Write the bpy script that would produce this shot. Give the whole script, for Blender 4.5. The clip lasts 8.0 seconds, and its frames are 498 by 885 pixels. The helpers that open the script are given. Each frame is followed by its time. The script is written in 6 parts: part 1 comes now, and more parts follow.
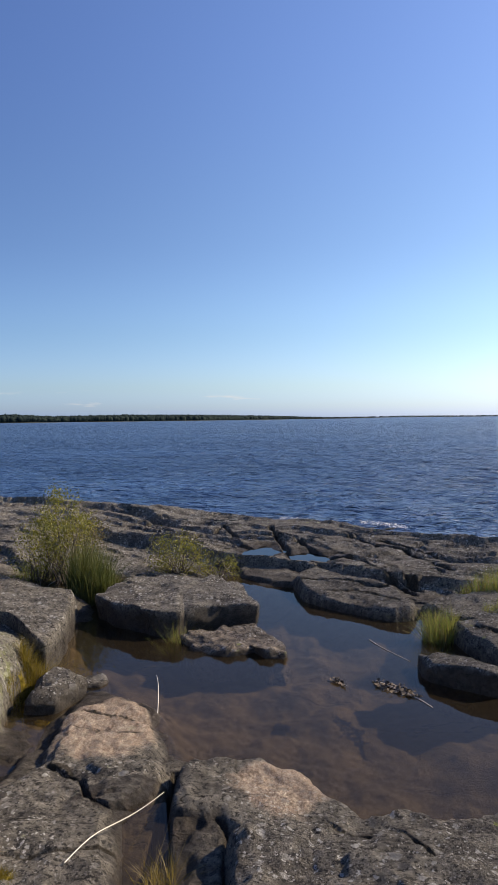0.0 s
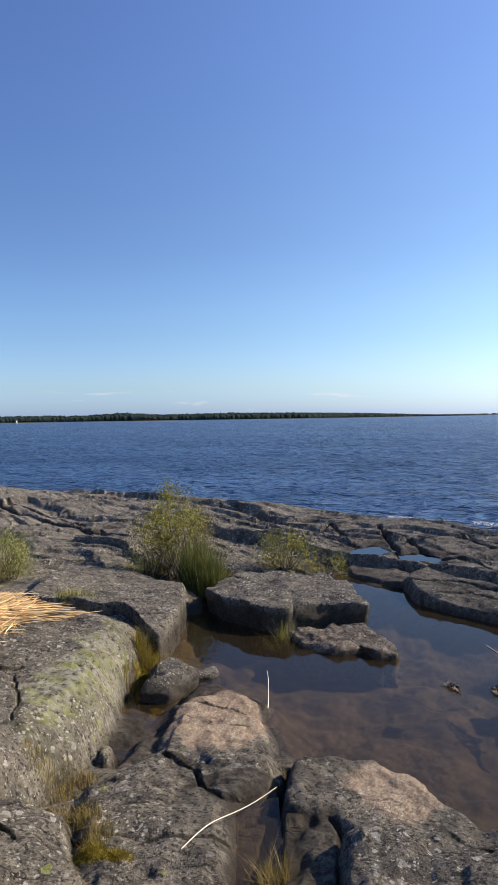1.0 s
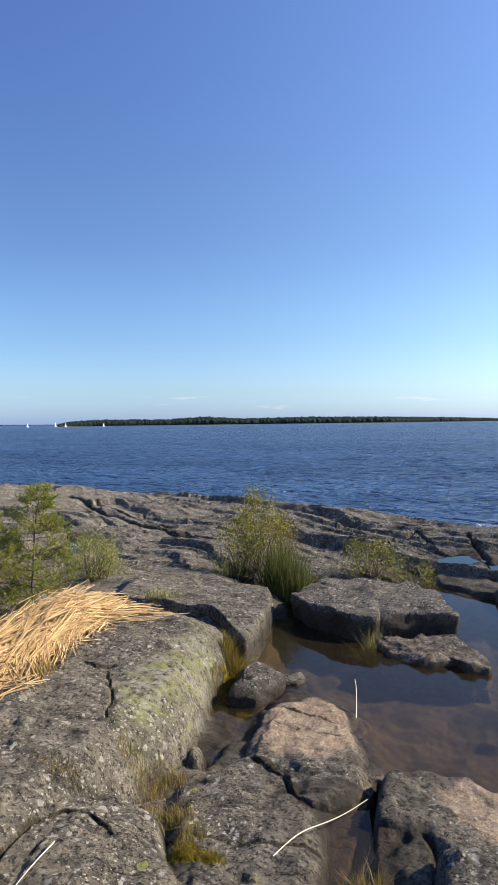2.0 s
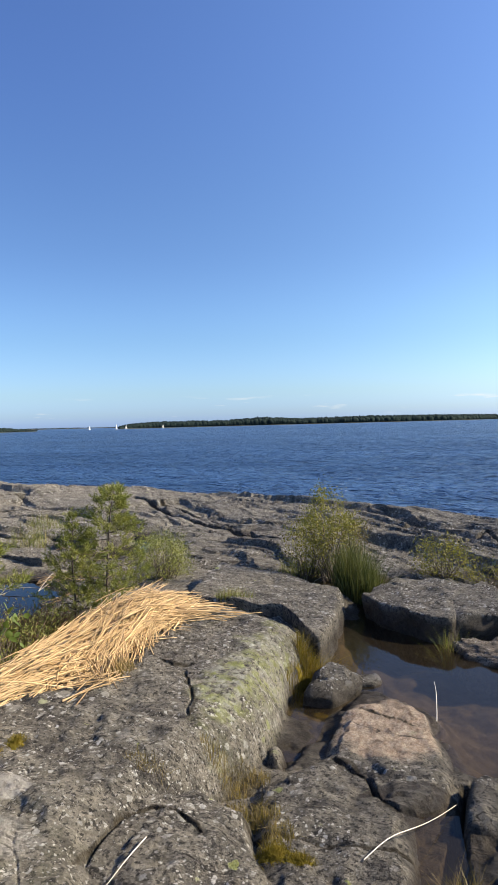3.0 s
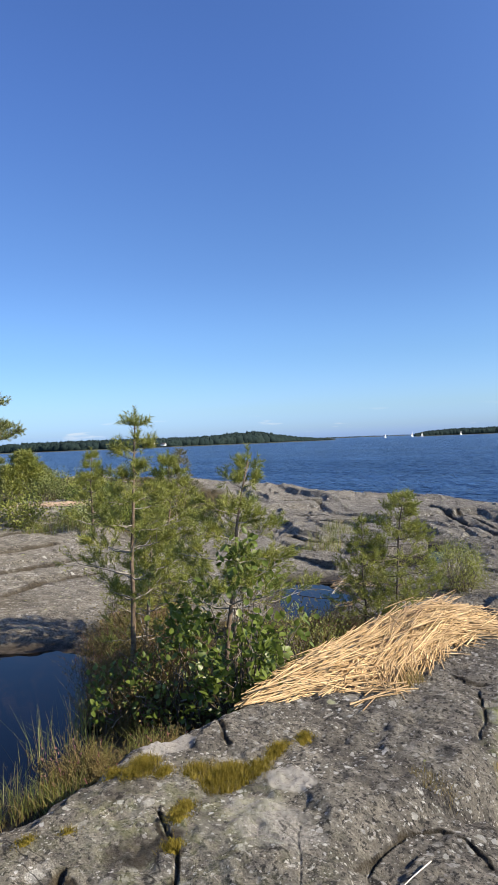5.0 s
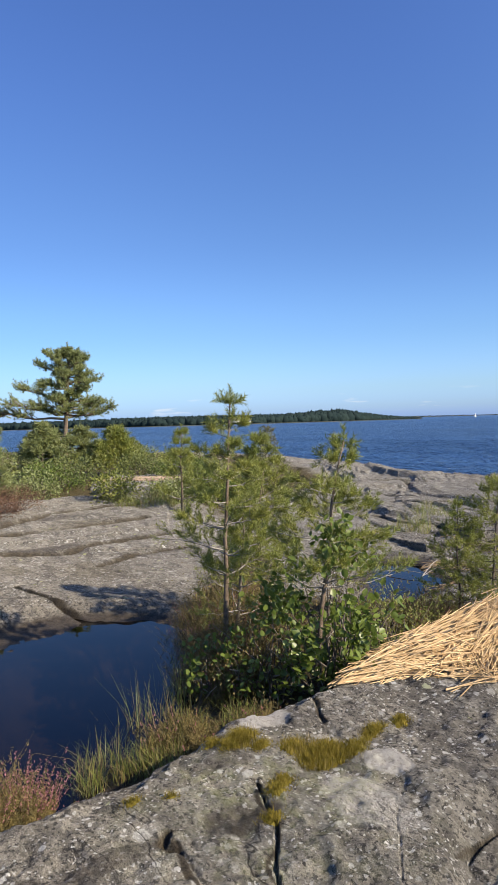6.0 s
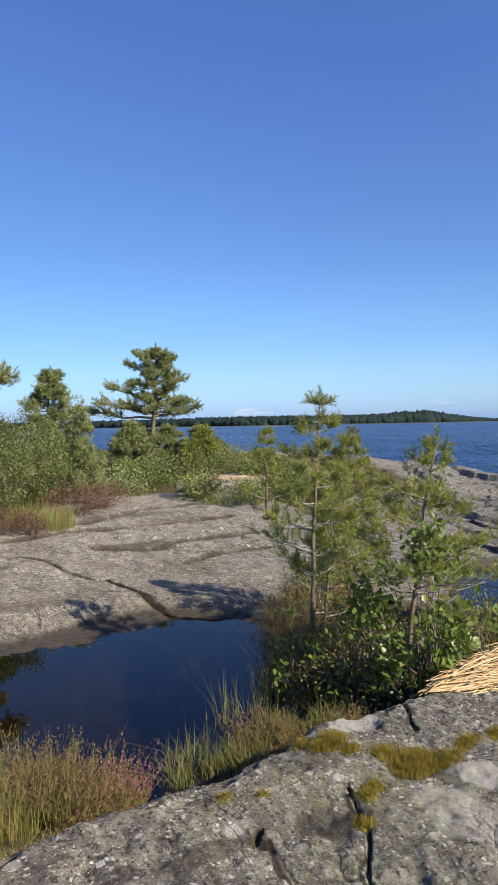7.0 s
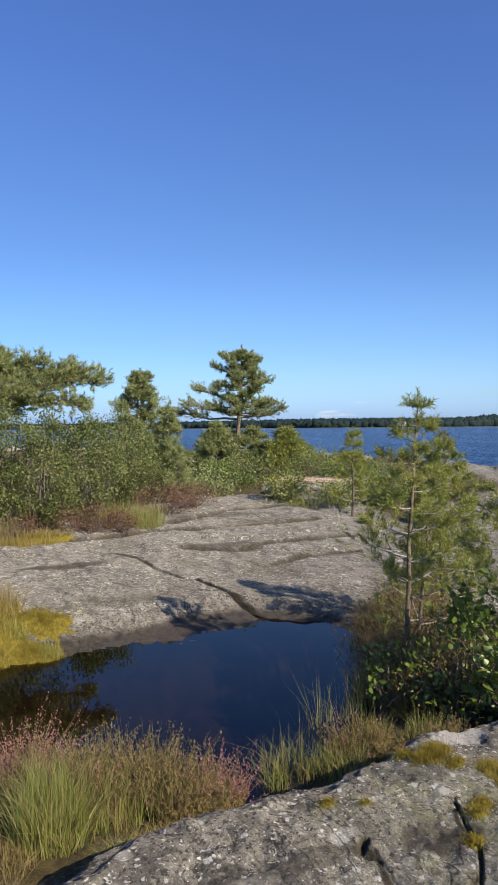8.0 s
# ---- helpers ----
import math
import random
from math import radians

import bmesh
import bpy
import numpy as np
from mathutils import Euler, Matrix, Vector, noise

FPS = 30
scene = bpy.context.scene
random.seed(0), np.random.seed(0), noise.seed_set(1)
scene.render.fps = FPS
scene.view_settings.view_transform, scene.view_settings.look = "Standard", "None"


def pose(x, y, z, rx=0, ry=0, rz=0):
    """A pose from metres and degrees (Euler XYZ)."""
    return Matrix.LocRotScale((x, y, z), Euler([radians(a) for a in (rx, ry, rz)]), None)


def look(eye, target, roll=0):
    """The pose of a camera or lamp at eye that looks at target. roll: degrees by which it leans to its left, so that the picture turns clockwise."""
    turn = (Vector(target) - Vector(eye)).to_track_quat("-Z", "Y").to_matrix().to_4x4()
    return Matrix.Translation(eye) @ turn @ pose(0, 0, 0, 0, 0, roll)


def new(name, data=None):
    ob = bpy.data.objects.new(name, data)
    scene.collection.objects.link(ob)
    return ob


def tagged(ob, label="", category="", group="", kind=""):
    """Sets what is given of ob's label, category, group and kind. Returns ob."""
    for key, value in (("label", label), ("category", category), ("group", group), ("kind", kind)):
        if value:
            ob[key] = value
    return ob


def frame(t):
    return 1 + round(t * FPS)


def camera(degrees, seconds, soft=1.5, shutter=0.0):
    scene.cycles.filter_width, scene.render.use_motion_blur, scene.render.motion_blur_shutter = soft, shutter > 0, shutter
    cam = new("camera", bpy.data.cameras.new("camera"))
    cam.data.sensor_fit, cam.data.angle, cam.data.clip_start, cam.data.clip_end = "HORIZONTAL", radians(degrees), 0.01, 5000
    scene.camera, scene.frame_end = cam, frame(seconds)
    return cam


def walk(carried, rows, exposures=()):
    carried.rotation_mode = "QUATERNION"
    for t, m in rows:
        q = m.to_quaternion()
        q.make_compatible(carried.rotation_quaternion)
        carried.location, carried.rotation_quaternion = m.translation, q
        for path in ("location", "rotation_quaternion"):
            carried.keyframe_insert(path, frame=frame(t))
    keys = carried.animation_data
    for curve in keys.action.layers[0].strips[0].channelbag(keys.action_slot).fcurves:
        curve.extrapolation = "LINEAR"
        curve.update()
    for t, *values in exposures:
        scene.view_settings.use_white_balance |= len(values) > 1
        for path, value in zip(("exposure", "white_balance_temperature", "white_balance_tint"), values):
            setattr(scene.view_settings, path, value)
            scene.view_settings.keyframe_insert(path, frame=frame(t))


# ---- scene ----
cam = camera(39.48, 8.0, soft=1.1)
# seconds, place, turn to the left, up, and roll, in degrees
ROWS = [
    (0.0, 0.000, 0.000, 1.600, 1.15, -1.98, -0.63),
    (0.5, -0.018, -0.002, 1.606, 5.65, -2.13, -0.75),
    (1.0, -0.046, 0.016, 1.590, 9.79, -2.05, -0.83),
    (1.5, -0.071, 0.010, 1.597, 12.49, -1.42, -0.67),
    (2.0, -0.106, 0.007, 1.603, 16.45, -1.64, -0.69),
    (2.2, -0.119, 0.006, 1.601, 18.07, -1.52, -0.73),
    (3.3, -0.260, -0.009, 1.591, 24.15, -1.88, -1.77),
    (3.5, -0.267, -0.003, 1.589, 27.23, -2.09, -1.91),
    (4.0, -0.257, 0.034, 1.577, 32.73, -0.81, -1.68),
    (4.5, -0.224, 0.071, 1.583, 39.02, -1.09, -1.95),
    (4.7, -0.204, 0.095, 1.569, 41.91, -0.55, -2.23),
    (5.8, -0.260, 0.030, 1.583, 50.74, -1.39, -1.58),
    (6.0, -0.269, 0.024, 1.587, 52.22, -1.75, -1.58),
    (6.5, -0.276, -0.004, 1.594, 55.85, -1.39, -1.30),
    (7.0, -0.296, -0.027, 1.594, 59.01, -1.59, -1.02),
    (7.5, -0.319, -0.070, 1.597, 62.88, -1.83, -0.55),
    (8.0, -0.355, -0.126, 1.600, 65.70, -1.37, -0.46),
]


def eye_pose(x, y, z, yaw, pitch, roll):
    a, b = radians(yaw), radians(pitch)
    ahead = Vector((-math.sin(a) * math.cos(b), math.cos(a) * math.cos(b), math.sin(b)))
    return look((x, y, z), Vector((x, y, z)) + ahead, roll)


EXPOSURES = [(0.0, 0.87, 7920, 14), (1.0, 1.05, 7800, 12), (2.0, 1.19, 7780, 10), (3.5, 1.21, 7400, 9), (4.5, 1.12, 7030, 9), (6.0, 1.15, 7060, 11), (8.0, 1.08, 6960, 11)]
walk(cam, [(t, eye_pose(*row)) for t, *row in ROWS], EXPOSURES)

# ---- light ----
SUN_EL, SUN_AZ = 33.0, 70.0  # degrees up, degrees to the right of +y
world = bpy.data.worlds.new("world")
scene.world = world
world.use_nodes = True
wn, wl = world.node_tree.nodes, world.node_tree.links
wn.clear()
sky = wn.new("ShaderNodeTexSky")
sky.sky_type, sky.sun_disc = "NISHITA", False
sky.sun_elevation, sky.sun_rotation = radians(SUN_EL), radians(SUN_AZ)
sky.altitude, sky.air_density, sky.dust_density, sky.ozone_density = 0, 1.0, 0.7, 2.0
back = wn.new("ShaderNodeBackground")
back.inputs["Strength"].default_value = 0.15
# thin fair-weather clouds low over the horizon
geo = wn.new("ShaderNodeTexCoord")
stretch = wn.new("ShaderNodeMapping")
stretch.inputs["Scale"].default_value = (9, 9, 70)
wl.new(geo.outputs["Generated"], stretch.inputs["Vector"])
puff = wn.new("ShaderNodeTexNoise")
puff.inputs["Scale"].default_value, puff.inputs["Detail"].default_value = 1.6, 6
wl.new(stretch.outputs["Vector"], puff.inputs["Vector"])
thin = wn.new("ShaderNodeMapRange")
thin.inputs["From Min"].default_value, thin.inputs["From Max"].default_value = 0.62, 0.74
wl.new(puff.outputs["Fac"], thin.inputs["Value"])
split = wn.new("ShaderNodeSeparateXYZ")
wl.new(geo.outputs["Generated"], split.inputs["Vector"])
band = wn.new("ShaderNodeValToRGB")
band.color_ramp.elements[0].position, band.color_ramp.elements[0].color = 0.008, (0, 0, 0, 1)
band.color_ramp.elements[1].position, band.color_ramp.elements[1].color = 0.016, (1, 1, 1, 1)
e = band.color_ramp.elements.new(0.03)
e.color = (1, 1, 1, 1)
e = band.color_ramp.elements.new(0.042)
e.color = (0, 0, 0, 1)
wl.new(split.outputs["Z"], band.inputs["Fac"])
amount = wn.new("ShaderNodeMath")
amount.operation = "MULTIPLY"
wl.new(thin.outputs["Result"], amount.inputs[0])
wl.new(band.outputs["Color"], amount.inputs[1])
half = wn.new("ShaderNodeMath")
half.operation = "MULTIPLY"
half.inputs[1].default_value = 0.55
wl.new(amount.outputs[0], half.inputs[0])
clean = wn.new("ShaderNodeValToRGB")
clean.color_ramp.interpolation = "EASE"
clean.color_ramp.elements[0].position, clean.color_ramp.elements[0].color = 0.0, (0.25, 0.405, 0.95, 1)
clean.color_ramp.elements[1].position, clean.color_ramp.elements[1].color = 0.5, (0.23, 0.346, 0.60, 1)
e = clean.color_ramp.elements.new(0.02)
e.color = (0.264, 0.405, 0.78, 1)
e = clean.color_ramp.elements.new(0.05)
e.color = (0.276, 0.402, 0.66, 1)
e = clean.color_ramp.elements.new(0.13)
e.color = (0.250, 0.375, 0.585, 1)
e = clean.color_ramp.elements.new(0.25)
e.color = (0.23, 0.345, 0.548, 1)
wl.new(split.outputs["Z"], clean.inputs["Fac"])
tinted = wn.new("ShaderNodeMix")
tinted.data_type, tinted.blend_type = "RGBA", "MULTIPLY"
tinted.inputs["Factor"].default_value = 1.0
wl.new(sky.outputs["Color"], tinted.inputs["A"])
wl.new(clean.outputs["Color"], tinted.inputs["B"])
clouded = wn.new("ShaderNodeMix")
clouded.data_type = "RGBA"
clouded.inputs["B"].default_value = (2.9, 3.0, 3.2, 1)
wl.new(half.outputs[0], clouded.inputs["Factor"])
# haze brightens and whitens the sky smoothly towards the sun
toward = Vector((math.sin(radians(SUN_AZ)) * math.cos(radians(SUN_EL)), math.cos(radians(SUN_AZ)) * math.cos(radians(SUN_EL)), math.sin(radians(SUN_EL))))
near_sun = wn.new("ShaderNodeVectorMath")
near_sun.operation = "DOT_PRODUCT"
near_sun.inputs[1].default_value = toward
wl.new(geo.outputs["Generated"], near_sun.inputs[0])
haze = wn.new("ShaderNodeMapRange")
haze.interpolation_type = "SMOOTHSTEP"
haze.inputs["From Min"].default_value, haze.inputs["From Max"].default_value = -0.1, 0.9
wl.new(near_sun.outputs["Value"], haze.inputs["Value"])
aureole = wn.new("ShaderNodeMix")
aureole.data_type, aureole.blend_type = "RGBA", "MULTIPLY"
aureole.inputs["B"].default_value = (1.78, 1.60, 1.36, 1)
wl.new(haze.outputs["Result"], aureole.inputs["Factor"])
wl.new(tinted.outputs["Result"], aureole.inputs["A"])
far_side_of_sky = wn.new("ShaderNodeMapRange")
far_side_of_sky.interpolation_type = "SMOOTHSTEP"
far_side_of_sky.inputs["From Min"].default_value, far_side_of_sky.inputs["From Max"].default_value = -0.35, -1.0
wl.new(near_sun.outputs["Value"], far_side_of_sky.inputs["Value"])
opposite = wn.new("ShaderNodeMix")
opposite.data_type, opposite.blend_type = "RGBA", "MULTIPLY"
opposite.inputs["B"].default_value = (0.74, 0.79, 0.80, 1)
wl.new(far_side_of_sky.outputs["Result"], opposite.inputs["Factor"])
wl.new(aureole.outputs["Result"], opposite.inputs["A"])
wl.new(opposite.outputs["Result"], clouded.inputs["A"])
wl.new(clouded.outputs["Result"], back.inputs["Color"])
wl.new(back.outputs["Background"], wn.new("ShaderNodeOutputWorld").inputs["Surface"])

sun = new("sun", bpy.data.lights.new("sun", "SUN"))
sun.data.energy, sun.data.angle, sun.data.color = 4.2, radians(0.53), (1.0, 0.90, 0.76)
sun.matrix_world = look(toward * 50, (0, 0, 0))


# ---- materials ----
def material(name):
    m = bpy.data.materials.new(name)
    m.use_nodes = True
    return m, m.node_tree.nodes, m.node_tree.links, m.node_tree.nodes["Principled BSDF"]


def noise_node(n, l, scale, detail=5.0, rough=0.55, vector=None):
    t = n.new("ShaderNodeTexNoise")
    t.inputs["Scale"].default_value, t.inputs["Detail"].default_value, t.inputs["Roughness"].default_value = scale, detail, rough
    if vector is not None:
        l.new(vector, t.inputs["Vector"])
    return t.outputs["Fac"]


def spread(n, l, value, low, high, a=0.0, b=1.0):
    t = n.new("ShaderNodeMapRange")
    for key, v in (("From Min", low), ("From Max", high), ("To Min", a), ("To Max", b)):
        t.inputs[key].default_value = v
    l.new(value, t.inputs["Value"])
    return t.outputs["Result"]


def mixed(n, l, factor, a, b, kind="MIX"):
    t = n.new("ShaderNodeMix")
    t.data_type, t.blend_type = "RGBA", kind
    for key, v in (("Factor", factor), ("A", a), ("B", b)):
        if isinstance(v, (int, float)):
            t.inputs[key].default_value = v
        elif isinstance(v, tuple):
            t.inputs[key].default_value = (*v, 1)
        else:
            l.new(v, t.inputs[key])
    return t.outputs["Result"]


def times(n, l, a, b):
    t = n.new("ShaderNodeMath")
    t.operation = "MULTIPLY"
    for k, v in enumerate((a, b)):
        if isinstance(v, (int, float)):
            t.inputs[k].default_value = v
        else:
            l.new(v, t.inputs[k])
    return t.outputs[0]


def relief(n, l, p, height, strength, distance, under=None):
    t = n.new("ShaderNodeBump")
    t.inputs["Strength"].default_value, t.inputs["Distance"].default_value = strength, distance
    l.new(height, t.inputs["Height"])
    if under is not None:
        l.new(under, t.inputs["Normal"])
    l.new(t.outputs["Normal"], p.inputs["Normal"])
    return t.outputs["Normal"]


def place(n, l, scale=(1, 1, 1), turn=0.0):
    g = n.new("ShaderNodeNewGeometry")
    t = n.new("ShaderNodeMapping")
    t.inputs["Scale"].default_value = scale
    t.inputs["Rotation"].default_value = (0, 0, radians(turn))
    l.new(g.outputs["Position"], t.inputs["Vector"])
    return t.outputs["Vector"]


def layer(n, l, name):
    t = n.new("ShaderNodeAttribute")
    t.attribute_name = name
    return t.outputs["Fac"]


def rock_material(name, tint=(1, 1, 1)):
    m, n, l, p = material(name)
    at = place(n, l)
    long = place(n, l, (0.9, 3.2, 2.0), 52)
    big, mid, skin, fine = noise_node(n, l, 0.7, 5, 0.6, at), noise_node(n, l, 4.0, 7, 0.62, at), noise_node(n, l, 15, 8, 0.7, at), noise_node(n, l, 75, 4, 0.7, at)
    # grey gneiss, browner and greyer by turns
    c = mixed(n, l, spread(n, l, mid, 0.36, 0.64), (0.13 * tint[0], 0.125 * tint[1], 0.115 * tint[2]), (0.285 * tint[0], 0.275 * tint[1], 0.25 * tint[2]))
    c = mixed(n, l, spread(n, l, big, 0.46, 0.62, 0, 0.55), c, (0.18, 0.162, 0.136))
    c = mixed(n, l, spread(n, l, skin, 0.42, 0.62, 0, 0.6), c, (0.36 * tint[0], 0.352 * tint[1], 0.33 * tint[2]))
    c = mixed(n, l, times(n, l, spread(n, l, noise_node(n, l, 1.6, 7, 0.66, long), 0.51, 0.6), 0.75), c, (0.108, 0.098, 0.086))
    speck = spread(n, l, fine, 0.40, 0.60)
    c = mixed(n, l, 0.6, c, mixed(n, l, speck, (0.3, 0.3, 0.3), (0.7, 0.695, 0.68)), "OVERLAY")
    streak = noise_node(n, l, 5, 7, 0.72, place(n, l, (6, 1.2, 3), 12))
    rose = mixed(n, l, spread(n, l, streak, 0.35, 0.65), (0.42, 0.30, 0.215), (0.62, 0.52, 0.40))
    rose = mixed(n, l, 0.8, rose, mixed(n, l, speck, (0.3, 0.3, 0.3), (0.66, 0.66, 0.66)), "OVERLAY")
    c = mixed(n, l, layer(n, l, "rose"), c, rose)
    # black crusts: large blotches, and small ones crowding them
    patch = spread(n, l, noise_node(n, l, 1.3, 5, 0.65, at), 0.42, 0.60, 0.0, 1.0)
    dark = times(n, l, spread(n, l, noise_node(n, l, 10, 9, 0.74, at), 0.50, 0.535), spread(n, l, patch, 0, 1, 0.42, 0.95))
    tiny = times(n, l, spread(n, l, noise_node(n, l, 38, 5, 0.7, at), 0.54, 0.57), 0.85)
    keep = spread(n, l, layer(n, l, "rose"), 0.0, 1.0, 1.0, 0.25)
    dark, tiny = times(n, l, dark, keep), times(n, l, tiny, keep)
    c = mixed(n, l, times(n, l, dark, 0.62), c, (0.064, 0.061, 0.057))
    c = mixed(n, l, tiny, c, (0.03, 0.029, 0.028))
    # round crusts of pale lichen, in several sizes
    shift = n.new("ShaderNodeTexNoise")
    shift.inputs["Scale"].default_value, shift.inputs["Detail"].default_value = 42, 4
    l.new(at, shift.inputs["Vector"])
    small = n.new("ShaderNodeVectorMath")
    small.operation = "SCALE"
    small.inputs["Scale"].default_value = 0.04
    l.new(shift.outputs["Color"], small.inputs[0])
    wob = n.new("ShaderNodeVectorMath")
    wob.operation = "ADD"
    l.new(at, wob.inputs[0])
    l.new(small.outputs[0], wob.inputs[1])
    crowd = spread(n, l, noise_node(n, l, 2.2, 5, 0.7, at), 0.40, 0.56)
    for size, few, colour, amount in ((4.5, 0.72, (0.39, 0.375, 0.335), 0.6), (9, 0.72, (0.46, 0.45, 0.41), 0.8), (17, 0.66, (0.56, 0.555, 0.52), 0.9), (30, 0.46, (0.66, 0.655, 0.62), 0.88), (52, 0.45, (0.60, 0.595, 0.55), 0.8), (9, 0.955, (0.34, 0.38, 0.09), 0.75)):
        spots = n.new("ShaderNodeTexVoronoi")
        spots.inputs["Scale"].default_value = size
        l.new(wob.outputs[0], spots.inputs["Vector"])
        cell = n.new("ShaderNodeSeparateColor")
        l.new(spots.outputs["Color"], cell.inputs["Color"])
        reach = n.new("ShaderNodeMath")
        reach.operation = "SUBTRACT"
        l.new(spread(n, l, cell.outputs["Green"], 0, 1, 0.16, 0.36), reach.inputs[0])
        l.new(spots.outputs["Distance"], reach.inputs[1])
        disc = times(n, l, spread(n, l, reach.outputs[0], 0.0, 0.05), spread(n, l, cell.outputs["Red"], few, few + 0.02))
        if few < 0.9:
            disc = times(n, l, disc, spread(n, l, crowd, 0, 1, 0.25, 1.0))
        disc = times(n, l, disc, layer(n, l, "dry"))
        c = mixed(n, l, times(n, l, disc, amount), c, colour)
    bare = mixed(n, l, spread(n, l, mid, 0.35, 0.65), (0.40, 0.38, 0.34), (0.50, 0.475, 0.43))
    bare = mixed(n, l, times(n, l, tiny, 0.5), bare, (0.16, 0.15, 0.14))
    c = mixed(n, l, layer(n, l, "bare"), c, bare)
    crust = times(n, l, layer(n, l, "lichen"), spread(n, l, noise_node(n, l, 13, 8, 0.75, at), 0.44, 0.52))
    c = mixed(n, l, times(n, l, crust, 0.8), c, mixed(n, l, spread(n, l, noise_node(n, l, 7, 4, 0.6, at), 0.42, 0.58), (0.33, 0.36, 0.13), (0.44, 0.44, 0.36)))
    c = mixed(n, l, layer(n, l, "mud"), c, mixed(n, l, spread(n, l, mid, 0.36, 0.64), (0.078, 0.063, 0.04), (0.15, 0.118, 0.073)))
    c = mixed(n, l, layer(n, l, "soil"), c, mixed(n, l, spread(n, l, skin, 0.35, 0.65), (0.035, 0.026, 0.015), (0.10, 0.08, 0.03)))
    # wet also carries shade painted into the joints and the block flanks
    c = mixed(n, l, times(n, l, layer(n, l, "wet"), 0.9), c, mixed(n, l, spread(n, l, skin, 0.4, 0.6), (0.03, 0.025, 0.02), (0.066, 0.053, 0.041)))
    # hairline joints along the strike
    hair = n.new("ShaderNodeMath")
    hair.operation = "ABSOLUTE"
    l.new(spread(n, l, noise_node(n, l, 0.75, 5, 0.5, long), 0.0, 1.0, -0.5, 0.5), hair.inputs[0])
    gap = times(n, l, spread(n, l, hair.outputs[0], 0.007, 0.002), spread(n, l, noise_node(n, l, 1.1, 2, 0.5, at), 0.5, 0.58))
    c = mixed(n, l, times(n, l, gap, 0.7), c, (0.025, 0.023, 0.021))
    l.new(c, p.inputs["Base Color"])
    p.inputs["Diffuse Roughness"].default_value = 1.0
    p.inputs["Specular IOR Level"].default_value = 0.18
    l.new(spread(n, l, layer(n, l, "wet"), 0, 1, 0.85, 0.55), p.inputs["Roughness"])
    under = relief(n, l, p, noise_node(n, l, 7, 9, 0.68, at), 1.0, 0.085)
    under = relief(n, l, p, noise_node(n, l, 24, 7, 0.74, at), 1.0, 0.042, under)
    under = relief(n, l, p, spread(n, l, gap, 0, 1, 1, 0), 0.7, 0.03, under)
    relief(n, l, p, noise_node(n, l, 80, 4, 0.75, at), 1.0, 0.011, under)
    return m


ROCK = rock_material("gneiss_bedrock", (0.965, 0.92, 0.83))
ROCK_BLOCK = rock_material("gneiss_block", (0.965, 0.92, 0.84))
ROCK_ROSE = rock_material("pink_gneiss", (1.5, 1.3, 1.12))


def plain(name, a, b, scale=8.0, rough=0.7, bump=0.3, deep=0.01, through_light=0.0, island=0.35):
    """A surface of two colours mixed by noise and by a chance for each piece; leaves let some light through."""
    m, n, l, p = material(name)
    f = spread(n, l, noise_node(n, l, scale, 4, 0.6, place(n, l)), 0.32, 0.68)
    c = mixed(n, l, f, a, b)
    if island:
        g = n.new("ShaderNodeNewGeometry")
        r = g.outputs["Random Per Island"]
        c = mixed(n, l, spread(n, l, r, 0, 1, 0, island), c, tuple(0.45 * v for v in a))
        c = mixed(n, l, spread(n, l, r, 0.6, 1, 0, island), c, tuple(min(1, 1.6 * v) for v in b))
    l.new(c, p.inputs["Base Color"])
    p.inputs["Roughness"].default_value = rough
    p.inputs["Specular IOR Level"].default_value = 0.08 if rough >= 0.85 else 0.5
    if bump:
        relief(n, l, p, noise_node(n, l, scale * 6, 4, 0.6, place(n, l)), bump, deep)
    if through_light:
        t = n.new("ShaderNodeBsdfTranslucent")
        l.new(c, t.inputs["Color"])
        s = n.new("ShaderNodeMixShader")
        s.inputs["Fac"].default_value = through_light
        l.new(p.outputs[0], s.inputs[1])
        l.new(t.outputs[0], s.inputs[2])
        l.new(s.outputs[0], n["Material Output"].inputs["Surface"])
    return m


NEEDLE = plain("pine_needles", (0.15, 0.185, 0.035), (0.27, 0.275, 0.06), 3, 0.5, 0, 0, 0.35)
NEEDLE_DARK = plain("dark_pine_needles", (0.145, 0.175, 0.06), (0.26, 0.285, 0.105), 2, 0.5, 0, 0, 0.3)
NEEDLE_GREY = plain("grey_larch_twigs", (0.12, 0.125, 0.06), (0.18, 0.17, 0.09), 3, 0.6, 0, 0, 0.3)
BARK = plain("pine_bark", (0.10, 0.075, 0.055), (0.20, 0.155, 0.12), 25, 0.9, 0.8, 0.01, 0, 0)
TWIG_GREY = plain("weathered_twigs", (0.22, 0.20, 0.17), (0.38, 0.35, 0.31), 30, 0.85, 0.3, 0.004, 0, 0.3)
TWIG_DARK = plain("dark_twigs", (0.085, 0.07, 0.055), (0.17, 0.145, 0.12), 30, 0.85, 0.3, 0.004, 0, 0.3)
LEAF = plain("alder_leaves", (0.075, 0.118, 0.02), (0.17, 0.215, 0.042), 4, 0.4, 0, 0, 0.4)
LEAF_BIRCH = plain("birch_leaves", (0.10, 0.13, 0.036), (0.195, 0.215, 0.068), 2, 0.62, 0, 0, 0.4)
LEAF_YELLOW = plain("yellowing_shrub_leaves", (0.15, 0.158, 0.025), (0.25, 0.228, 0.04), 3, 0.5, 0, 0, 0.4)
GRASS = plain("green_grass", (0.15, 0.195, 0.035), (0.28, 0.295, 0.08), 5, 0.5, 0, 0, 0.4)
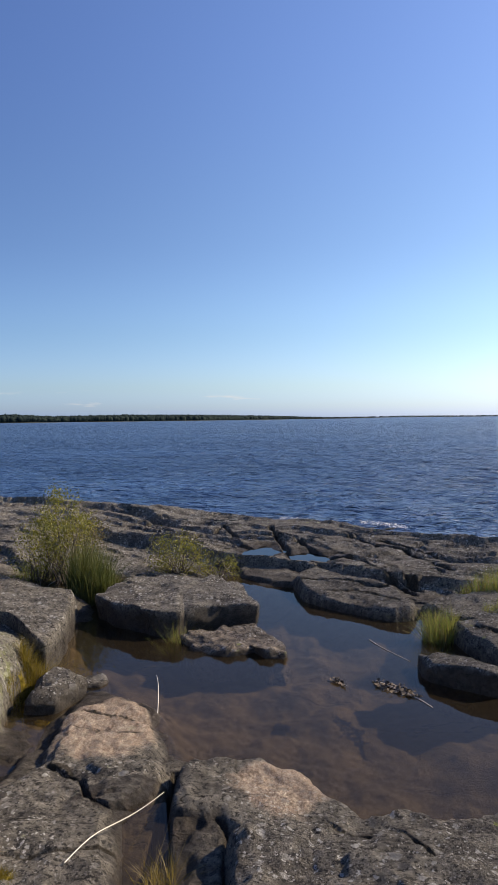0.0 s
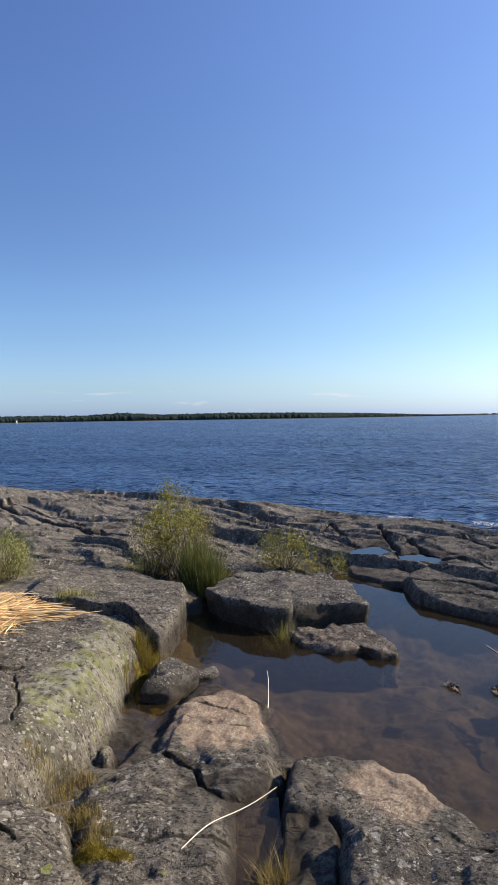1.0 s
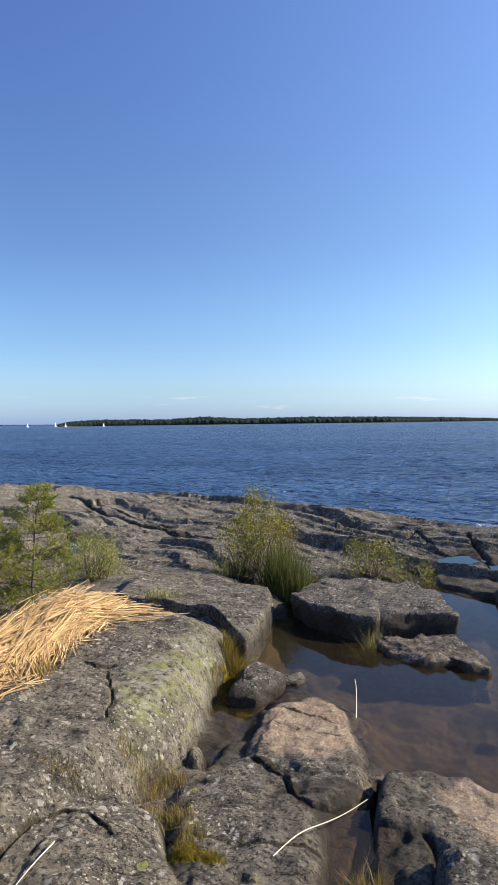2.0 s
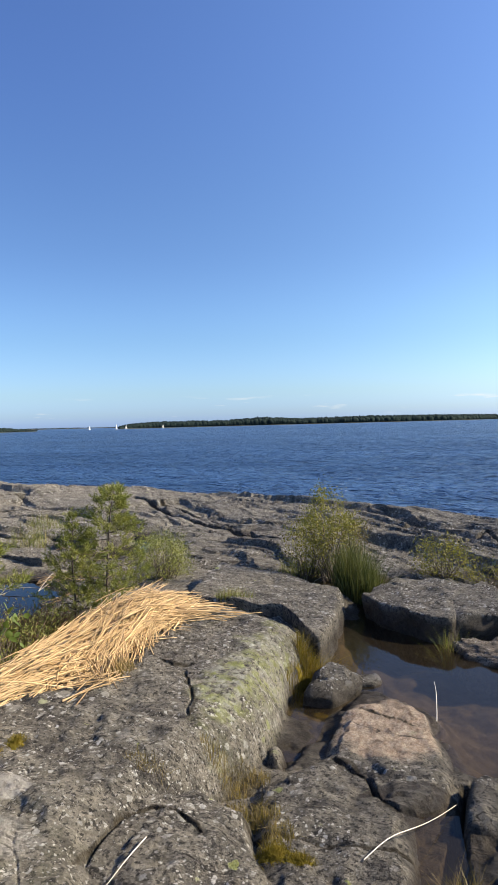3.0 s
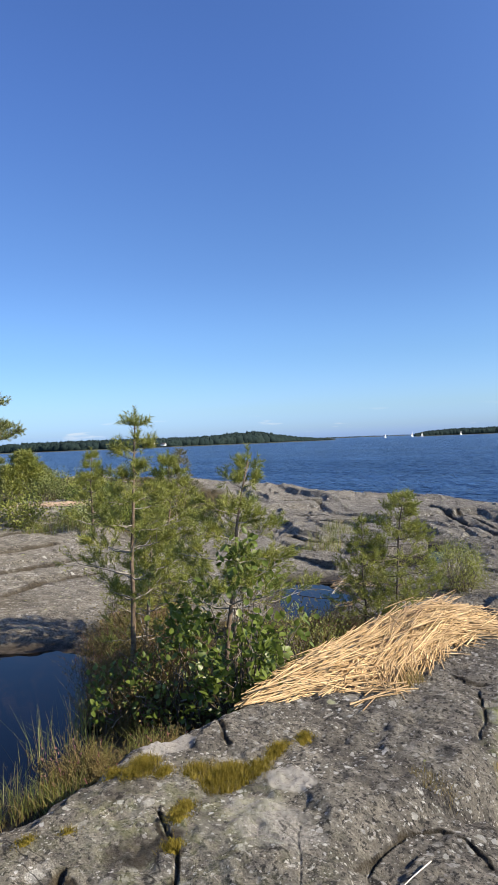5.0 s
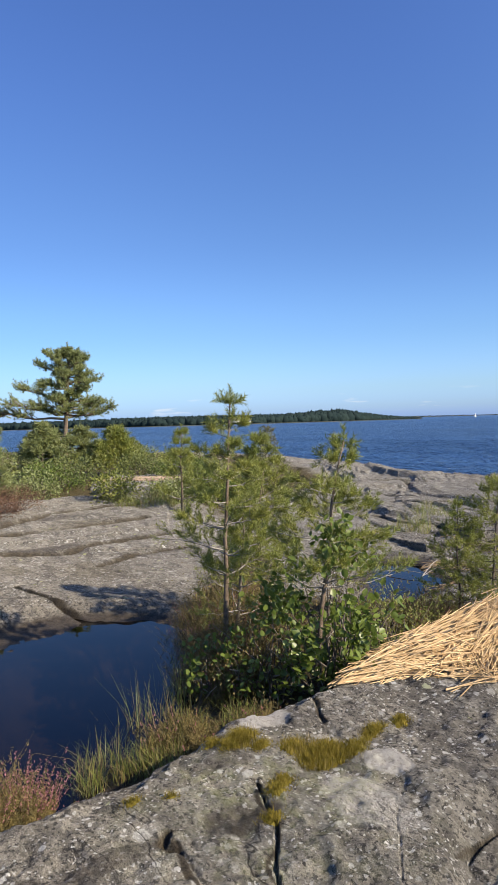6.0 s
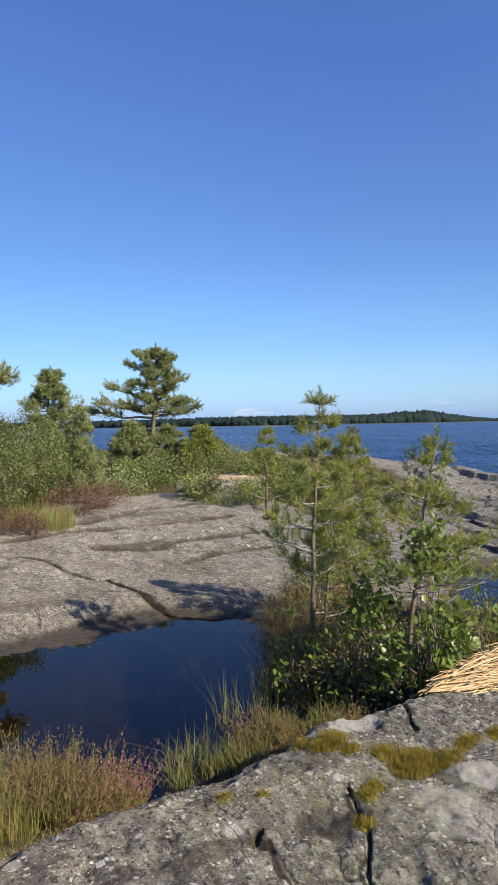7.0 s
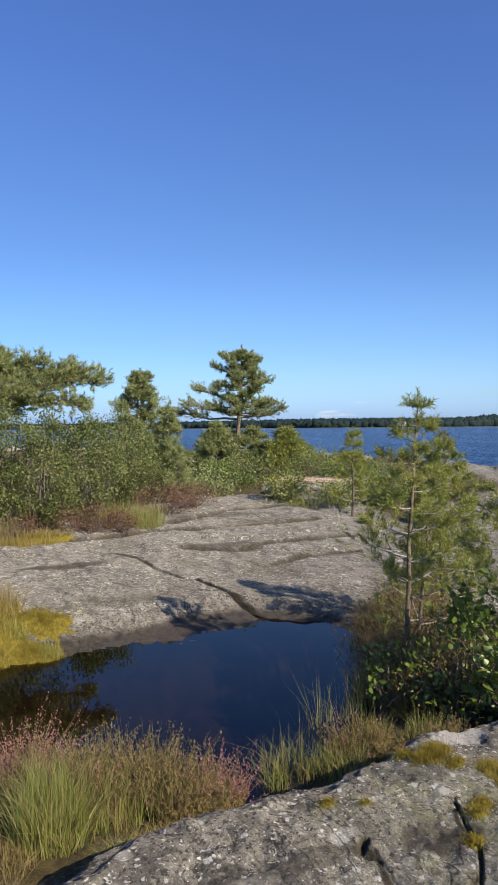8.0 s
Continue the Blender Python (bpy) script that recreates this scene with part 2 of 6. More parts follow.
GRASS_DRY = plain("dry_grass", (0.20, 0.15, 0.05), (0.33, 0.26, 0.11), 5, 0.6, 0, 0, 0.35)
RUSH = plain("dark_rushes", (0.055, 0.08, 0.018), (0.125, 0.135, 0.04), 6, 0.45, 0, 0, 0.3)
HEATHER = plain("heather_sprigs", (0.10, 0.088, 0.028), (0.20, 0.145, 0.05), 9, 0.75, 0, 0, 0.25)
BLOOM = plain("heather_bloom", (0.22, 0.085, 0.095), (0.33, 0.15, 0.145), 12, 0.75, 0, 0, 0.3)
BROWN_HEATHER = plain("faded_heather", (0.10, 0.052, 0.032), (0.18, 0.095, 0.055), 4, 0.8, 0, 0, 0.25)
MOSS = plain("yellow_green_moss", (0.14, 0.118, 0.02), (0.33, 0.255, 0.048), 30, 0.85, 0.8, 0.02, 0.15)
STRAW = plain("bleached_reed_stalks", (0.34, 0.215, 0.095), (0.59, 0.43, 0.235), 9, 0.5, 0.2, 0.002, 0, 0.75)
LITTER = plain("old_reed_litter", (0.28, 0.19, 0.13), (0.42, 0.32, 0.23), 9, 0.7, 0, 0, 0, 0.5)
DRIFT = plain("bleached_wood", (0.50, 0.46, 0.38), (0.68, 0.64, 0.56), 20, 0.7, 0.3, 0.003, 0, 0)
# distance haze is painted in as a bluish base colour
HAZED_WOODS = plain("hazed_pine_woods", (0.010, 0.020, 0.021), (0.018, 0.030, 0.027), 0.05, 0.9, 0, 0, 0, 0.15)
SHORE_STONE = plain("far_shore_stone", (0.05, 0.055, 0.045), (0.12, 0.115, 0.095), 0.1, 0.9, 0, 0, 0, 0)
SAIL = plain("white_sailcloth", (0.8, 0.8, 0.8), (0.85, 0.85, 0.85), 2, 0.6, 0, 0, 0.5, 0)
WHITE = plain("white_paint", (0.75, 0.76, 0.78), (0.85, 0.85, 0.85), 2, 0.5, 0, 0, 0, 0)
ROOF = plain("dark_roof", (0.05, 0.04, 0.04), (0.09, 0.07, 0.06), 2, 0.8, 0, 0, 0, 0)


def lake_material():
    m, n, l, p = material("lake_water")
    a = place(n, l, (0.5, 1.3, 1), -12)
    # uneven reflection from gusts and ripples is painted into the base colour
    painted_gust = noise_node(n, l, 0.04, 6, 0.65, a)
    c = mixed(n, l, spread(n, l, painted_gust, 0.4, 0.6), (0.018, 0.058, 0.145), (0.042, 0.11, 0.25))
    painted_ripple = noise_node(n, l, 0.35, 5, 0.7, place(n, l, (0.3, 1.3, 1), -12))
    l.new(mixed(n, l, spread(n, l, painted_ripple, 0.45, 0.62, 0, 0.35), c, (0.010, 0.034, 0.09)), p.inputs["Base Color"])
    p.inputs["Roughness"].default_value = 0.32
    p.inputs["IOR"].default_value = 1.33
    p.inputs["Specular IOR Level"].default_value = 0.62
    u = relief(n, l, p, noise_node(n, l, 0.16, 3, 0.6, a), 1.0, 2.6)
    u = relief(n, l, p, noise_node(n, l, 0.6, 4, 0.6, a), 1.0, 2.2, u)
    u = relief(n, l, p, noise_node(n, l, 2.2, 4, 0.6, a), 1.0, 0.75, u)
    relief(n, l, p, noise_node(n, l, 8, 4, 0.6, a), 1.0, 0.1, u)
    return m


def pool_material(name, tint, mirror, murk):
    """Still, peat-stained water: a mirror over a coloured body, partly clear and partly murky."""
    m, n, l, p = material(name)
    m.use_transparent_shadow = True
    n.remove(p)
    clear = n.new("ShaderNodeBsdfTransparent")
    clear.inputs["Color"].default_value = (*tint, 1)
    gloss = n.new("ShaderNodeBsdfGlossy")
    gloss.inputs["Roughness"].default_value = 0.015
    bump = n.new("ShaderNodeBump")
    bump.inputs["Strength"].default_value, bump.inputs["Distance"].default_value = 0.12, 0.01
    l.new(noise_node(n, l, 3.0, 3, 0.5, place(n, l)), bump.inputs["Height"])
    l.new(bump.outputs["Normal"], gloss.inputs["Normal"])
    f = n.new("ShaderNodeFresnel")
    f.inputs["IOR"].default_value = mirror
    s = n.new("ShaderNodeMixShader")
    l.new(f.outputs[0], s.inputs["Fac"])
    cloudy = n.new("ShaderNodeBsdfDiffuse")
    cloudy.inputs["Color"].default_value = (0.055, 0.045, 0.032, 1)
    body = n.new("ShaderNodeMixShader")
    body.inputs["Fac"].default_value = murk
    l.new(clear.outputs[0], body.inputs[1])
    l.new(cloudy.outputs[0], body.inputs[2])
    l.new(body.outputs[0], s.inputs[1])
    l.new(gloss.outputs[0], s.inputs[2])
    l.new(s.outputs[0], n["Material Output"].inputs["Surface"])
    return m


LAKE = lake_material()
BROWN_POOL = pool_material("brown_pool_water", (0.80, 0.70, 0.56), 1.27, 0.2)
DARK_POOL = pool_material("dark_pool_water", (0.06, 0.047, 0.036), 1.33, 0.0)


# ---- tools ----
def put(name, verts, faces, mat, parent=None, smooth=True, label=""):
    """One mesh object out of lists or arrays."""
    me = bpy.data.meshes.new(name)
    if isinstance(verts, np.ndarray):
        k = faces.shape[1]
        me.vertices.add(len(verts))
        me.vertices.foreach_set("co", verts.astype(np.float32).ravel())
        me.loops.add(faces.size)
        me.loops.foreach_set("vertex_index", faces.astype(np.int32).ravel())
        me.polygons.add(len(faces))
        me.polygons.foreach_set("loop_start", np.arange(0, faces.size, k, dtype=np.int32))
        me.update(calc_edges=True)
    else:
        me.from_pydata(verts, [], faces)
    if smooth:
        me.polygons.foreach_set("use_smooth", np.ones(len(me.polygons), dtype=bool))
    me.materials.append(mat)
    me.update()
    ob = new(name, me)
    if parent is not None:
        ob.parent = parent
    if label:
        tagged(ob, label)
    return ob


def thing(name, x, y, z, label, category, group="", kind=""):
    ob = new(name)
    ob.empty_display_size = 0.1
    ob.location = (x, y, z)
    return tagged(ob, label, category, group, kind)


def grain(x, y, seed=0):
    """Smooth gradient noise in the plane, about -0.7 to 0.7."""
    x, y = np.asarray(x, float), np.asarray(y, float)
    xi, yi = np.floor(x).astype(np.int64), np.floor(y).astype(np.int64)
    xf, yf = x - xi, y - yi
    u, v = xf * xf * xf * (xf * (xf * 6 - 15) + 10), yf * yf * yf * (yf * (yf * 6 - 15) + 10)

    def corner(i, j):
        h = ((xi + i) * 374761393 + (yi + j) * 668265263 + seed * 974711) & 0x7FFFFFFF
        h = ((h ^ (h >> 13)) * 1274126177) & 0x7FFFFFFF
        a = ((h ^ (h >> 16)) & 1023) * (2 * np.pi / 1024)
        return np.cos(a) * (xf - i) + np.sin(a) * (yf - j)

    a, b, c, d = corner(0, 0), corner(1, 0), corner(0, 1), corner(1, 1)
    return (a + (b - a) * u) * (1 - v) + (c + (d - c) * u) * v


def rough(x, y, scale, octaves=4, seed=0, gain=0.5):
    s, a, out = scale, 1.0, 0
    for k in range(octaves):
        out = out + a * grain(x * s, y * s, seed + 17 * k)
        s, a = s * 2.03, a * gain
    return out


def inside(poly, x, y):
    """Signed distance to a closed outline, positive inside."""
    p = np.array(poly, float)
    best, flip = np.full(np.shape(x), 1e18), np.zeros(np.shape(x), bool)
    for (ax, ay), (bx, by) in zip(p, np.roll(p, -1, 0)):
        ex, ey = bx - ax, by - ay
        t = np.clip(((x - ax) * ex + (y - ay) * ey) / (ex * ex + ey * ey + 1e-12), 0, 1)
        best = np.minimum(best, (x - ax - t * ex) ** 2 + (y - ay - t * ey) ** 2)
        if ay != by:
            flip ^= ((ay > y) != (by > y)) & (x < ex * (y - ay) / (by - ay) + ax)
    return np.where(flip, 1, -1) * np.sqrt(best)


def line_distance(points, x, y):
    p, best = np.array(points, float), np.full(np.shape(x), 1e18)
    for (ax, ay), (bx, by) in zip(p[:-1], p[1:]):
        ex, ey = bx - ax, by - ay
        t = np.clip(((x - ax) * ex + (y - ay) * ey) / (ex * ex + ey * ey + 1e-12), 0, 1)
        best = np.minimum(best, (x - ax - t * ex) ** 2 + (y - ay - t * ey) ** 2)
    return np.sqrt(best)


def ease(v):
    v = np.clip(v, 0, 1)
    return v * v * (3 - 2 * v)


# ---- the ground: bedrock, pools and lake bed ----
SEA, POOL_A, POOL_B = -0.95, -0.60, -0.62
LAND = [(60, -3), (14, 8), (7.6, 11.4), (4.4, 13.2), (1.7, 15.2), (-0.4, 17.0), (-4.1, 18.5), (-7.9, 20.6), (-11.7, 22.0), (-14.5, 23.4),
        (-17.0, 21.9), (-19.5, 24.2), (-25, 25), (-30, 26.2), (-44, 24), (-58, 18.7), (-80, 6), (-90, -60), (60, -60)]
# places of known height, between which the ground is eased
KNOWN = [(0, 0, 0), (-2, -4, 0.1), (4, -4, 0), (2.5, 3.2, -0.5), (-1.0, 3.5, -0.45), (-0.6, 3.2, -0.44), (-0.62, 3.65, -0.45), (-0.7, 2.9, -0.42), (-0.35, 3.0, -0.48), (-1.1, 4.6, -0.6), (0.1, 3.2, -0.5), (0.1, 3.75, -0.56), (-1.7, 3.6, -0.5), (5, 5.5, -0.42), (4, 8.5, -0.45), (1.5, 5.5, -0.8), (0, 11, -0.5), (3, 11, -0.62),
         (-2.4, 9.2, -0.46), (-4, 9, -0.42), (-4.5, 11.5, -0.5), (-8, 14, -0.5), (-12, 17, -0.55), (-6, 8, -0.55), (-5, 6.4, -0.5), (-4.6, 4.6, -0.48),
         (-4.4, 3, -0.46), (-4.2, 1.0, -0.42), (-3.4, -0.3, -0.3), (-3.55, 0.3, -0.34), (-3.65, 1.2, -0.38), (-3.75, 1.9, -0.42), (-3.8, 2.6, -0.44), (-4.4, -0.6, -0.36), (-6.2, 5, -0.5), (-8.5, 6.8, -0.45), (-11, 10, -0.5), (-15, 8.5, -0.25), (-17, 13, -0.4),
         (-20, 9, -0.1), (-26, 12, -0.05), (-14, 3, -0.2), (-11, -1, -0.3), (-18, 2, 0.0), (-7, -4, -0.2), (-40, 5, 0.2)]
# pools: outline, water level, depth, width of the bank
BASINS = [
    ([(-2.25, 6.1), (-2.05, 7.2), (-1.95, 8.35), (-0.35, 9.45), (0.45, 9.0), (1.0, 7.8), (1.7, 7.5), (1.75, 6.7), (2.4, 5.4), (3.3, 4.3), (2.4, 3.4), (0.5, 3.5),
      (0.2, 4.0), (-0.4, 4.0), (-0.7, 4.6), (-1.0, 5.2), (-1.35, 5.4), (-1.5, 5.0), (-1.45, 4.4), (-1.62, 4.2), (-1.8, 5.0)], POOL_A, 0.26, 0.5),
    ([(-6.9, -2.0), (-7.02, 0.1), (-7.45, 1.0), (-7.4, 1.75), (-7.68, 2.4), (-7.68, 3.08), (-7.2, 3.8), (-6.3, 4.1), (-5.3, 3.4), (-4.5, 2.7), (-4.3, 1.95), (-3.98, 1.72), (-3.88, 1.52), (-4.12, 1.3), (-4.6, 0.4),
      (-5.0, -2.0)], POOL_B, 0.5, 0.7),
    ([(-0.55, 2.5), (-0.66, 3.1), (-0.78, 3.5), (-0.54, 3.6), (-0.45, 3.1), (-0.4, 2.5)], -0.445, 0.02, 0.08),
    ([(-5.6, 6.5), (-5.9, 7.6), (-6.9, 8.4), (-7.4, 7.9), (-6.6, 6.9), (-5.9, 6.2)], -0.62, 0.2, 0.3),
    ([(-6.5, 9.6), (-6.1, 10.3), (-7.2, 12.2), (-7.9, 12.0), (-7.2, 10.2)], -0.6, 0.15, 0.3),
    ([(-5.4, 12.6), (-4.95, 12.05), (-4.7, 12.2), (-4.75, 12.6), (-5.2, 12.95)], -0.62, 0.15, 0.3),
    ([(-0.4, 10.6), (0.0, 10.4), (0.35, 11.1), (0.0, 11.6), (-0.3, 11.2)], -0.55, 0.12, 0.2),
    ([(0.45, 10.2), (0.95, 10.1), (1.0, 10.8), (0.6, 11.1), (0.4, 10.8)], -0.56, 0.12, 0.2),
]
# slabs of bedrock: outline, plane (by x, by y, height at the origin), width of the rounded edge, unevenness, and the height of its flank
SLABS = [
    ([(-2.95, -0.2), (-3.12, 0.15), (-3.27, 0.5), (-3.36, 0.84), (-3.41, 1.2), (-3.44, 1.65), (-3.58, 2.17), (-3.6, 2.5), (-3.6, 2.9), (-3.74, 3.3), (-3.85, 3.9), (-3.95, 4.8), (-3.9, 5.9), (-3.2, 6.48), (-2.44, 6.42), (-1.99, 6.02),
      (-1.92, 5.2), (-1.72, 4.2), (-1.72, 3.5), (-1.76, 3.0), (-1.8, 2.5), (-1.5, 2.0), (-0.6, 1.9), (0.2, 1.6), (1.2, 1.2), (2.5, -1), (2, -4), (-2.6, -4), (-2.7, -2)],
     (0.0, -0.03, 0.0), 0.36, 0.05),
    ([(-1.91, 2.5), (-1.95, 2.88), (-1.84, 3.02), (-1.54, 3.08), (-1.34, 2.9), (-1.15, 2.68), (-1.0, 2.1), (-1.43, 1.8), (-1.8, 2.2)], (-0.16, -0.12, -0.14), 0.22, 0.05, 0.3),
    ([(-3.2, 6.2), (-3.2, 6.8), (-2.4, 6.75), (-2.1, 6.3), (-2.0, 5.95), (-2.2, 5.9), (-2.6, 6.2)], (0.0, 0.0, -0.36), 0.06, 0.03, 0.2),
    ([(-2.15, 2.1), (-2.12, 2.9), (-1.8, 3.2), (-1.45, 3.1), (-1.2, 2.6), (-1.2, 1.9), (-1.7, 1.7)], (-0.1, -0.05, -0.25), 0.15, 0.03, 0.3),
    ([(-1.9, 3.2), (-1.72, 3.55), (-1.76, 3.95), (-1.58, 3.92), (-1.4, 3.3), (-1.5, 3.1)], (-0.12, -0.09, -0.33), 0.12, 0.03),
    ([(-0.555, 4.05), (-0.63, 4.55), (-0.80, 5.08), (-0.96, 5.36), (-1.24, 5.64), (-1.52, 5.6), (-1.56, 5.1), (-1.47, 4.43), (-1.42, 4.12), (-1.53, 3.85), (-1.66, 3.54), (-1.42, 2.84), (-1.15, 2.3),
      (-0.45, 2.2), (-0.60, 2.85), (-0.66, 3.17), (-0.70, 3.42), (-0.58, 3.62), (-0.55, 3.75)], (0.0, -0.098, -0.03), 0.2, 0.03, 0.26),
    ([(-2.01, 4.36), (-1.98, 4.57), (-1.84, 4.45), (-1.66, 4.03), (-1.74, 3.91), (-1.84, 3.99)], (0.0, -0.05, -0.17), 0.14, 0.03),
    ([(-2.03, 4.88), (-1.94, 5.18), (-1.77, 4.72), (-1.74, 4.45), (-1.88, 4.55)], (0.0, -0.03, -0.33), 0.12, 0.03),
    ([(-1.82, 4.15), (-1.73, 4.32), (-1.60, 4.18), (-1.57, 3.92), (-1.75, 3.93)], (0.0, 0.0, -0.47), 0.1, 0.02),
    ([(-0.545, 3.96), (-0.50, 4.11), (-0.34, 4.16), (-0.18, 4.18), (-0.02, 4.25), (0.08, 4.13), (0.24, 4.17), (0.30, 4.02), (0.36, 3.8), (0.50, 3.66), (0.62, 3.4), (0.3, 3.1), (-0.05, 3.1), (-0.20, 3.3),
      (-0.28, 3.38), (-0.52, 3.44)], (-0.111, -0.102, -0.035), 0.13, 0.035, 0.24),
    ([(-0.52, 3.55), (-0.26, 3.5), (-0.18, 3.3), (-0.16, 2.5), (-0.44, 2.6)], (0.12, -0.03, -0.25), 0.05, 0.05, 0.3),
    ([(-0.22, 3.16), (-0.15, 3.27), (0.03, 3.33), (0.24, 3.36), (0.42, 3.42), (0.58, 3.47), (0.72, 3.52), (0.90, 3.46), (1.18, 3.5), (1.52, 3.54), (1.8, 3.1), (1.65, 1.4), (0.62, 1.3), (-0.09, 1.6), (-0.17, 2.59)],
     (-0.019, -0.149, 0.185), 0.14, 0.07, 0.34),
    ([(-0.40, 9.81), (-0.24, 10.5), (0.26, 9.95), (0.67, 8.90), (0.41, 8.87), (0.09, 9.06), (-0.30, 9.47)], (0.04, 0.049, -0.99), 0.06, 0.03, 0.3),
    ([(0.36, 8.96), (0.70, 9.4), (1.21, 8.7), (1.56, 8.3), (1.71, 7.63), (1.61, 7.42), (1.40, 7.36), (0.84, 7.77), (0.46, 8.22)], (0.05, 0.06, -0.98), 0.08, 0.05, 0.35),
    ([(1.82, 6.85), (2.08, 6.9), (2.6, 6.55), (2.9, 5.9), (2.4, 5.3), (2.01, 5.95), (1.86, 6.36)], (0.055, 0.01, -0.57), 0.08, 0.04, 0.35),
    ([(1.70, 7.70), (2.15, 8.0), (2.80, 8.1), (3.4, 7.6), (3.0, 6.6), (2.31, 6.84), (1.88, 7.0)], (0.05, -0.002, -0.52), 0.08, 0.04, 0.35),
    ([(-3.62, 6.7), (-3.95, 8.3), (-2.97, 8.25), (-2.17, 7.86), (-2.07, 7.63), (-2.07, 6.74), (-2.14, 6.62), (-2.41, 6.76), (-2.62, 6.68), (-3.05, 6.52), (-3.45, 6.5)],
     (-0.088, -0.027, -0.32), 0.07, 0.03, 0.4),
    ([(-6.0, -0.2), (-6.3, 0.95), (-6.3, 1.73), (-6.5, 2.39), (-6.5, 3.3), (-6.7, 4.0), (-7.9, 4.86), (-9.03, 5.8), (-11.28, 7.4), (-13.96, 8.2), (-15.8, 7.2), (-16.0, 5.23),
      (-14.5, 3.6), (-13.3, 2.0), (-12.6, 0.6), (-12.5, -1.6), (-7.2, -2.5)], (-0.05, 0.0, -0.985), 0.3, 0.022),
    ([(-9.3, 3.3), (-8.75, 4.0), (-8.6, 5.2), (-10.5, 6.9), (-14, 8.3), (-16, 7), (-16, 4.6), (-13.4, 3.0)], (-0.05, 0.0, -0.95), 0.05, 0.03),
    ([(-10.6, 0.6), (-10.3, 2.2), (-11.2, 3.8), (-10.1, 5.4), (-10.2, 6.6), (-14, 8.3), (-16, 7), (-16, 4.6), (-13.4, 1.6), (-12, 0.2)], (-0.05, 0.0, -0.915), 0.06, 0.03),
    ([(-11.7, 3.2), (-11.3, 4.6), (-11.5, 6.8), (-14, 8.3), (-16, 7), (-16, 4.8), (-13.6, 2.6)], (-0.05, 0.0, -0.87), 0.05, 0.04),
    ([(-12.9, 3.4), (-12.4, 5.0), (-12.8, 7.4), (-14, 8.4), (-16, 7), (-16, 5), (-14.2, 3.4)], (-0.04, 0.0, -0.95), 0.06, 0.05),
    ([(-3.9, 9.4), (-4.3, 11.2), (-5.5, 11.6), (-5.9, 10.4), (-5.0, 9.0)], (0, -0.02, -0.24), 0.14, 0.04),
    ([(-3.5, 11.9), (-3.9, 13.6), (-2.6, 14.3), (-2.3, 12.4)], (0, -0.03, -0.10), 0.14, 0.04),
    ([(-8.2, 9.6), (-8.0, 11.8), (-10.2, 13.6), (-11.6, 12.6), (-10, 10.2)], (0.02, -0.02, -0.04), 0.16, 0.05),
    ([(-9.8, 14.2), (-8.6, 17.0), (-12.6, 19.6), (-15.2, 18.0), (-12.0, 14.6)], (0.02, -0.02, 0.14), 0.2, 0.06),
    ([(-15.0, 13.2), (-13.6, 16.4), (-17.6, 20.2), (-20.6, 18.0), (-18, 13.6)], (0.02, -0.02, 0.24), 0.22, 0.06),
    ([(-15.2, 9.4), (-14.6, 11.4), (-17.0, 13.0), (-18.6, 11.0), (-17.2, 9.4)], (0, 0, 0.02), 0.2, 0.05),
]
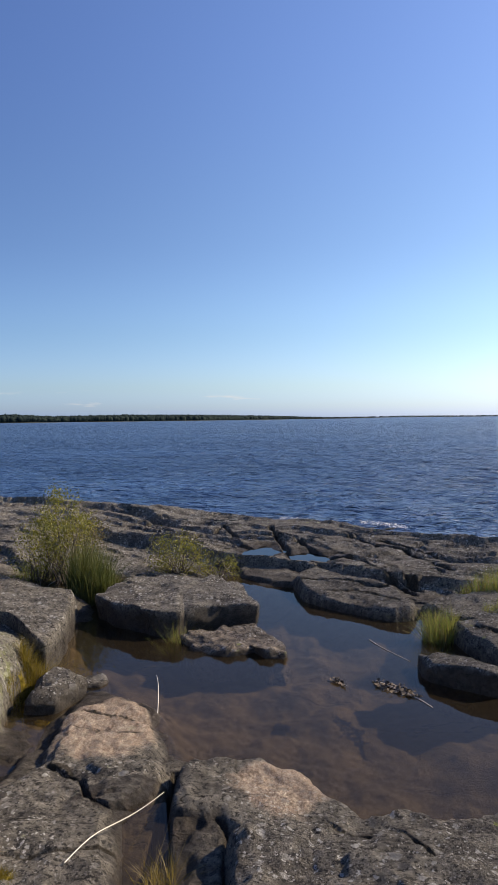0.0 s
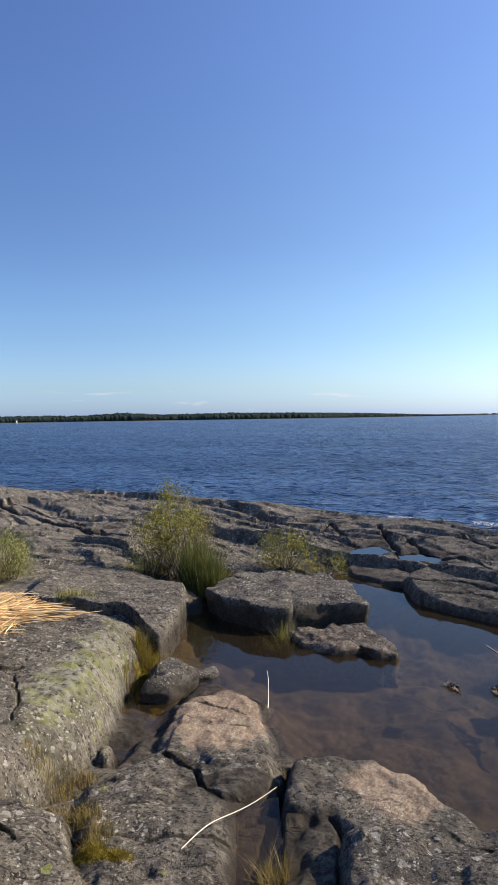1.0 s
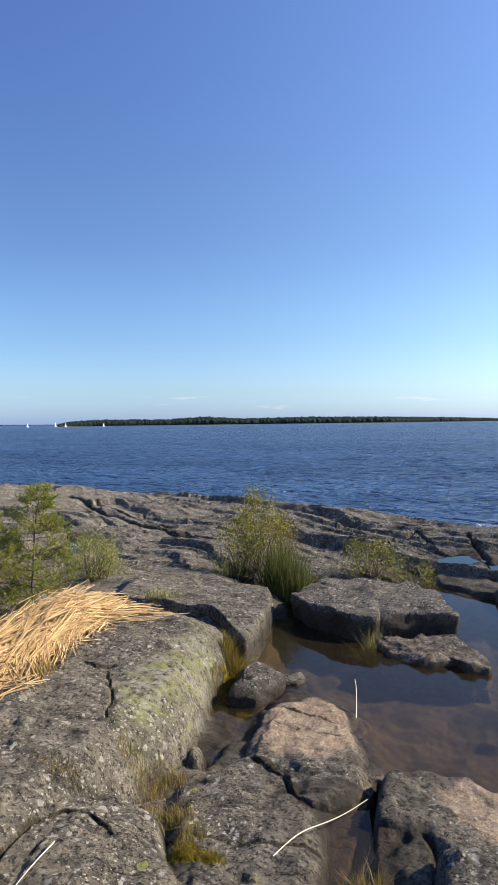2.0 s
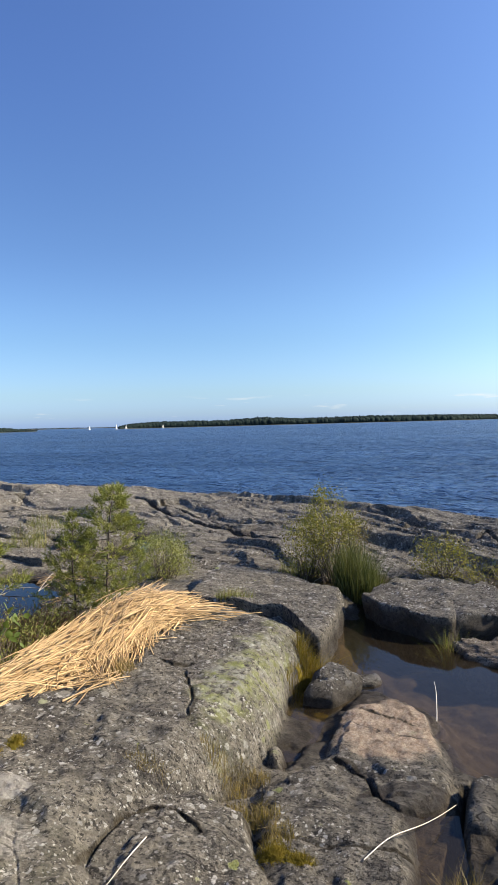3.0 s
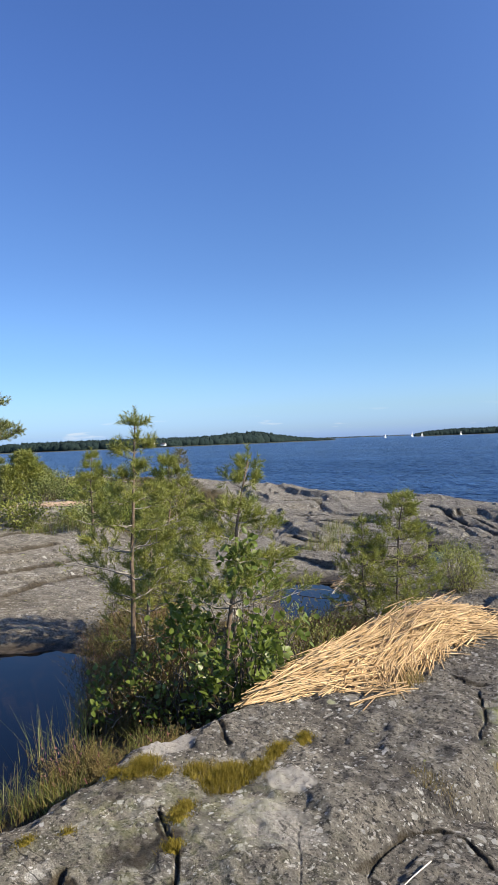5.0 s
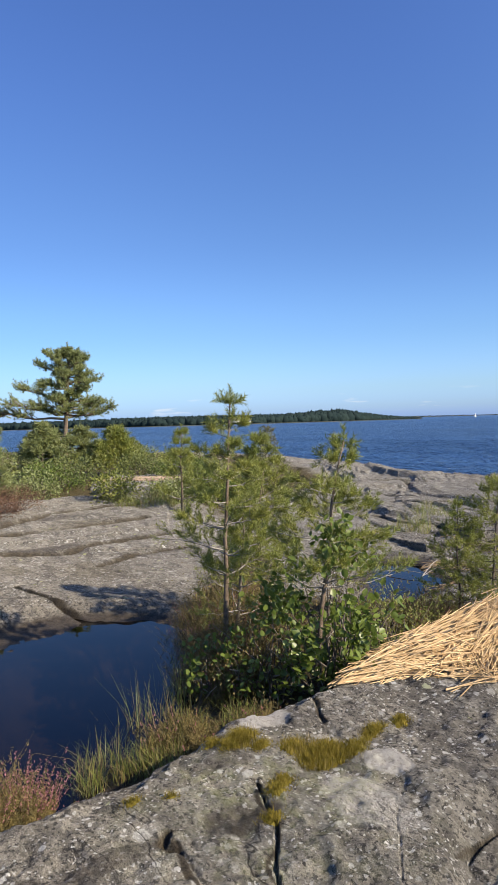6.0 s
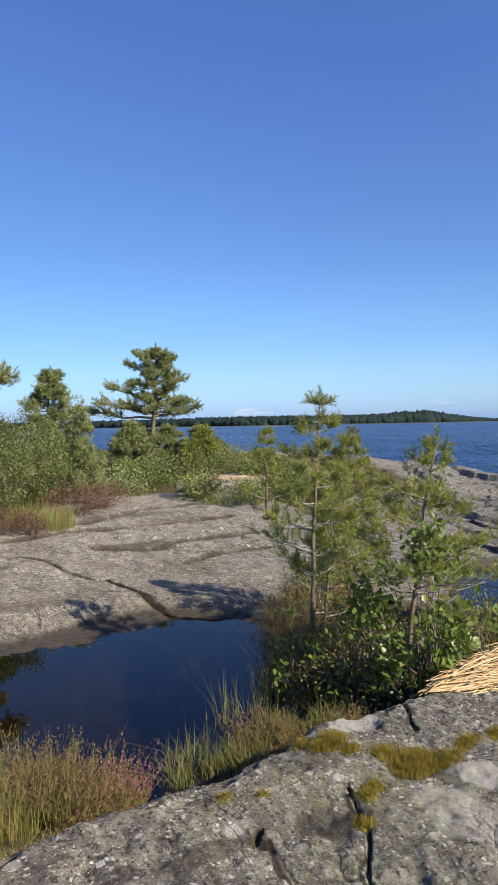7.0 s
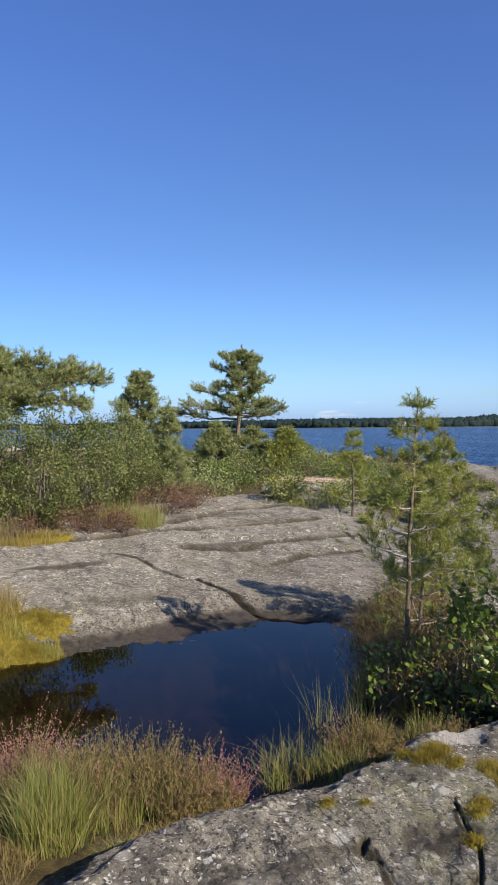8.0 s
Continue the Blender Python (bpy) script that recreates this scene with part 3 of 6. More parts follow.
# open joints: path, width, depth
CRACKS = [
    ([(-2.75, 1.95), (-2.45, 1.80), (-2.25, 1.62), (-2.0, 1.48), (-1.8, 1.42)], 0.011, 0.035),
    ([(-2.66, 1.40), (-2.6, 1.35), (-2.55, 1.37)], 0.028, 0.045),
    ([(-2.6, 1.40), (-2.35, 1.35), (-2.0, 1.2)], 0.015, 0.012),
    ([(-2.45, 4.35), (-2.35, 4.2), (-2.2, 3.95), (-2.08, 3.65)], 0.012, 0.03),
    ([(-1.36, 5.0), (-1.1, 4.85), (-0.85, 4.75), (-0.7, 4.78)], 0.011, 0.02),
    ([(-3.6, 2.95), (-3.2, 2.75), (-3.0, 2.6)], 0.018, 0.02),
    ([(-1.5, 3.0), (-0.95, 3.03), (-0.67, 3.09)], 0.012, 0.02),
    ([(-7.45, 3.28), (-7.8, 3.21), (-8.34, 3.1), (-9.14, 3.01)], 0.05, 0.09),
    ([(-9.26, 2.87), (-9.85, 2.68), (-10.27, 2.61), (-10.83, 2.28)], 0.04, 0.07),
    ([(-10.9, 3.5), (-10.75, 4.4), (-11.0, 5.6), (-10.9, 6.6)], 0.13, 0.1),
    ([(-13.0, 3.9), (-13.4, 4.6), (-14.0, 5.5), (-14.0, 7.7)], 0.17, 0.14),
    ([(-9.6, 4.4), (-10.0, 5.2), (-10.0, 6.2)], 0.11, 0.09),
    ([(-12.0, 1.2), (-12.1, 2.2), (-12.4, 3.4), (-12.2, 5.0), (-12.4, 6.8)], 0.13, 0.12),
    ([(-1.29, 4.01), (-1.15, 3.92), (-1.04, 3.82), (-0.98, 3.66), (-0.9, 3.54), (-0.82, 3.5), (-0.72, 3.54), (-0.56, 3.68)], 0.02, 0.08),
    ([(-2.78, 4.6), (-2.62, 4.5), (-2.5, 4.55)], 0.014, 0.03),
    ([(-1.9, 2.3), (-1.95, 2.69), (-1.87, 2.84), (-1.74, 2.85), (-1.58, 2.74)], 0.012, 0.035),
    ([(0.22, 3.3), (0.35, 3.18), (0.62, 3.08), (0.7, 2.9)], 0.011, 0.02),
    ([(-0.535, 4.08), (-0.53, 3.9), (-0.53, 3.6), (-0.56, 3.3), (-0.56, 2.9), (-0.55, 2.5)], 0.035, 0.2),
    ([(0.13, 13.6), (0.26, 11.9), (0.4, 10.8), (0.61, 9.8)], 0.06, 0.14),
    ([(0.56, 11.85), (0.88, 10.64), (1.26, 10.24), (1.63, 9.43), (1.89, 8.47)], 0.055, 0.13),
    ([(0.78, 10.38), (0.98, 9.55), (1.5, 9.22), (1.81, 8.31)], 0.05, 0.12),
    ([(0.45, 8.75), (0.9, 8.6), (1.3, 8.3), (1.75, 8.1)], 0.03, 0.07),
    ([(0.72, 8.2), (1.1, 8.22), (1.5, 7.75)], 0.025, 0.05),
    ([(2.0, 6.6), (2.3, 6.2), (2.7, 6.1)], 0.025, 0.05),
    ([(1.35, 13.1), (1.75, 11.8), (2.3, 11.3), (2.72, 9.95)], 0.06, 0.13),
    ([(2.0, 11.96), (2.73, 10.99), (3.47, 10.29)], 0.05, 0.1),
    ([(-1.19, 11.9), (-0.81, 13.8), (-0.34, 11.9)], 0.05, 0.1),
    ([(-2.92, 12.9), (-2.4, 13.28), (-2.19, 14.15)], 0.06, 0.12),
    ([(-10.62, 17.5), (-8.37, 15.1), (-6.66, 13.6), (-5.41, 12.7), (-4.96, 12.0)], 0.12, 0.25),
    ([(-9.11, 16.3), (-6.85, 14.4), (-5.76, 13.2)], 0.07, 0.12),
    ([(-9.98, 10.9), (-8.87, 10.45), (-8.04, 10.65)], 0.12, 0.22),
    ([(-5.65, 10.83), (-5.05, 11.08), (-4.31, 11.06)], 0.05, 0.1),
    ([(-14.0, 13.9), (-12.4, 14.1), (-10.85, 14.3)], 0.1, 0.16),
    ([(-8.85, 11.55), (-8.69, 10.51), (-8.0, 9.4)], 0.06, 0.12),
    ([(-18.0, 18.2), (-16.9, 17.9), (-16.0, 18.4)], 0.2, 0.3),
]


def ground_height(x, y):
    x, y = np.asarray(x, float), np.asarray(y, float)
    wx, wy = x + 0.09 * rough(x, y, 2.3, 3, 5), y + 0.09 * rough(x, y, 2.3, 3, 9)
    # ground eased between the places of known height
    total, weight = 0, 0
    for px, py, pz in KNOWN:
        w = 1.0 / ((x - px) ** 2 + (y - py) ** 2 + 0.3) ** 1.6
        total, weight = total + w * pz, weight + w
    h = total / weight
    far = ease((np.hypot(x, y) - 8) / 10)
    h = h + rough(x, y, 0.35, 4, 21) * (0.05 + 0.07 * far)
    # tilted beds that break off in ledges along the strike
    across = wx * 0.62 + wy * 0.78 + 0.5 * rough(x, y, 0.3, 2, 31)
    along = x * 0.78 - y * 0.62
    open_rock = ease((y + 0.2 * x - 7.0) / 2.0) + ease((-9.5 - x) / 2.0)
    open_rock = np.minimum(open_rock, 1)
    h = h + open_rock * 0.12 * rough(along * 0.25, across * 0.5, 1.0, 3, 99, 0.5)
    # each bed ends in a broken face towards the south, cut by cross joints into blocks
    far_side = ease((y + 0.2 * x - 7.6) / 1.2)
    for period, drop, long, seed in ((2.5, 0.30, 0.16, 140), (0.95, 0.13, 0.3, 160), (0.36, 0.055, 0.6, 180)):
        u = (across + 0.9 * rough(along * 0.22, across * 0.3, 1.0, 3, seed + 2) + 0.07 * rough(x, y, 1.6, 3, seed)) / period
        step = u - np.floor(u)
        tall = drop * np.clip(0.45 + 1.3 * grain(along * long + 0.37, np.floor(u) * 0.737 + 0.43, seed + 3), 0.0, 1.0)
        h = h + far_side * tall * (ease(step / 0.05) * (1 - step) ** 1.3 - 0.3)
    # joints in two directions break the open rock into slabs
    for turned, wide, seed in ((0.0, 0.055, 310), (1.15, 0.04, 330), (0.45, 0.03, 350)):
        c, s = math.cos(turned), math.sin(turned)
        p, q = c * along + s * across, c * across - s * along
        line = np.abs(rough(p * 0.22, q * 0.9, 1.0, 3, seed, 0.45)) / 0.9
        live = ease((grain(x * 0.35 + 3.1, y * 0.35, seed + 5) + 0.12) / 0.2)
        h = h - far_side * (1.4 + 0.9 * ease((x + 4) / 3)) * wide * live * (1 - ease(line / wide))
    h = h + far_side * 0.02 * rough(along * 0.8, across * 3.0, 1.0, 4, 370, 0.6)
    # down to the lake
    d = inside(LAND, wx, wy) + 0.5 * rough(x, y, 0.5, 3, 3)
    h = np.minimum(h, SEA + np.where(d > 0, 0.02 + 0.33 * d, np.maximum(0.16 * d, -3.0)))
    for poly, level, depth, bank in BASINS:
        p = np.array(poly)
        near = (x > p[:, 0].min() - 0.5) & (x < p[:, 0].max() + 0.5) & (y > p[:, 1].min() - 0.5) & (y < p[:, 1].max() + 0.5)
        d = inside(poly, wx[near], wy[near])
        low = level + np.where(d > 0, -depth * ease(d / bank) - 0.02 * np.minimum(d, 1), -0.4 * d) + (0.02 + 0.1 * (depth == 0.26)) * rough(x[near], y[near], 1.5, 3, 13)
        h[near] = np.minimum(h[near], low)
    for k, (poly, (a, b, c), edge, uneven, *deep) in enumerate(SLABS):
        p = np.array(poly)
        near = (x > p[:, 0].min() - 0.3) & (x < p[:, 0].max() + 0.3) & (y > p[:, 1].min() - 0.3) & (y < p[:, 1].max() + 0.3)
        px, py = x[near], y[near]
        swing = min(1.0, edge * 3)
        d = inside(poly, px + 0.5 * swing * (wx[near] - px), py + 0.5 * swing * (wy[near] - py))
        t = np.clip(d / edge, 0, 1)
        top = a * px + b * py + c + uneven * rough(px, py, 1.7, 4, 50 + k)
        floor = top - (deep[0] if deep else 0.75)
        h[near] = np.where(d > 0, np.maximum(h[near], floor + (top - floor) * np.sqrt(1 - (1 - t) ** 2) ** 0.8), h[near])
    # thin shells of rock that have split away
    u = (h + 0.05 * across + 0.05 * rough(x, y, 0.8, 3, 111)) / 0.055
    step = u - np.floor(u)
    h = h + 0.42 * 0.055 * (0.2 * step + 0.8 * ease((step - 0.82) / 0.18) - step) * ease((h + 0.62) / 0.05)
    near_rock = ease((9 - np.hypot(x, y)) / 3) * ease((h + 0.56) / 0.06)
    for turned, wide, seed in ((0.75, 0.013, 410), (2.1, 0.010, 430)):
        c, s = math.cos(turned), math.sin(turned)
        p, q = c * x + s * y, c * y - s * x
        line = np.abs(rough(p * 0.45, q * 1.5, 1.0, 3, seed, 0.5)) / 1.5
        live = ease((grain(x * 0.9 + 1.7, y * 0.9, seed + 5) + 0.02) / 0.15)
        h = h - near_rock * 0.008 * live * (1 - ease(line / wide))
    h = h - near_rock * 0.012 * ease((rough(x, y, 3.1, 4, 450, 0.6) - 0.22) / 0.3)
    for path, width, depth in CRACKS:
        p = np.array(path)
        near = (x > p[:, 0].min() - 0.2) & (x < p[:, 0].max() + 0.2) & (y > p[:, 1].min() - 0.2) & (y < p[:, 1].max() + 0.2)
        d = line_distance(path, x[near] + 0.2 * (wx[near] - x[near]), y[near] + 0.2 * (wy[near] - y[near]))
        h[near] = h[near] - depth * (1 - ease(d / width))
    # hummocks, pits and weathered skin
    close = ease((30 - np.hypot(x, y)) / 22)
    rise = np.abs(rough(x, y, 3.2, 4, 61, 0.55)) * (1 - 0.7 * far_side)
    close = close * (1 - 0.6 * ease((-6.6 - x) / 0.5) * ease((8 - y) / 1.0))
    return h + close * (0.025 * rough(x, y, 1.1, 3, 71) + 0.028 * (0.25 - rise) + 0.013 * rough(x, y, 9, 3, 81))


def ground_at(x, y):
    return float(ground_height(np.array([float(x)]), np.array([float(y)]))[0])


def build_ground():
    """A sheet on rings round the standpoint, finest to the north and west, that runs on under the lake."""
    seen = np.arange(-24, 90, 0.19)
    rest = np.arange(90, 336, 3.0)
    turn = np.radians(np.concatenate([seen, rest]))
    ring = np.concatenate([[0.002, 0.2, 0.45], np.geomspace(0.7, 1.95, 40), np.exp(np.arange(math.log(2), math.log(18), 0.0045)), np.exp(np.arange(math.log(18), math.log(45), 0.0075)), np.geomspace(46, 4800, 40)])
    r, a = np.meshgrid(ring, turn, indexing="ij")
    x, y = -0.2 - r * np.sin(a), r * np.cos(a)
    z = ground_height(x.ravel(), y.ravel())
    v = np.stack([x.ravel(), y.ravel(), z], -1)
    i, j = np.meshgrid(np.arange(len(ring) - 1), np.arange(len(turn)), indexing="ij")
    k = (j + 1) % len(turn)
    n = len(turn)
    f = np.stack([i * n + j, (i + 1) * n + j, (i + 1) * n + k, i * n + k], -1).reshape(-1, 4)
    ob = put("ground", v, f, ROCK)
    me = ob.data
    me.set_sharp_from_angle(angle=radians(32))
    x, y, z = v.T
    w = 0.25 * rough(x, y, 3, 3, 91)

    def spot(cx, cy, rx, ry, soft=0.3):
        return ease((1 - np.hypot((x - cx) / rx, (y - cy) / ry) + w * 1.2) / soft)

    rose = np.maximum.reduce([spot(-1.08, 4.75, 0.42, 0.75), spot(0.07, 3.8, 0.3, 0.42), 0.6 * spot(0.95, 3.45, 0.12, 0.1)])
    lichen = np.maximum.reduce([ease((1 - np.hypot((x + 2.08 + 0.10 * (y - 4.2)) / 0.27, (y - 4.25) / 0.75) + w * 2.0) / 0.6), 0.75 * ease((1 - np.hypot((x + 2.02 + 0.18 * (y - 4.6)) / 0.3, (y - 4.9) / 1.3) + w * 2.4) / 0.7), 0.3 * spot(-2.6, 1.9, 0.9, 0.9, 0.8)])
    pool = np.full(len(x), -9.0)
    for poly, level, depth, bank in BASINS:
        d = inside(poly, x, y)
        pool = np.where(d > (-0.9 if depth > 0.22 else -0.3), np.maximum(pool, level), pool)
    above = z - pool
    wet = np.where(pool > -5, 1 - ease((above - 0.03 - 0.03 * w) / 0.05), 0)
    wet = np.maximum(wet, 1 - ease((z - SEA - 0.05) / 0.12))
    mud = np.where(pool > -5, 1 - ease((above + 0.06) / 0.05), 0)
    wet = wet * (1 - mud)
    soil = np.maximum.reduce([
        ease((inside([(-4.2, -2), (-2.95, -0.3), (-3.24, 0.4), (-3.38, 0.9), (-3.44, 1.65), (-3.6, 2.17), (-3.6, 2.85), (-3.85, 3.4), (-4.0, 4.6), (-3.9, 6.4), (-5.2, 6.6), (-6.6, 5.4), (-8.2, 6.8), (-9.6, 7.2), (-7.2, 4.2), (-5.2, 3.0), (-4.4, 1.6), (-5.0, -2)], x, y) + 0.6 * w) / 0.3),
        ease((inside([(-16, 9), (-13.4, 8.6), (-11, 7.8), (-13, 11), (-17, 17), (-30, 24), (-55, 16), (-40, -6), (-12.8, -6), (-12.7, 0), (-14.6, 3.4), (-16.3, 5.2)], x, y) + 2 * w) / 0.8),
        spot(-2.3, 8.7, 0.8, 0.5), 0.35 * spot(-9.3, 4.2, 0.9, 0.7, 0.8), 0.3 * spot(-11.5, 2.6, 0.7, 0.5, 0.8), 0.35 * spot(-12.5, 5.5, 0.5, 1.2, 0.8), 0.35 * spot(-8.3, 1.8, 0.35, 0.9, 0.8), 0.3 * spot(-10.0, 3.3, 0.5, 0.3, 0.8), 0.7 * spot(-1.72, 3.6, 0.1, 0.25, 0.6), 0.7 * spot(-1.5, 3.2, 0.12, 0.3, 0.8)]) * (1 - mud)
    # joints darkened by humus, with their missing shade painted into soil and wet
    for path, width, depth in CRACKS:
        humus_shade = 1 - ease((line_distance(path, x + 0.2 * w, y + 0.2 * w) / width - 0.5) / 0.55)
        soil, wet = np.maximum(soil, 0.9 * humus_shade * (1 - mud)), np.maximum(wet, 0.8 * humus_shade * (1 - mud))
    bare = np.maximum.reduce([spot(-3.25, 2.4, 0.13, 0.18, 0.1), spot(-2.50, 2.57, 0.14, 0.12, 0.1), 0.6 * spot(-2.3, 2.2, 0.3, 0.2, 0.3)])
    wet = np.maximum(wet, np.maximum.reduce([0.7 * spot(-2.6, 1.66, 0.1, 0.14), 0.6 * spot(-2.62, 1.15, 0.06, 0.3), 0.5 * spot(-3.0, 1.95, 0.1, 0.2), 0.95 * spot(-2.53, 1.74, 0.07, 0.17, 0.2), 0.7 * spot(-2.63, 1.15, 0.05, 0.24, 0.3), 0.7 * spot(-2.68, 0.8, 0.06, 0.12, 0.3), 0.85 * spot(-10.25, 1.55, 0.2, 0.75, 0.3), 0.75 * spot(-11.0, 4.2, 0.18, 0.8, 0.3), 0.7 * spot(-13.4, 5.0, 0.25, 1.2, 0.4), 0.6 * spot(-9.9, 5.6, 0.15, 0.6, 0.3)]))
    dry = ease((above - 0.05) / 0.2)
    for name, values in (("rose", rose), ("lichen", lichen), ("wet", wet), ("mud", mud), ("soil", soil), ("dry", dry), ("bare", bare)):
        me.attributes.new(name, "FLOAT", "POINT").data.foreach_set("value", np.clip(values, 0, 1).astype(np.float32))
    return tagged(ob, "grey weathered gneiss bedrock with lichen, joints and pools", "bedrock", kind="structure")


build_ground()


def build_lake():
    """The lake from the shore to the horizon, with wavelets that fade with distance."""
    turn = np.radians(np.concatenate([np.arange(-24, 92, 0.42), np.arange(92, 336, 6)]))
    ring = np.concatenate([np.geomspace(11, 130, 380), np.geomspace(132, 4600, 70)])
    r, a = np.meshgrid(ring, turn, indexing="ij")
    x, y = -r * np.sin(a), r * np.cos(a)
    u, w = x * 0.97 + y * 0.25, y * 0.97 - x * 0.25
    swell = (0.085 * rough(u * 0.45, w * 1.0, 0.7, 3, 7, 0.6) + 0.07 * rough(u * 0.6, w * 1.2, 2.1, 2, 8)) * ease((150 - r) / 90)
    v = np.stack([x.ravel(), y.ravel(), (SEA + swell).ravel()], -1)
    n = len(turn)
    i, j = np.meshgrid(np.arange(len(ring) - 1), np.arange(n), indexing="ij")
    k = (j + 1) % n
    f = np.stack([i * n + j, i * n + k, (i + 1) * n + k, (i + 1) * n + j], -1).reshape(-1, 4)
    d = inside(LAND, v[:, 0], v[:, 1])
    f = f[(d[f] < 2.5).any(1)]
    used, back_index = np.unique(f, return_inverse=True)
    ob = put("water", v[used], back_index.reshape(-1, 4)[:, ::-1], LAKE)
    return tagged(ob, "blue wind-rippled lake water reaching the horizon", "lake", kind="structure")


build_lake()


def pool_sheet(k, mat, label):
    poly, level = BASINS[k][0], BASINS[k][1]
    p = np.array(poly)
    c = p.mean(0)
    p = c + (p - c) * 1.06
    if np.sum(p[:, 0] * np.roll(p[:, 1], -1) - np.roll(p[:, 0], -1) * p[:, 1]) < 0:
        p = p[::-1]
    ob = put("pool_water", [(x, y, level) for x, y in p], [tuple(range(len(p)))], mat, smooth=False)
    ob.visible_shadow = False
    return tagged(ob, label, "rock pool", kind="structure")


pool_sheet(0, BROWN_POOL, "still brown peaty rock pool between gneiss blocks")
pool_sheet(1, DARK_POOL, "dark still rock pool mirroring the blue sky")
pool_sheet(2, BROWN_POOL, "shallow brown puddle in a joint of the bedrock")
for k in range(3, 8):
    pool_sheet(k, DARK_POOL, "small still puddle in a hollow of bedrock")


# ---- loose blocks of rock ----
def rock(name, outline, foot, plane, bevel, mat, label, seed=0, uneven=0.03, lean=0.0, seam=None):
    """A block: its outline at the top, drawn down to the foot, with worn edges and an uneven skin; a seam may run over its top."""
    p = np.array(outline, float)
    seg = np.hypot(*(np.roll(p, -1, 0) - p).T)
    s = np.concatenate([[0], np.cumsum(seg)])
    n = min(150, max(48, int(s[-1] / 0.028)))
    q = np.linspace(0, s[-1], n, endpoint=False)
    ring = np.stack([np.interp(q, s, np.append(p[:, k], p[0, k])) for k in (0, 1)], -1)
    ring = 0.25 * np.roll(ring, 1, 0) + 0.5 * ring + 0.25 * np.roll(ring, -1, 0)
    c = ring.mean(0)
    size = np.hypot(*(ring - c).T).mean()
    a, b, h = plane
    rows = [(1.0 + lean, -1.0, 0.0)] + [(1.0 + lean * (1 - t), -1.0 + t, 0) for t in np.arange(0.1, 0.95, 0.1)]
    k = bevel / size
    rows += [(1.0, 0, -bevel), (1 - 0.3 * k, 0, -0.45 * bevel), (1 - k, 0, -0.05 * bevel)] + [((1 - k) * t, 0, 0) for t in np.arange(0.96, 0.03, -0.05)]
    verts = []
    for scale, down, off in rows:
        xy = c + (ring - c) * scale
        top = a * xy[:, 0] + b * xy[:, 1] + h
        z = top - bevel + (top - bevel - foot) * down if down < 0 else top + off
        verts.append(np.stack([xy[:, 0], xy[:, 1], z], -1))
    verts = np.concatenate(verts + [[[c[0], c[1], a * c[0] + b * c[1] + h]]])
    out = []
    for x, y, z in verts:
        d = Vector((x - c[0], y - c[1], 0.3)).normalized()
        g = Vector((x * 2.6 + seed, y * 2.6, z * 2.6))
        amount = uneven * (1.5 * noise.noise(g) + noise.noise(g * 2.7) + 0.6 * noise.noise(g * 7)) - 0.7 * uneven * max(0, 0.12 - abs(noise.noise(g * 0.8 + Vector((5, 5, 5))))) * 8
        # beds of slightly different width along the flanks
        bed = 0.4 * uneven * noise.noise(Vector((x * 0.7 + seed, y * 0.7, z * 16)))
        if seam is not None:
            amount -= 0.03 * max(0.0, 1 - float(line_distance(seam, np.array([x]), np.array([y]))[0]) / 0.07)
        out.append((x + d.x * (amount + bed), y + d.y * (amount + bed), z + 0.7 * amount))
    m, faces = len(ring), []
    for i in range(len(rows) - 1):
        for j in range(m):
            k2 = (j + 1) % m
            faces.append((i * m + j, i * m + k2, (i + 1) * m + k2, (i + 1) * m + j))
    last = (len(rows) - 1) * m
    faces += [(last + j, last + (j + 1) % m, len(out) - 1) for j in range(m)]
    ccw = np.sum(ring[:, 0] * np.roll(ring[:, 1], -1) - np.roll(ring[:, 0], -1) * ring[:, 1]) > 0
    if not ccw:
        faces = [f[::-1] for f in faces]
    ob = put(name, out, faces, mat)
    me = ob.data
    me.set_sharp_from_angle(angle=radians(32))
    # lichen keeps to the tops; flanks along the water carry algae and painted shade
    up, z = np.zeros(3 * len(out), np.float32), np.array(out)[:, 2]
    me.vertex_normals.foreach_get("vector", up)
    up = up.reshape(-1, 3)[:, 2]
    level = POOL_A if c[0] > -3 and c[1] < 10 else SEA
    for layer_name, values in (("dry", ease((up - 0.2) / 0.5)), ("wet", 0.85 * (1 - ease((z - level - 0.14) / 0.16)) * (1 - 0.8 * ease((up - 0.5) / 0.3)))):
        me.attributes.new(layer_name, "FLOAT", "POINT").data.foreach_set("value", np.clip(values, 0, 1).astype(np.float32))
    return tagged(ob, label, "rock")


rock("boulder", [(-1.88, 7.62), (-1.80, 8.0), (-1.68, 8.5), (-1.3, 8.62), (-0.94, 8.52), (-0.62, 8.5), (-0.28, 8.25), (-0.16, 7.6), (-0.04, 7.27), (-0.08, 7.12), (-0.39, 7.17), (-0.76, 7.06), (-0.86, 6.9), (-1.0, 6.9), (-1.22, 7.0), (-1.57, 7.25)],
     -0.9, (0.005, -0.012, -0.235), 0.028, ROCK_BLOCK, "large flat-topped grey gneiss block in the brown pool", 3, 0.03, -0.03, ((-0.8, 6.9), (-0.9, 7.6), (-0.72, 8.6)))
rock("ledge_stone", [(-0.83, 6.82), (-0.68, 7.0), (-0.34, 7.08), (0.01, 6.97), (0.14, 6.63), (0.19, 6.49), (0.17, 6.31), (-0.02, 6.30), (-0.12, 6.48), (-0.36, 6.35), (-0.66, 6.49)],
     -0.85, (-0.006, 0.04, -0.81), 0.05, ROCK_ROSE, "low pale pinkish ledge stone in front of the block", 8, 0.045, 0.12)
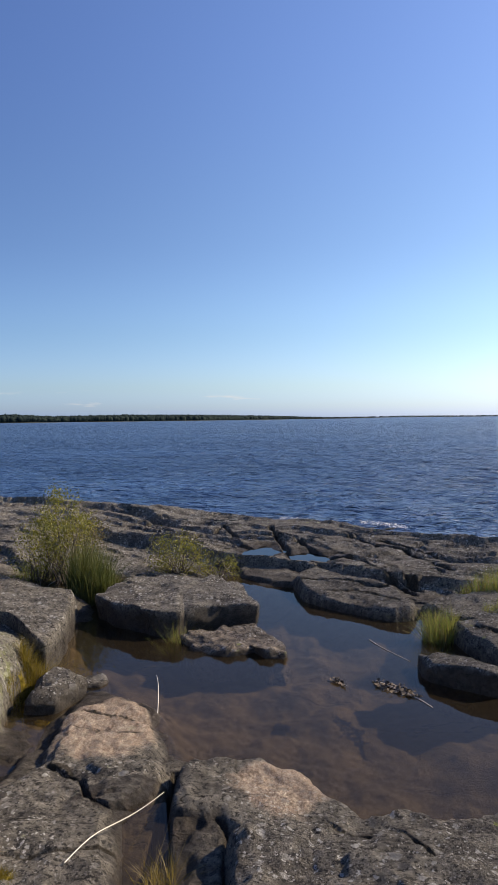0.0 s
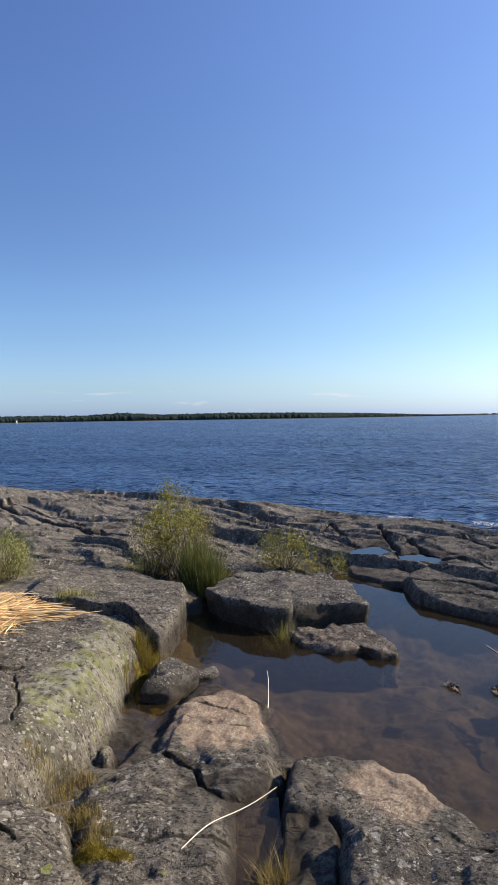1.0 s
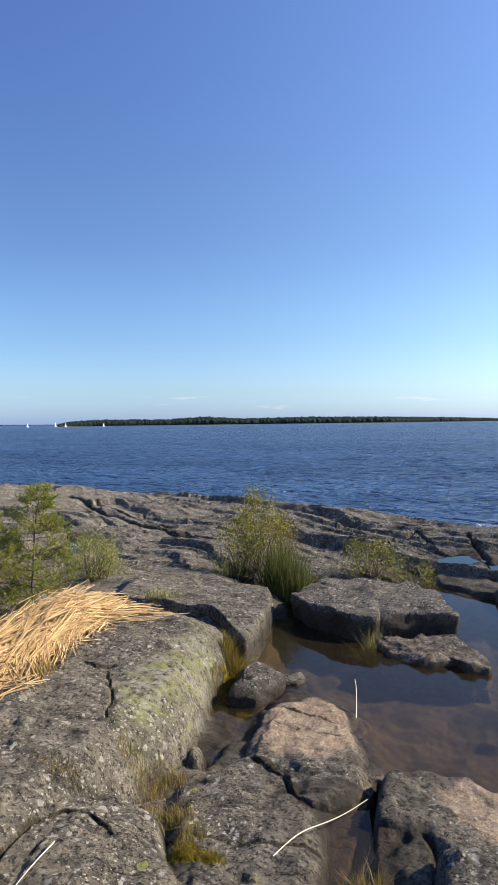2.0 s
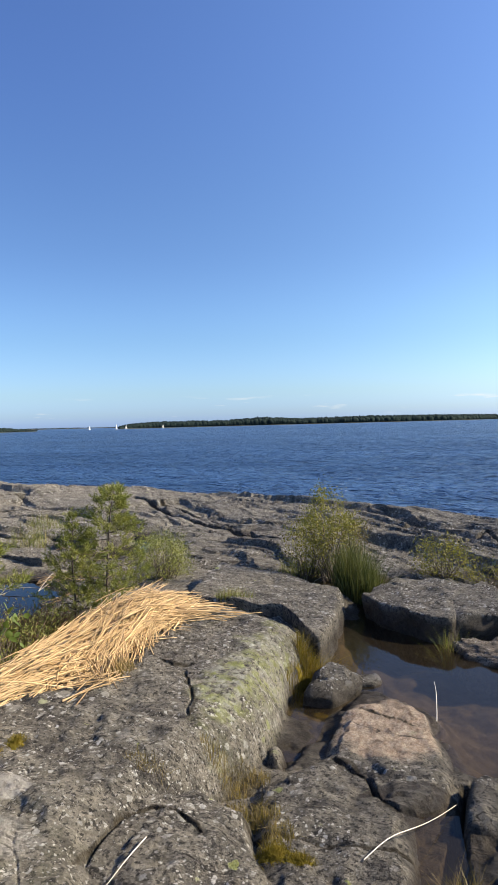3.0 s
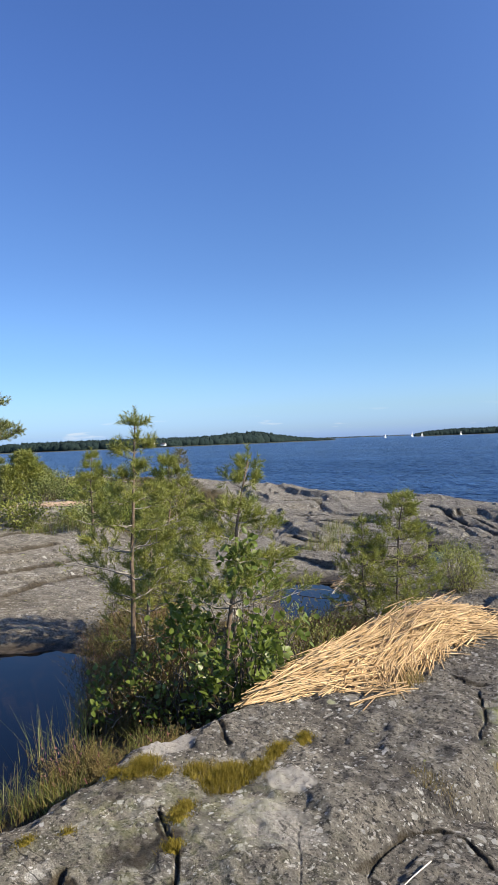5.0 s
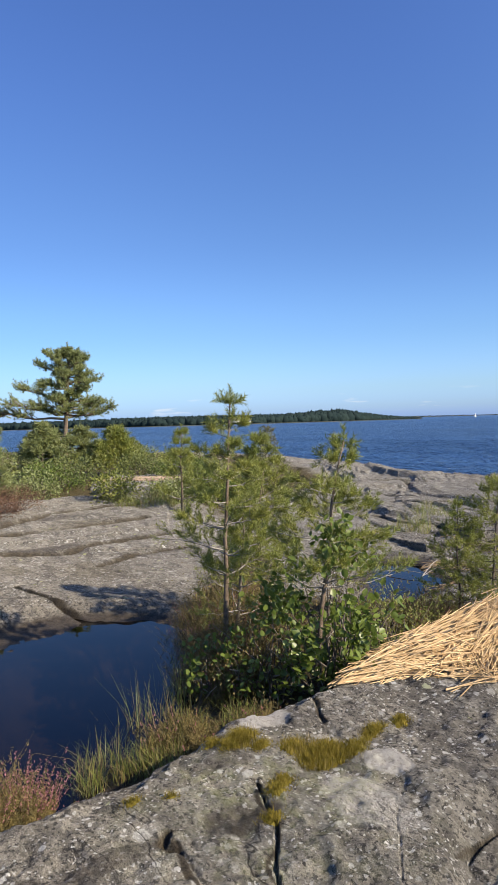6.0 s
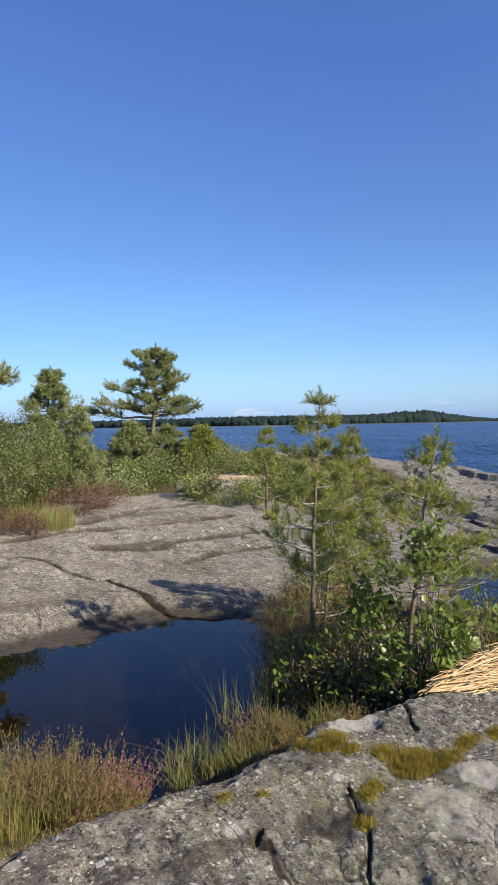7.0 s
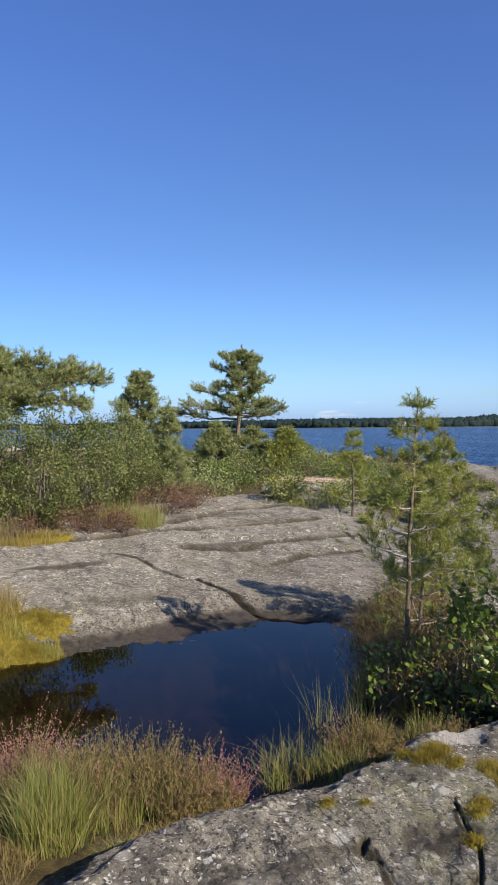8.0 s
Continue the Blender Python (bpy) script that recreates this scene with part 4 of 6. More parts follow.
rock("boulder", [(-1.80, 5.12), (-1.84, 5.36), (-1.76, 5.62), (-1.59, 5.60), (-1.44, 5.46), (-1.47, 5.3), (-1.58, 5.10)],
     -0.8, (0.0, 0.12, -1.06), 0.09, ROCK_BLOCK, "small rounded grey boulder beside the brown pool", 14, 0.04, 0.1)
rock("flat_stone", [(-1.57, 5.70), (-1.51, 5.82), (-1.37, 5.84), (-1.31, 5.73), (-1.35, 5.61), (-1.49, 5.60)],
     -0.75, (0, 0.05, -0.85), 0.03, ROCK_BLOCK, "small flat stone just above the brown water", 21, 0.012, 0.1)
rock("boulder", [(1.33, 6.08), (1.43, 6.08), (1.69, 5.95), (1.80, 5.6), (1.9, 5.45), (1.82, 5.36), (1.52, 5.58), (1.34, 5.73)],
     -0.85, (0.072, -0.021, -0.42), 0.05, ROCK_BLOCK, "flat grey stone rising from the brown pool", 30, 0.025, 0.0)
rock("boulder", [(-3.1, 6.58), (-3.0, 7.2), (-2.3, 7.3), (-1.97, 7.02), (-1.90, 6.5), (-1.87, 5.80), (-1.95, 5.84), (-2.2, 6.22), (-2.45, 6.54), (-2.75, 6.48)],
     -0.85, (-0.05, 0.01, -0.415), 0.035, ROCK_BLOCK, "sloping grey gneiss corner block above the pool", 36, 0.022, 0.04)
rock("boulder", [(-11.3, 8.9), (-11.2, 9.3), (-11.6, 9.7), (-12.2, 9.6), (-12.3, 9.1), (-11.8, 8.8)], -0.7, (0.0, 0.0, -0.02), 0.12, ROCK_BLOCK, "dark weathered block with a hollow below it", 51, 0.05, -0.12)
rock("outcrop", [(-15.9, 8.2), (-15.4, 9.2), (-15.9, 10.6), (-17.2, 11.2), (-18.6, 10.6), (-18.9, 9.2), (-17.6, 8.0), (-16.6, 7.7)], -0.6, (-0.03, 0.01, -0.56), 0.14, ROCK_BLOCK, "flat pale outcrop below the pines with reed litter", 57, 0.05, 0.06)
rock("shoal_stone", [(0.6, 16.6), (0.9, 16.9), (1.3, 16.8), (1.2, 16.5)], -1.3, (0, 0, -0.91), 0.05, ROCK_BLOCK, "wet stone just breaking the lake surface", 61, 0.03, 0.2)
rock("shoal_stone", [(2.3, 15.9), (2.8, 16.2), (3.3, 15.9), (2.8, 15.6)], -1.3, (0, 0, -0.92), 0.05, ROCK_BLOCK, "low wet stone awash near the shore", 62, 0.03, 0.2)
rock("shoal_stone", [(5.2, 14.0), (5.7, 14.3), (6.1, 14.0), (5.6, 13.8)], -1.3, (0, 0, -0.9), 0.05, ROCK_BLOCK, "low wet stone awash near the shore", 63, 0.03, 0.2)

SHORE_SLABS = [[(-11.6, 13.3), (-10.7, 13.2), (-10.4, 14.2), (-11.5, 14.6), (-12.2, 14.1)], [(-9.3, 10.9), (-8.3, 10.7), (-7.2, 10.2), (-6.9, 11.2), (-8.6, 12.0)], [(-16.4, 16.7), (-15.2, 16.4), (-14.6, 17.6), (-16.2, 18.3)],
               [(-8.7, 9.2), (-7.7, 8.9), (-7.1, 8.75), (-6.95, 9.4), (-8.2, 9.9)], [(-13.6, 11.5), (-12.4, 11.1), (-11.8, 10.7), (-11.6, 11.7), (-13.2, 12.4)], [(-5.1, 12.5), (-4.7, 12.0), (-4.1, 11.75), (-3.9, 12.3), (-4.5, 12.8)]]
for k, outline in enumerate(SHORE_SLABS):
    mx, my = np.mean(outline, 0)
    z = ground_at(mx, my)
    rock("shore_rock", outline, z - 0.5, (0.02, -0.035, z + 0.09 + 0.04 * math.sin(k * 2.3) - 0.02 * mx + 0.035 * my), 0.025, ROCK_BLOCK, "angular fractured slab of grey gneiss on the shore", 70 + 3 * k, 0.035, -0.06)


# ---- plants ----
class Soup:
    """Gathers loose triangles and tubes for one mesh."""

    def __init__(self):
        self.v, self.f, self.n = [], [], 0

    def add(self, v, f):
        self.v.append(np.asarray(v, float))
        self.f.append(np.asarray(f, int) + self.n)
        self.n += len(v)

    def tube(self, path, radii, sides=5):
        p = np.asarray(path, float)
        d = np.gradient(p, axis=0)
        d /= np.linalg.norm(d, axis=1, keepdims=True) + 1e-9
        side = np.cross(d, np.where(np.abs(d[:, 2:3]) > 0.9, [[1.0, 0, 0]], [[0, 0, 1.0]]))
        side /= np.linalg.norm(side, axis=1, keepdims=True) + 1e-9
        other = np.cross(d, side)
        a = np.arange(sides) * 2 * np.pi / sides
        r = np.asarray(radii, float)[:, None, None]
        v = p[:, None] + r * (np.cos(a)[None, :, None] * side[:, None] + np.sin(a)[None, :, None] * other[:, None])
        f = []
        for i in range(len(p) - 1):
            for j in range(sides):
                q = (j + 1) % sides
                a0, a1, b0, b1 = i * sides + j, i * sides + q, (i + 1) * sides + j, (i + 1) * sides + q
                f += [(a0, b1, a1), (a0, b0, b1)]
        e = (len(p) - 1) * sides
        f += [(e, e + j + 1, e + j) for j in range(1, sides - 1)]
        self.add(v.reshape(-1, 3), f)

    def spikes(self, base, way, length, width, rng):
        """Needles: one thin triangle each."""
        n = len(base)
        way = way / (np.linalg.norm(way, axis=1, keepdims=True) + 1e-9)
        side = np.cross(way, rng.normal(size=(n, 3)))
        side /= np.linalg.norm(side, axis=1, keepdims=True) + 1e-9
        w, length = np.broadcast_to(width, n)[:, None] / 2, np.broadcast_to(length, n)[:, None]
        v = np.stack([base - side * w, base + side * w, base + way * length], 1).reshape(-1, 3)
        self.add(v, np.arange(3 * n).reshape(-1, 3))

    def blades(self, base, top, width, bend, rng):
        """Grass: tapered strips that curve over towards the tip."""
        n = len(base)
        turn = rng.uniform(0, 2 * np.pi, n)
        side = np.stack([np.cos(turn), np.sin(turn), 0 * turn], -1) * (np.broadcast_to(width, n)[:, None] / 2)
        mid = base + (top - base) * 0.55
        mid[:, :2] -= (top - base)[:, :2] * 0.28 * np.broadcast_to(bend, n)[:, None]
        v = np.stack([base - side, base + side, mid - 0.8 * side, mid + 0.8 * side, top], 1).reshape(-1, 3)
        k = np.arange(n)[:, None] * 5
        self.add(v, np.concatenate([k + [0, 1, 3], k + [0, 3, 2], k + [2, 3, 4]]))

    def leaves(self, base, way, length, width, rng, fold=0.25):
        """Leaves: two halves folded along the midrib."""
        n = len(base)
        way = way / (np.linalg.norm(way, axis=1, keepdims=True) + 1e-9)
        face = rng.normal(size=(n, 3)) + [0, 0, 1.6]
        side = np.cross(way, face)
        side /= np.linalg.norm(side, axis=1, keepdims=True) + 1e-9
        up = np.cross(side, way)
        length = np.broadcast_to(length, n)[:, None]
        w = np.broadcast_to(width, n)[:, None] / 2
        m1, m2 = base + way * length * 0.35, base + way * length * 0.72
        v = np.stack([base, m1 + side * w + up * w * fold, m2 + side * w * 0.8 + up * w * fold, base + way * length,
                      m2 - side * w * 0.8 + up * w * fold, m1 - side * w + up * w * fold], 1).reshape(-1, 3)
        k = np.arange(n)[:, None] * 6
        self.add(v, np.concatenate([k + [0, 1, 2], k + [0, 2, 3], k + [0, 3, 4], k + [0, 4, 5]]))

    def build(self, name, mat, parent, label="", smooth=False, kind=""):
        ob = put(name, np.concatenate(self.v), np.concatenate(self.f), mat, parent, smooth, label)
        return tagged(ob, kind=kind)


def shoots(soup, base, way, length, needles, needle, width, rng):
    """Bottle-brush shoots of needles."""
    n = len(base)
    way = way / (np.linalg.norm(way, axis=1, keepdims=True) + 1e-9)
    t = rng.uniform(0.05, 1, (n, needles))
    at = base[:, None] + way[:, None] * (t * np.broadcast_to(length, n)[:, None])[..., None]
    out = rng.normal(size=(n, needles, 3))
    out -= (out * way[:, None]).sum(-1, keepdims=True) * way[:, None]
    out /= np.linalg.norm(out, axis=-1, keepdims=True) + 1e-9
    d = way[:, None] * 0.75 + out * 0.8
    soup.spikes(at.reshape(-1, 3), d.reshape(-1, 3), needle * rng.uniform(0.7, 1.15, n * needles), width, rng)


def pine(name, x, y, height, spread, label, seed, lean=(0.0, 0.0), crown=0.2, whorls=9, per=5, twigs=6, needles=22, needle=0.05, width=0.006, radius=0.022,
         profile=None, mat=None, limbs=(), rise=(0.15, 0.55), flat=0.0, group="", inner=0.35, twig=(0.12, 0.34)):
    """A pine: tapered trunk, whorls of limbs, each with its twigs and its shoots of needles."""
    rng = np.random.default_rng(seed)
    z = ground_at(x, y) - 0.04
    root = thing(name, x, y, z, label, "pine tree", group)
    wood = Soup()
    h = np.linspace(0, 1, 9)
    sway = np.cumsum(rng.normal(size=(9, 2)) * 0.012 * height, 0) * h[:, None]
    trunk = np.stack([lean[0] * h + sway[:, 0], lean[1] * h + sway[:, 1], h * height], -1)
    wood.tube(trunk, radius * (1.0 - 0.86 * h) + 0.002, 7)
    wood.build("trunk", TWIG_DARK if height < 1.6 else BARK, root, smooth=True)
    bark = BARK if height > 2.5 else (TWIG_DARK if seed in (15, 16) else TWIG_GREY)

    def at_height(t):
        return np.array([np.interp(t, h, trunk[:, k]) for k in range(3)])

    def limb(a, b, r, n_twigs):
        bare, starts, ways = Soup(), [], []
        size = np.linalg.norm(b - a)
        bow = (a + b) / 2 + [0, 0, -0.06 * size]
        t = np.linspace(0, 1, 6)[:, None]
        path = (1 - t) ** 2 * a + 2 * t * (1 - t) * bow + t * t * b
        path[1:-1] += rng.normal(size=(4, 3)) * 0.02 * size
        bare.tube(path, r * (1 - 0.8 * t[:, 0]), 4)
        main = (b - a) / (size + 1e-9)
        for k in range(n_twigs):
            u = rng.uniform(inner, 1.0)
            p = np.array([np.interp(u, t[:, 0], path[:, j]) for j in range(3)])
            d = main + rng.normal(size=3) * [0.7, 0.7, 0.6 * (1 - 0.7 * flat)] + [0, 0, 0.45 * (1 - flat)]
            d /= np.linalg.norm(d)
            q = p + d * size * rng.uniform(*twig) * (1.25 - u * 0.5)
            bare.tube([p, (p + q) / 2 + rng.normal(size=3) * 0.01 * size, q], [r * 0.35, r * 0.28, r * 0.15], 3)
            for _ in range(2):
                starts.append(p + (q - p) * rng.uniform(0.2, 0.9) + rng.normal(size=3) * 0.02 * size)
                ways.append(d + rng.normal(size=3) * 0.5 + [0, 0, 0.3])
            starts.append(q)
            ways.append(d + [0, 0, 0.4])
        starts.append(b)
        ways.append(main + [0, 0, 0.5])
        branch = bare.build("limb", bark, root)
        green = Soup()
        shoots(green, np.array(starts), np.array(ways), needle * rng.uniform(1.2, 2.4, len(starts)), needles, needle, width, rng)
        green.build("needle_spray", mat or NEEDLE, branch, kind="stuff")

    for i in range(whorls):
        t = crown + (0.97 - crown) * (i + rng.uniform(-0.15, 0.15)) / max(1, whorls - 1)
        t = min(max(t, 0.05), 0.97)
        a = at_height(t)
        reach = spread * (profile(t) if profile else (1.05 - (t - crown) / (1 - crown)) ** 0.8)
        spin = rng.uniform(0, 6.28)
        for k in range(per):
            if rng.random() < 0.1:
                continue
            g = spin + 6.283 * k / per + rng.normal() * 0.25
            long = max(0.06, reach * rng.uniform(0.65, 1.08))
            a = at_height(min(0.97, max(0.04, t + rng.normal() * 0.13 * (1 - crown) / whorls)))
            b = a + [math.cos(g) * long, math.sin(g) * long, long * (rng.uniform(*rise) + 1.2 * max(0, t - 0.75))]
            limb(a, b, radius * 0.38 * (1.1 - t * 0.7), twigs if long > 0.15 else max(2, twigs // 2))
    for t, tip, r, n_twigs in limbs:
        limb(at_height(t), np.array(tip, float) - [x, y, z], r, n_twigs)
    top = Soup()
    shoots(top, trunk[-1:], np.array([[0, 0, 1.0]]), needle * 2.5, needles * 3, needle, width, rng)
    top.build("leader", mat or NEEDLE, root, kind="stuff")
    return root


def shrub(name, x, y, height, rx, ry, label, category, seed, stems=9, clumps=40, leaves=900, leaf=(0.05, 0.03), mat=None, bark=None, turn=0.0, loose=0.09, low=0.15, bare_twigs=0, z=None, singles=0):
    """A leafy shrub: stems that fork, and leaves in loose clumps about their ends, with gaps between."""
    rng = np.random.default_rng(seed)
    z = (ground_at(x, y) if z is None else z) - 0.03
    root = thing(name, x, y, z, label, category)
    wood, green = Soup(), Soup()
    c, s = math.cos(radians(turn)), math.sin(radians(turn))
    ends = []
    for k in range(clumps):
        d = rng.normal(size=3)
        d /= np.linalg.norm(d)
        r = rng.uniform(0.45, 1.0) ** 0.5
        u, v, w = d[0] * rx * r, d[1] * ry * r, height * (low + (1 - low) * (0.5 + 0.5 * d[2] * r))
        ends.append((c * u - s * v, s * u + c * v, w * rng.uniform(0.85, 1.05)))
    ends = np.array(ends)
    for k in range(min(len(ends), stems + clumps // 2)):
        e = ends[k]
        b = np.array([e[0] * 0.25 + rng.normal() * 0.03, e[1] * 0.25 + rng.normal() * 0.03, 0])
        m = np.array([e[0] * 0.6, e[1] * 0.6, e[2] * 0.55]) + rng.normal(size=3) * 0.05 * height
        r = 0.006 + 0.005 * rng.random() * height
        one = Soup() if singles else wood
        one.tube([b, (b + m) / 2 + rng.normal(size=3) * 0.02, m, (m + e) / 2 + rng.normal(size=3) * 0.03, e], [r, r * 0.85, r * 0.65, r * 0.45, r * 0.2], 4)
        if singles:
            one.build("stem", bark or TWIG_DARK, root)
    pale = Soup()
    for _ in range(bare_twigs):
        a = ends[rng.integers(len(ends))] * rng.uniform(0.2, 0.6)
        p = [a]
        d = rng.normal(size=3) + [0, 0, 0.5]
        for _k in range(4):
            d = d / np.linalg.norm(d) + rng.normal(size=3) * 0.5
            p.append(p[-1] + d / np.linalg.norm(d) * 0.07 * max(0.6, height))
        pale.tube(p, [0.006, 0.005, 0.004, 0.003, 0.0015], 4)
    if pale.n:
        pale.build("dead_twig", TWIG_GREY, root, "bleached bare twigs", kind="stuff")
    if wood.n:
        wood.build("branchwork", bark or TWIG_DARK, root, kind="stuff")
    at = ends[rng.integers(len(ends), size=leaves)] + rng.normal(size=(leaves, 3)) * loose
    at[:, 2] = np.maximum(at[:, 2], 0.02)
    way = rng.normal(size=(leaves, 3)) + at / (np.linalg.norm(at, axis=1, keepdims=True) + 1e-9) * 0.8
    if singles:
        shapes = []
        for k in range(4):
            c1 = Soup()
            c1.leaves(np.zeros((1, 3)), np.array([[0, 0, 1.0]]), 1.0, leaf[1] / leaf[0], rng, 0.2 + 0.1 * k)
            ob = c1.build("leaf", mat or LEAF, root)
            shapes.append(ob.data)
            bpy.data.objects.remove(ob)
        for k in range(singles):
            ob = new("leaf", shapes[k % 4])
            ob.parent = root
            q = Vector(way[k]).to_track_quat("Z", "Y") @ Euler((0, 0, rng.uniform(0, 6.28))).to_quaternion()
            size = leaf[0] * rng.uniform(0.7, 1.2)
            ob.matrix_local = Matrix.LocRotScale(Vector(at[k]), q, (size, size, size))
        at, way, leaves = at[singles:], way[singles:], leaves - singles
    green.leaves(at, way, leaf[0] * rng.uniform(0.6, 1.2, leaves), leaf[1] * rng.uniform(0.7, 1.15, leaves), rng)
    green.build("foliage", mat or LEAF, root, kind="stuff")
    return root


def scatter(x, y, rx, ry, n, rng, turn=0.0):
    a, r = rng.uniform(0, 6.283, n), np.sqrt(rng.uniform(0, 1, n))
    u, v = rx * r * np.cos(a), ry * r * np.sin(a)
    c, s = math.cos(radians(turn)), math.sin(radians(turn))
    return x + c * u - s * v, y + s * u + c * v


def tuft(name, x, y, rx, ry, height, n, label, seed, mat=None, width=0.006, spread=0.5, turn=0.0, dry=0.0, uneven=0.5, category="grass"):
    """A clump of grass blades that stand on the ground below each of them."""
    rng = np.random.default_rng(seed)
    n, width = int(n * 1.7), width * 0.62
    px, py = scatter(x, y, rx, ry, n, rng, turn)
    pz = ground_height(px, py) - 0.01
    root = thing(name, x, y, ground_at(x, y), label, category)
    base = np.stack([px - x, py - y, pz - root.location.z], -1)
    out = np.hypot(base[:, 0], base[:, 1]) / max(rx, ry)
    h = height * (1 - uneven * rng.random(n)) * (1.05 - 0.35 * np.minimum(out, 1) ** 2)
    g = rng.uniform(0, 6.283, n)
    away = np.abs(rng.normal(size=n)) * spread * 1.25
    top = base + np.stack([np.cos(g) * away * h, np.sin(g) * away * h, h * (1 - 0.25 * np.minimum(away, 1))], -1)
    some = rng.random(n) < dry
    for keep, m, part_name in ((~some, mat or GRASS, "greenery"), (some, GRASS_DRY, "dry_growth")):
        if keep.any():
            soup = Soup()
            soup.blades(base[keep], top[keep], width, rng.uniform(0.3, 1.2, int(keep.sum())), rng)
            soup.build(part_name, m, root, kind="stuff")
    return root


def heather(name, x, y, rx, ry, height, n, label, seed, mat=None, bloom=0.3, turn=0.0, bloom_mat=None):
    """Heather: many upright wiry sprigs set with scale leaves, and bells near the tips."""
    rng = np.random.default_rng(seed)
    px, py = scatter(x, y, rx, ry, n, rng, turn)
    pz = ground_height(px, py) - 0.01
    root = thing(name, x, y, ground_at(x, y), label, "heather")
    base = np.stack([px - x, py - y, pz - root.location.z], -1)
    out = np.hypot(base[:, 0] / max(rx, ry), base[:, 1] / max(rx, ry))
    h = height * rng.uniform(0.4, 1.12, n) * (1.08 - 0.5 * np.minimum(out, 1) ** 2)
    lean = rng.normal(size=(n, 2)) * 0.38 * h[:, None]
    top = base + np.concatenate([lean, h[:, None]], 1)
    green, pink = Soup(), Soup()
    green.blades(base, top, 0.004, 0.6, rng)
    m = 17
    t = rng.uniform(0.25, 1.0, (n, m, 1))
    at = base[:, None] + (top - base)[:, None] * t
    d = rng.normal(size=(n, m, 3)) + [0, 0, 1.4]
    flower = (t[..., 0] > 0.55) & (rng.random(n) < bloom)[:, None]
    green.spikes(at[~flower], d[~flower], 0.021, 0.0055, rng)
    green.build("greenery", mat or HEATHER, root, kind="stuff")
    if flower.any():
        pink.spikes(at[flower], d[flower], 0.013, 0.0075, rng)
        pink.build("bloom", bloom_mat or BLOOM, root, "dull pink heather bloom", kind="stuff")
    return root


def moss(name, x, y, rx, ry, thick, label, seed, turn=0.0, hairs=200, mat=None, hair_mat=None, hair=0.03):
    """A cushion of moss draped over the rock, frayed at its rim, with short stalks."""
    rng = np.random.default_rng(seed)
    root = thing(name, x, y, ground_at(x, y), label, "moss")
    rings, sides = 9, 40
    a = np.arange(sides) * 2 * np.pi / sides
    t = np.linspace(0.0, 1.0, rings)
    edge = 1 + 0.5 * grain(3 * np.cos(a) + seed, 3 * np.sin(a) + 0.37 * seed, 5) + 0.25 * grain(7 * np.cos(a) + seed, 7 * np.sin(a), 6)
    u, v = (t[:, None] * edge * np.cos(a)) * rx, (t[:, None] * edge * np.sin(a)) * ry
    c, s = math.cos(radians(turn)), math.sin(radians(turn))
    px, py = (x + c * u - s * v).ravel(), (y + s * u + c * v).ravel()
    lift = 0.4 * thick * (1 - np.repeat(t, sides) ** 2) - 0.02 * np.repeat(t, sides) ** 4
    pz = ground_height(px, py) + lift + 0.35 * thick * rough(px, py, 18, 2, seed)
    p = np.stack([px - x, py - y, pz - root.location.z], -1)
    i, j = np.meshgrid(np.arange(rings - 1), np.arange(sides), indexing="ij")
    k = (j + 1) % sides
    f = np.stack([i * sides + j, (i + 1) * sides + j, (i + 1) * sides + k, i * sides + k], -1).reshape(-1, 4)
    put("cushion", p, f, mat or MOSS, root)
    hairs = hairs * 5
    if hairs:
        pick = rng.integers(0, (rings - 1) * sides, hairs)
        base = p[pick] + rng.normal(size=(hairs, 3)) * [0.014, 0.014, 0]
        soup = Soup()
        soup.blades(base, base + rng.normal(size=(hairs, 3)) * [0.7 * hair, 0.7 * hair, 0.2 * hair] + [0, 0, hair], 0.0025, 0.5, rng)
        soup.build("fuzz", hair_mat or MOSS, root, kind="stuff")
    return root


# the thicket between the dome and the dark pool
pine("pine_sapling", -5.15, 3.48, 2.38, 0.62, "young Scots pine with sparse yellow-green tufted branches", 11, (0.03, 0.05), 0.36, 8, 5, 9, 26, 0.046, 0.0048, 0.026,
     lambda t: 1.0 - 0.93 * max(0, (t - 0.4) / 0.6) if t > 0.4 else 0.9, rise=(0.1, 0.45))
pine("pine_sapling", -4.05, 3.48, 1.95, 0.62, "young Scots pine leaning over a broad-leaved bush", 12, (0.22, 0.1), 0.46, 7, 5, 9, 26, 0.046, 0.0048, 0.022,
     lambda t: 1.0 - 0.93 * max(0, (t - 0.4) / 0.6), rise=(0.1, 0.45))
pine("pine_sapling", -5.35, 3.75, 1.35, 0.46, "low bushy young pine with grey lower stems", 13, (0.0, 0.1), 0.3, 6, 5, 6, 22, 0.046, 0.005, 0.02)
pine("pine_sapling", -6.0, 4.6, 1.95, 0.55, "slender young pine behind the thicket", 14, (0, 0), 0.25, 11, 6, 8, 24, 0.05, 0.0055, 0.02)
pine("pine_sapling", -4.04, 5.8, 1.5, 0.46, "slim young pine with a thin dark trunk beside the straw heap", 15, (0.06, 0.04), 0.2, 14, 6, 8, 18, 0.034, 0.0046, 0.016, lambda t: 0.9 - 0.7 * max(0, (t - 0.6) / 0.4), rise=(0.0, 0.4), flat=0.3, inner=0.3)
pine("pine_sapling", -4.25, 5.6, 1.25, 0.34, "small thin pine beside the straw heap", 16, (-0.05, 0.0), 0.25, 10, 5, 6, 18, 0.034, 0.0046, 0.012)
shrub("alder_bush", -3.9, 3.55, 1.42, 0.5, 0.5, "glossy green broad-leaved alder bush at the edge of the rock", "bush", 21, 12, 56, 1500, (0.068, 0.042), LEAF, None, 35, 0.06, 0.1, 14, singles=300)
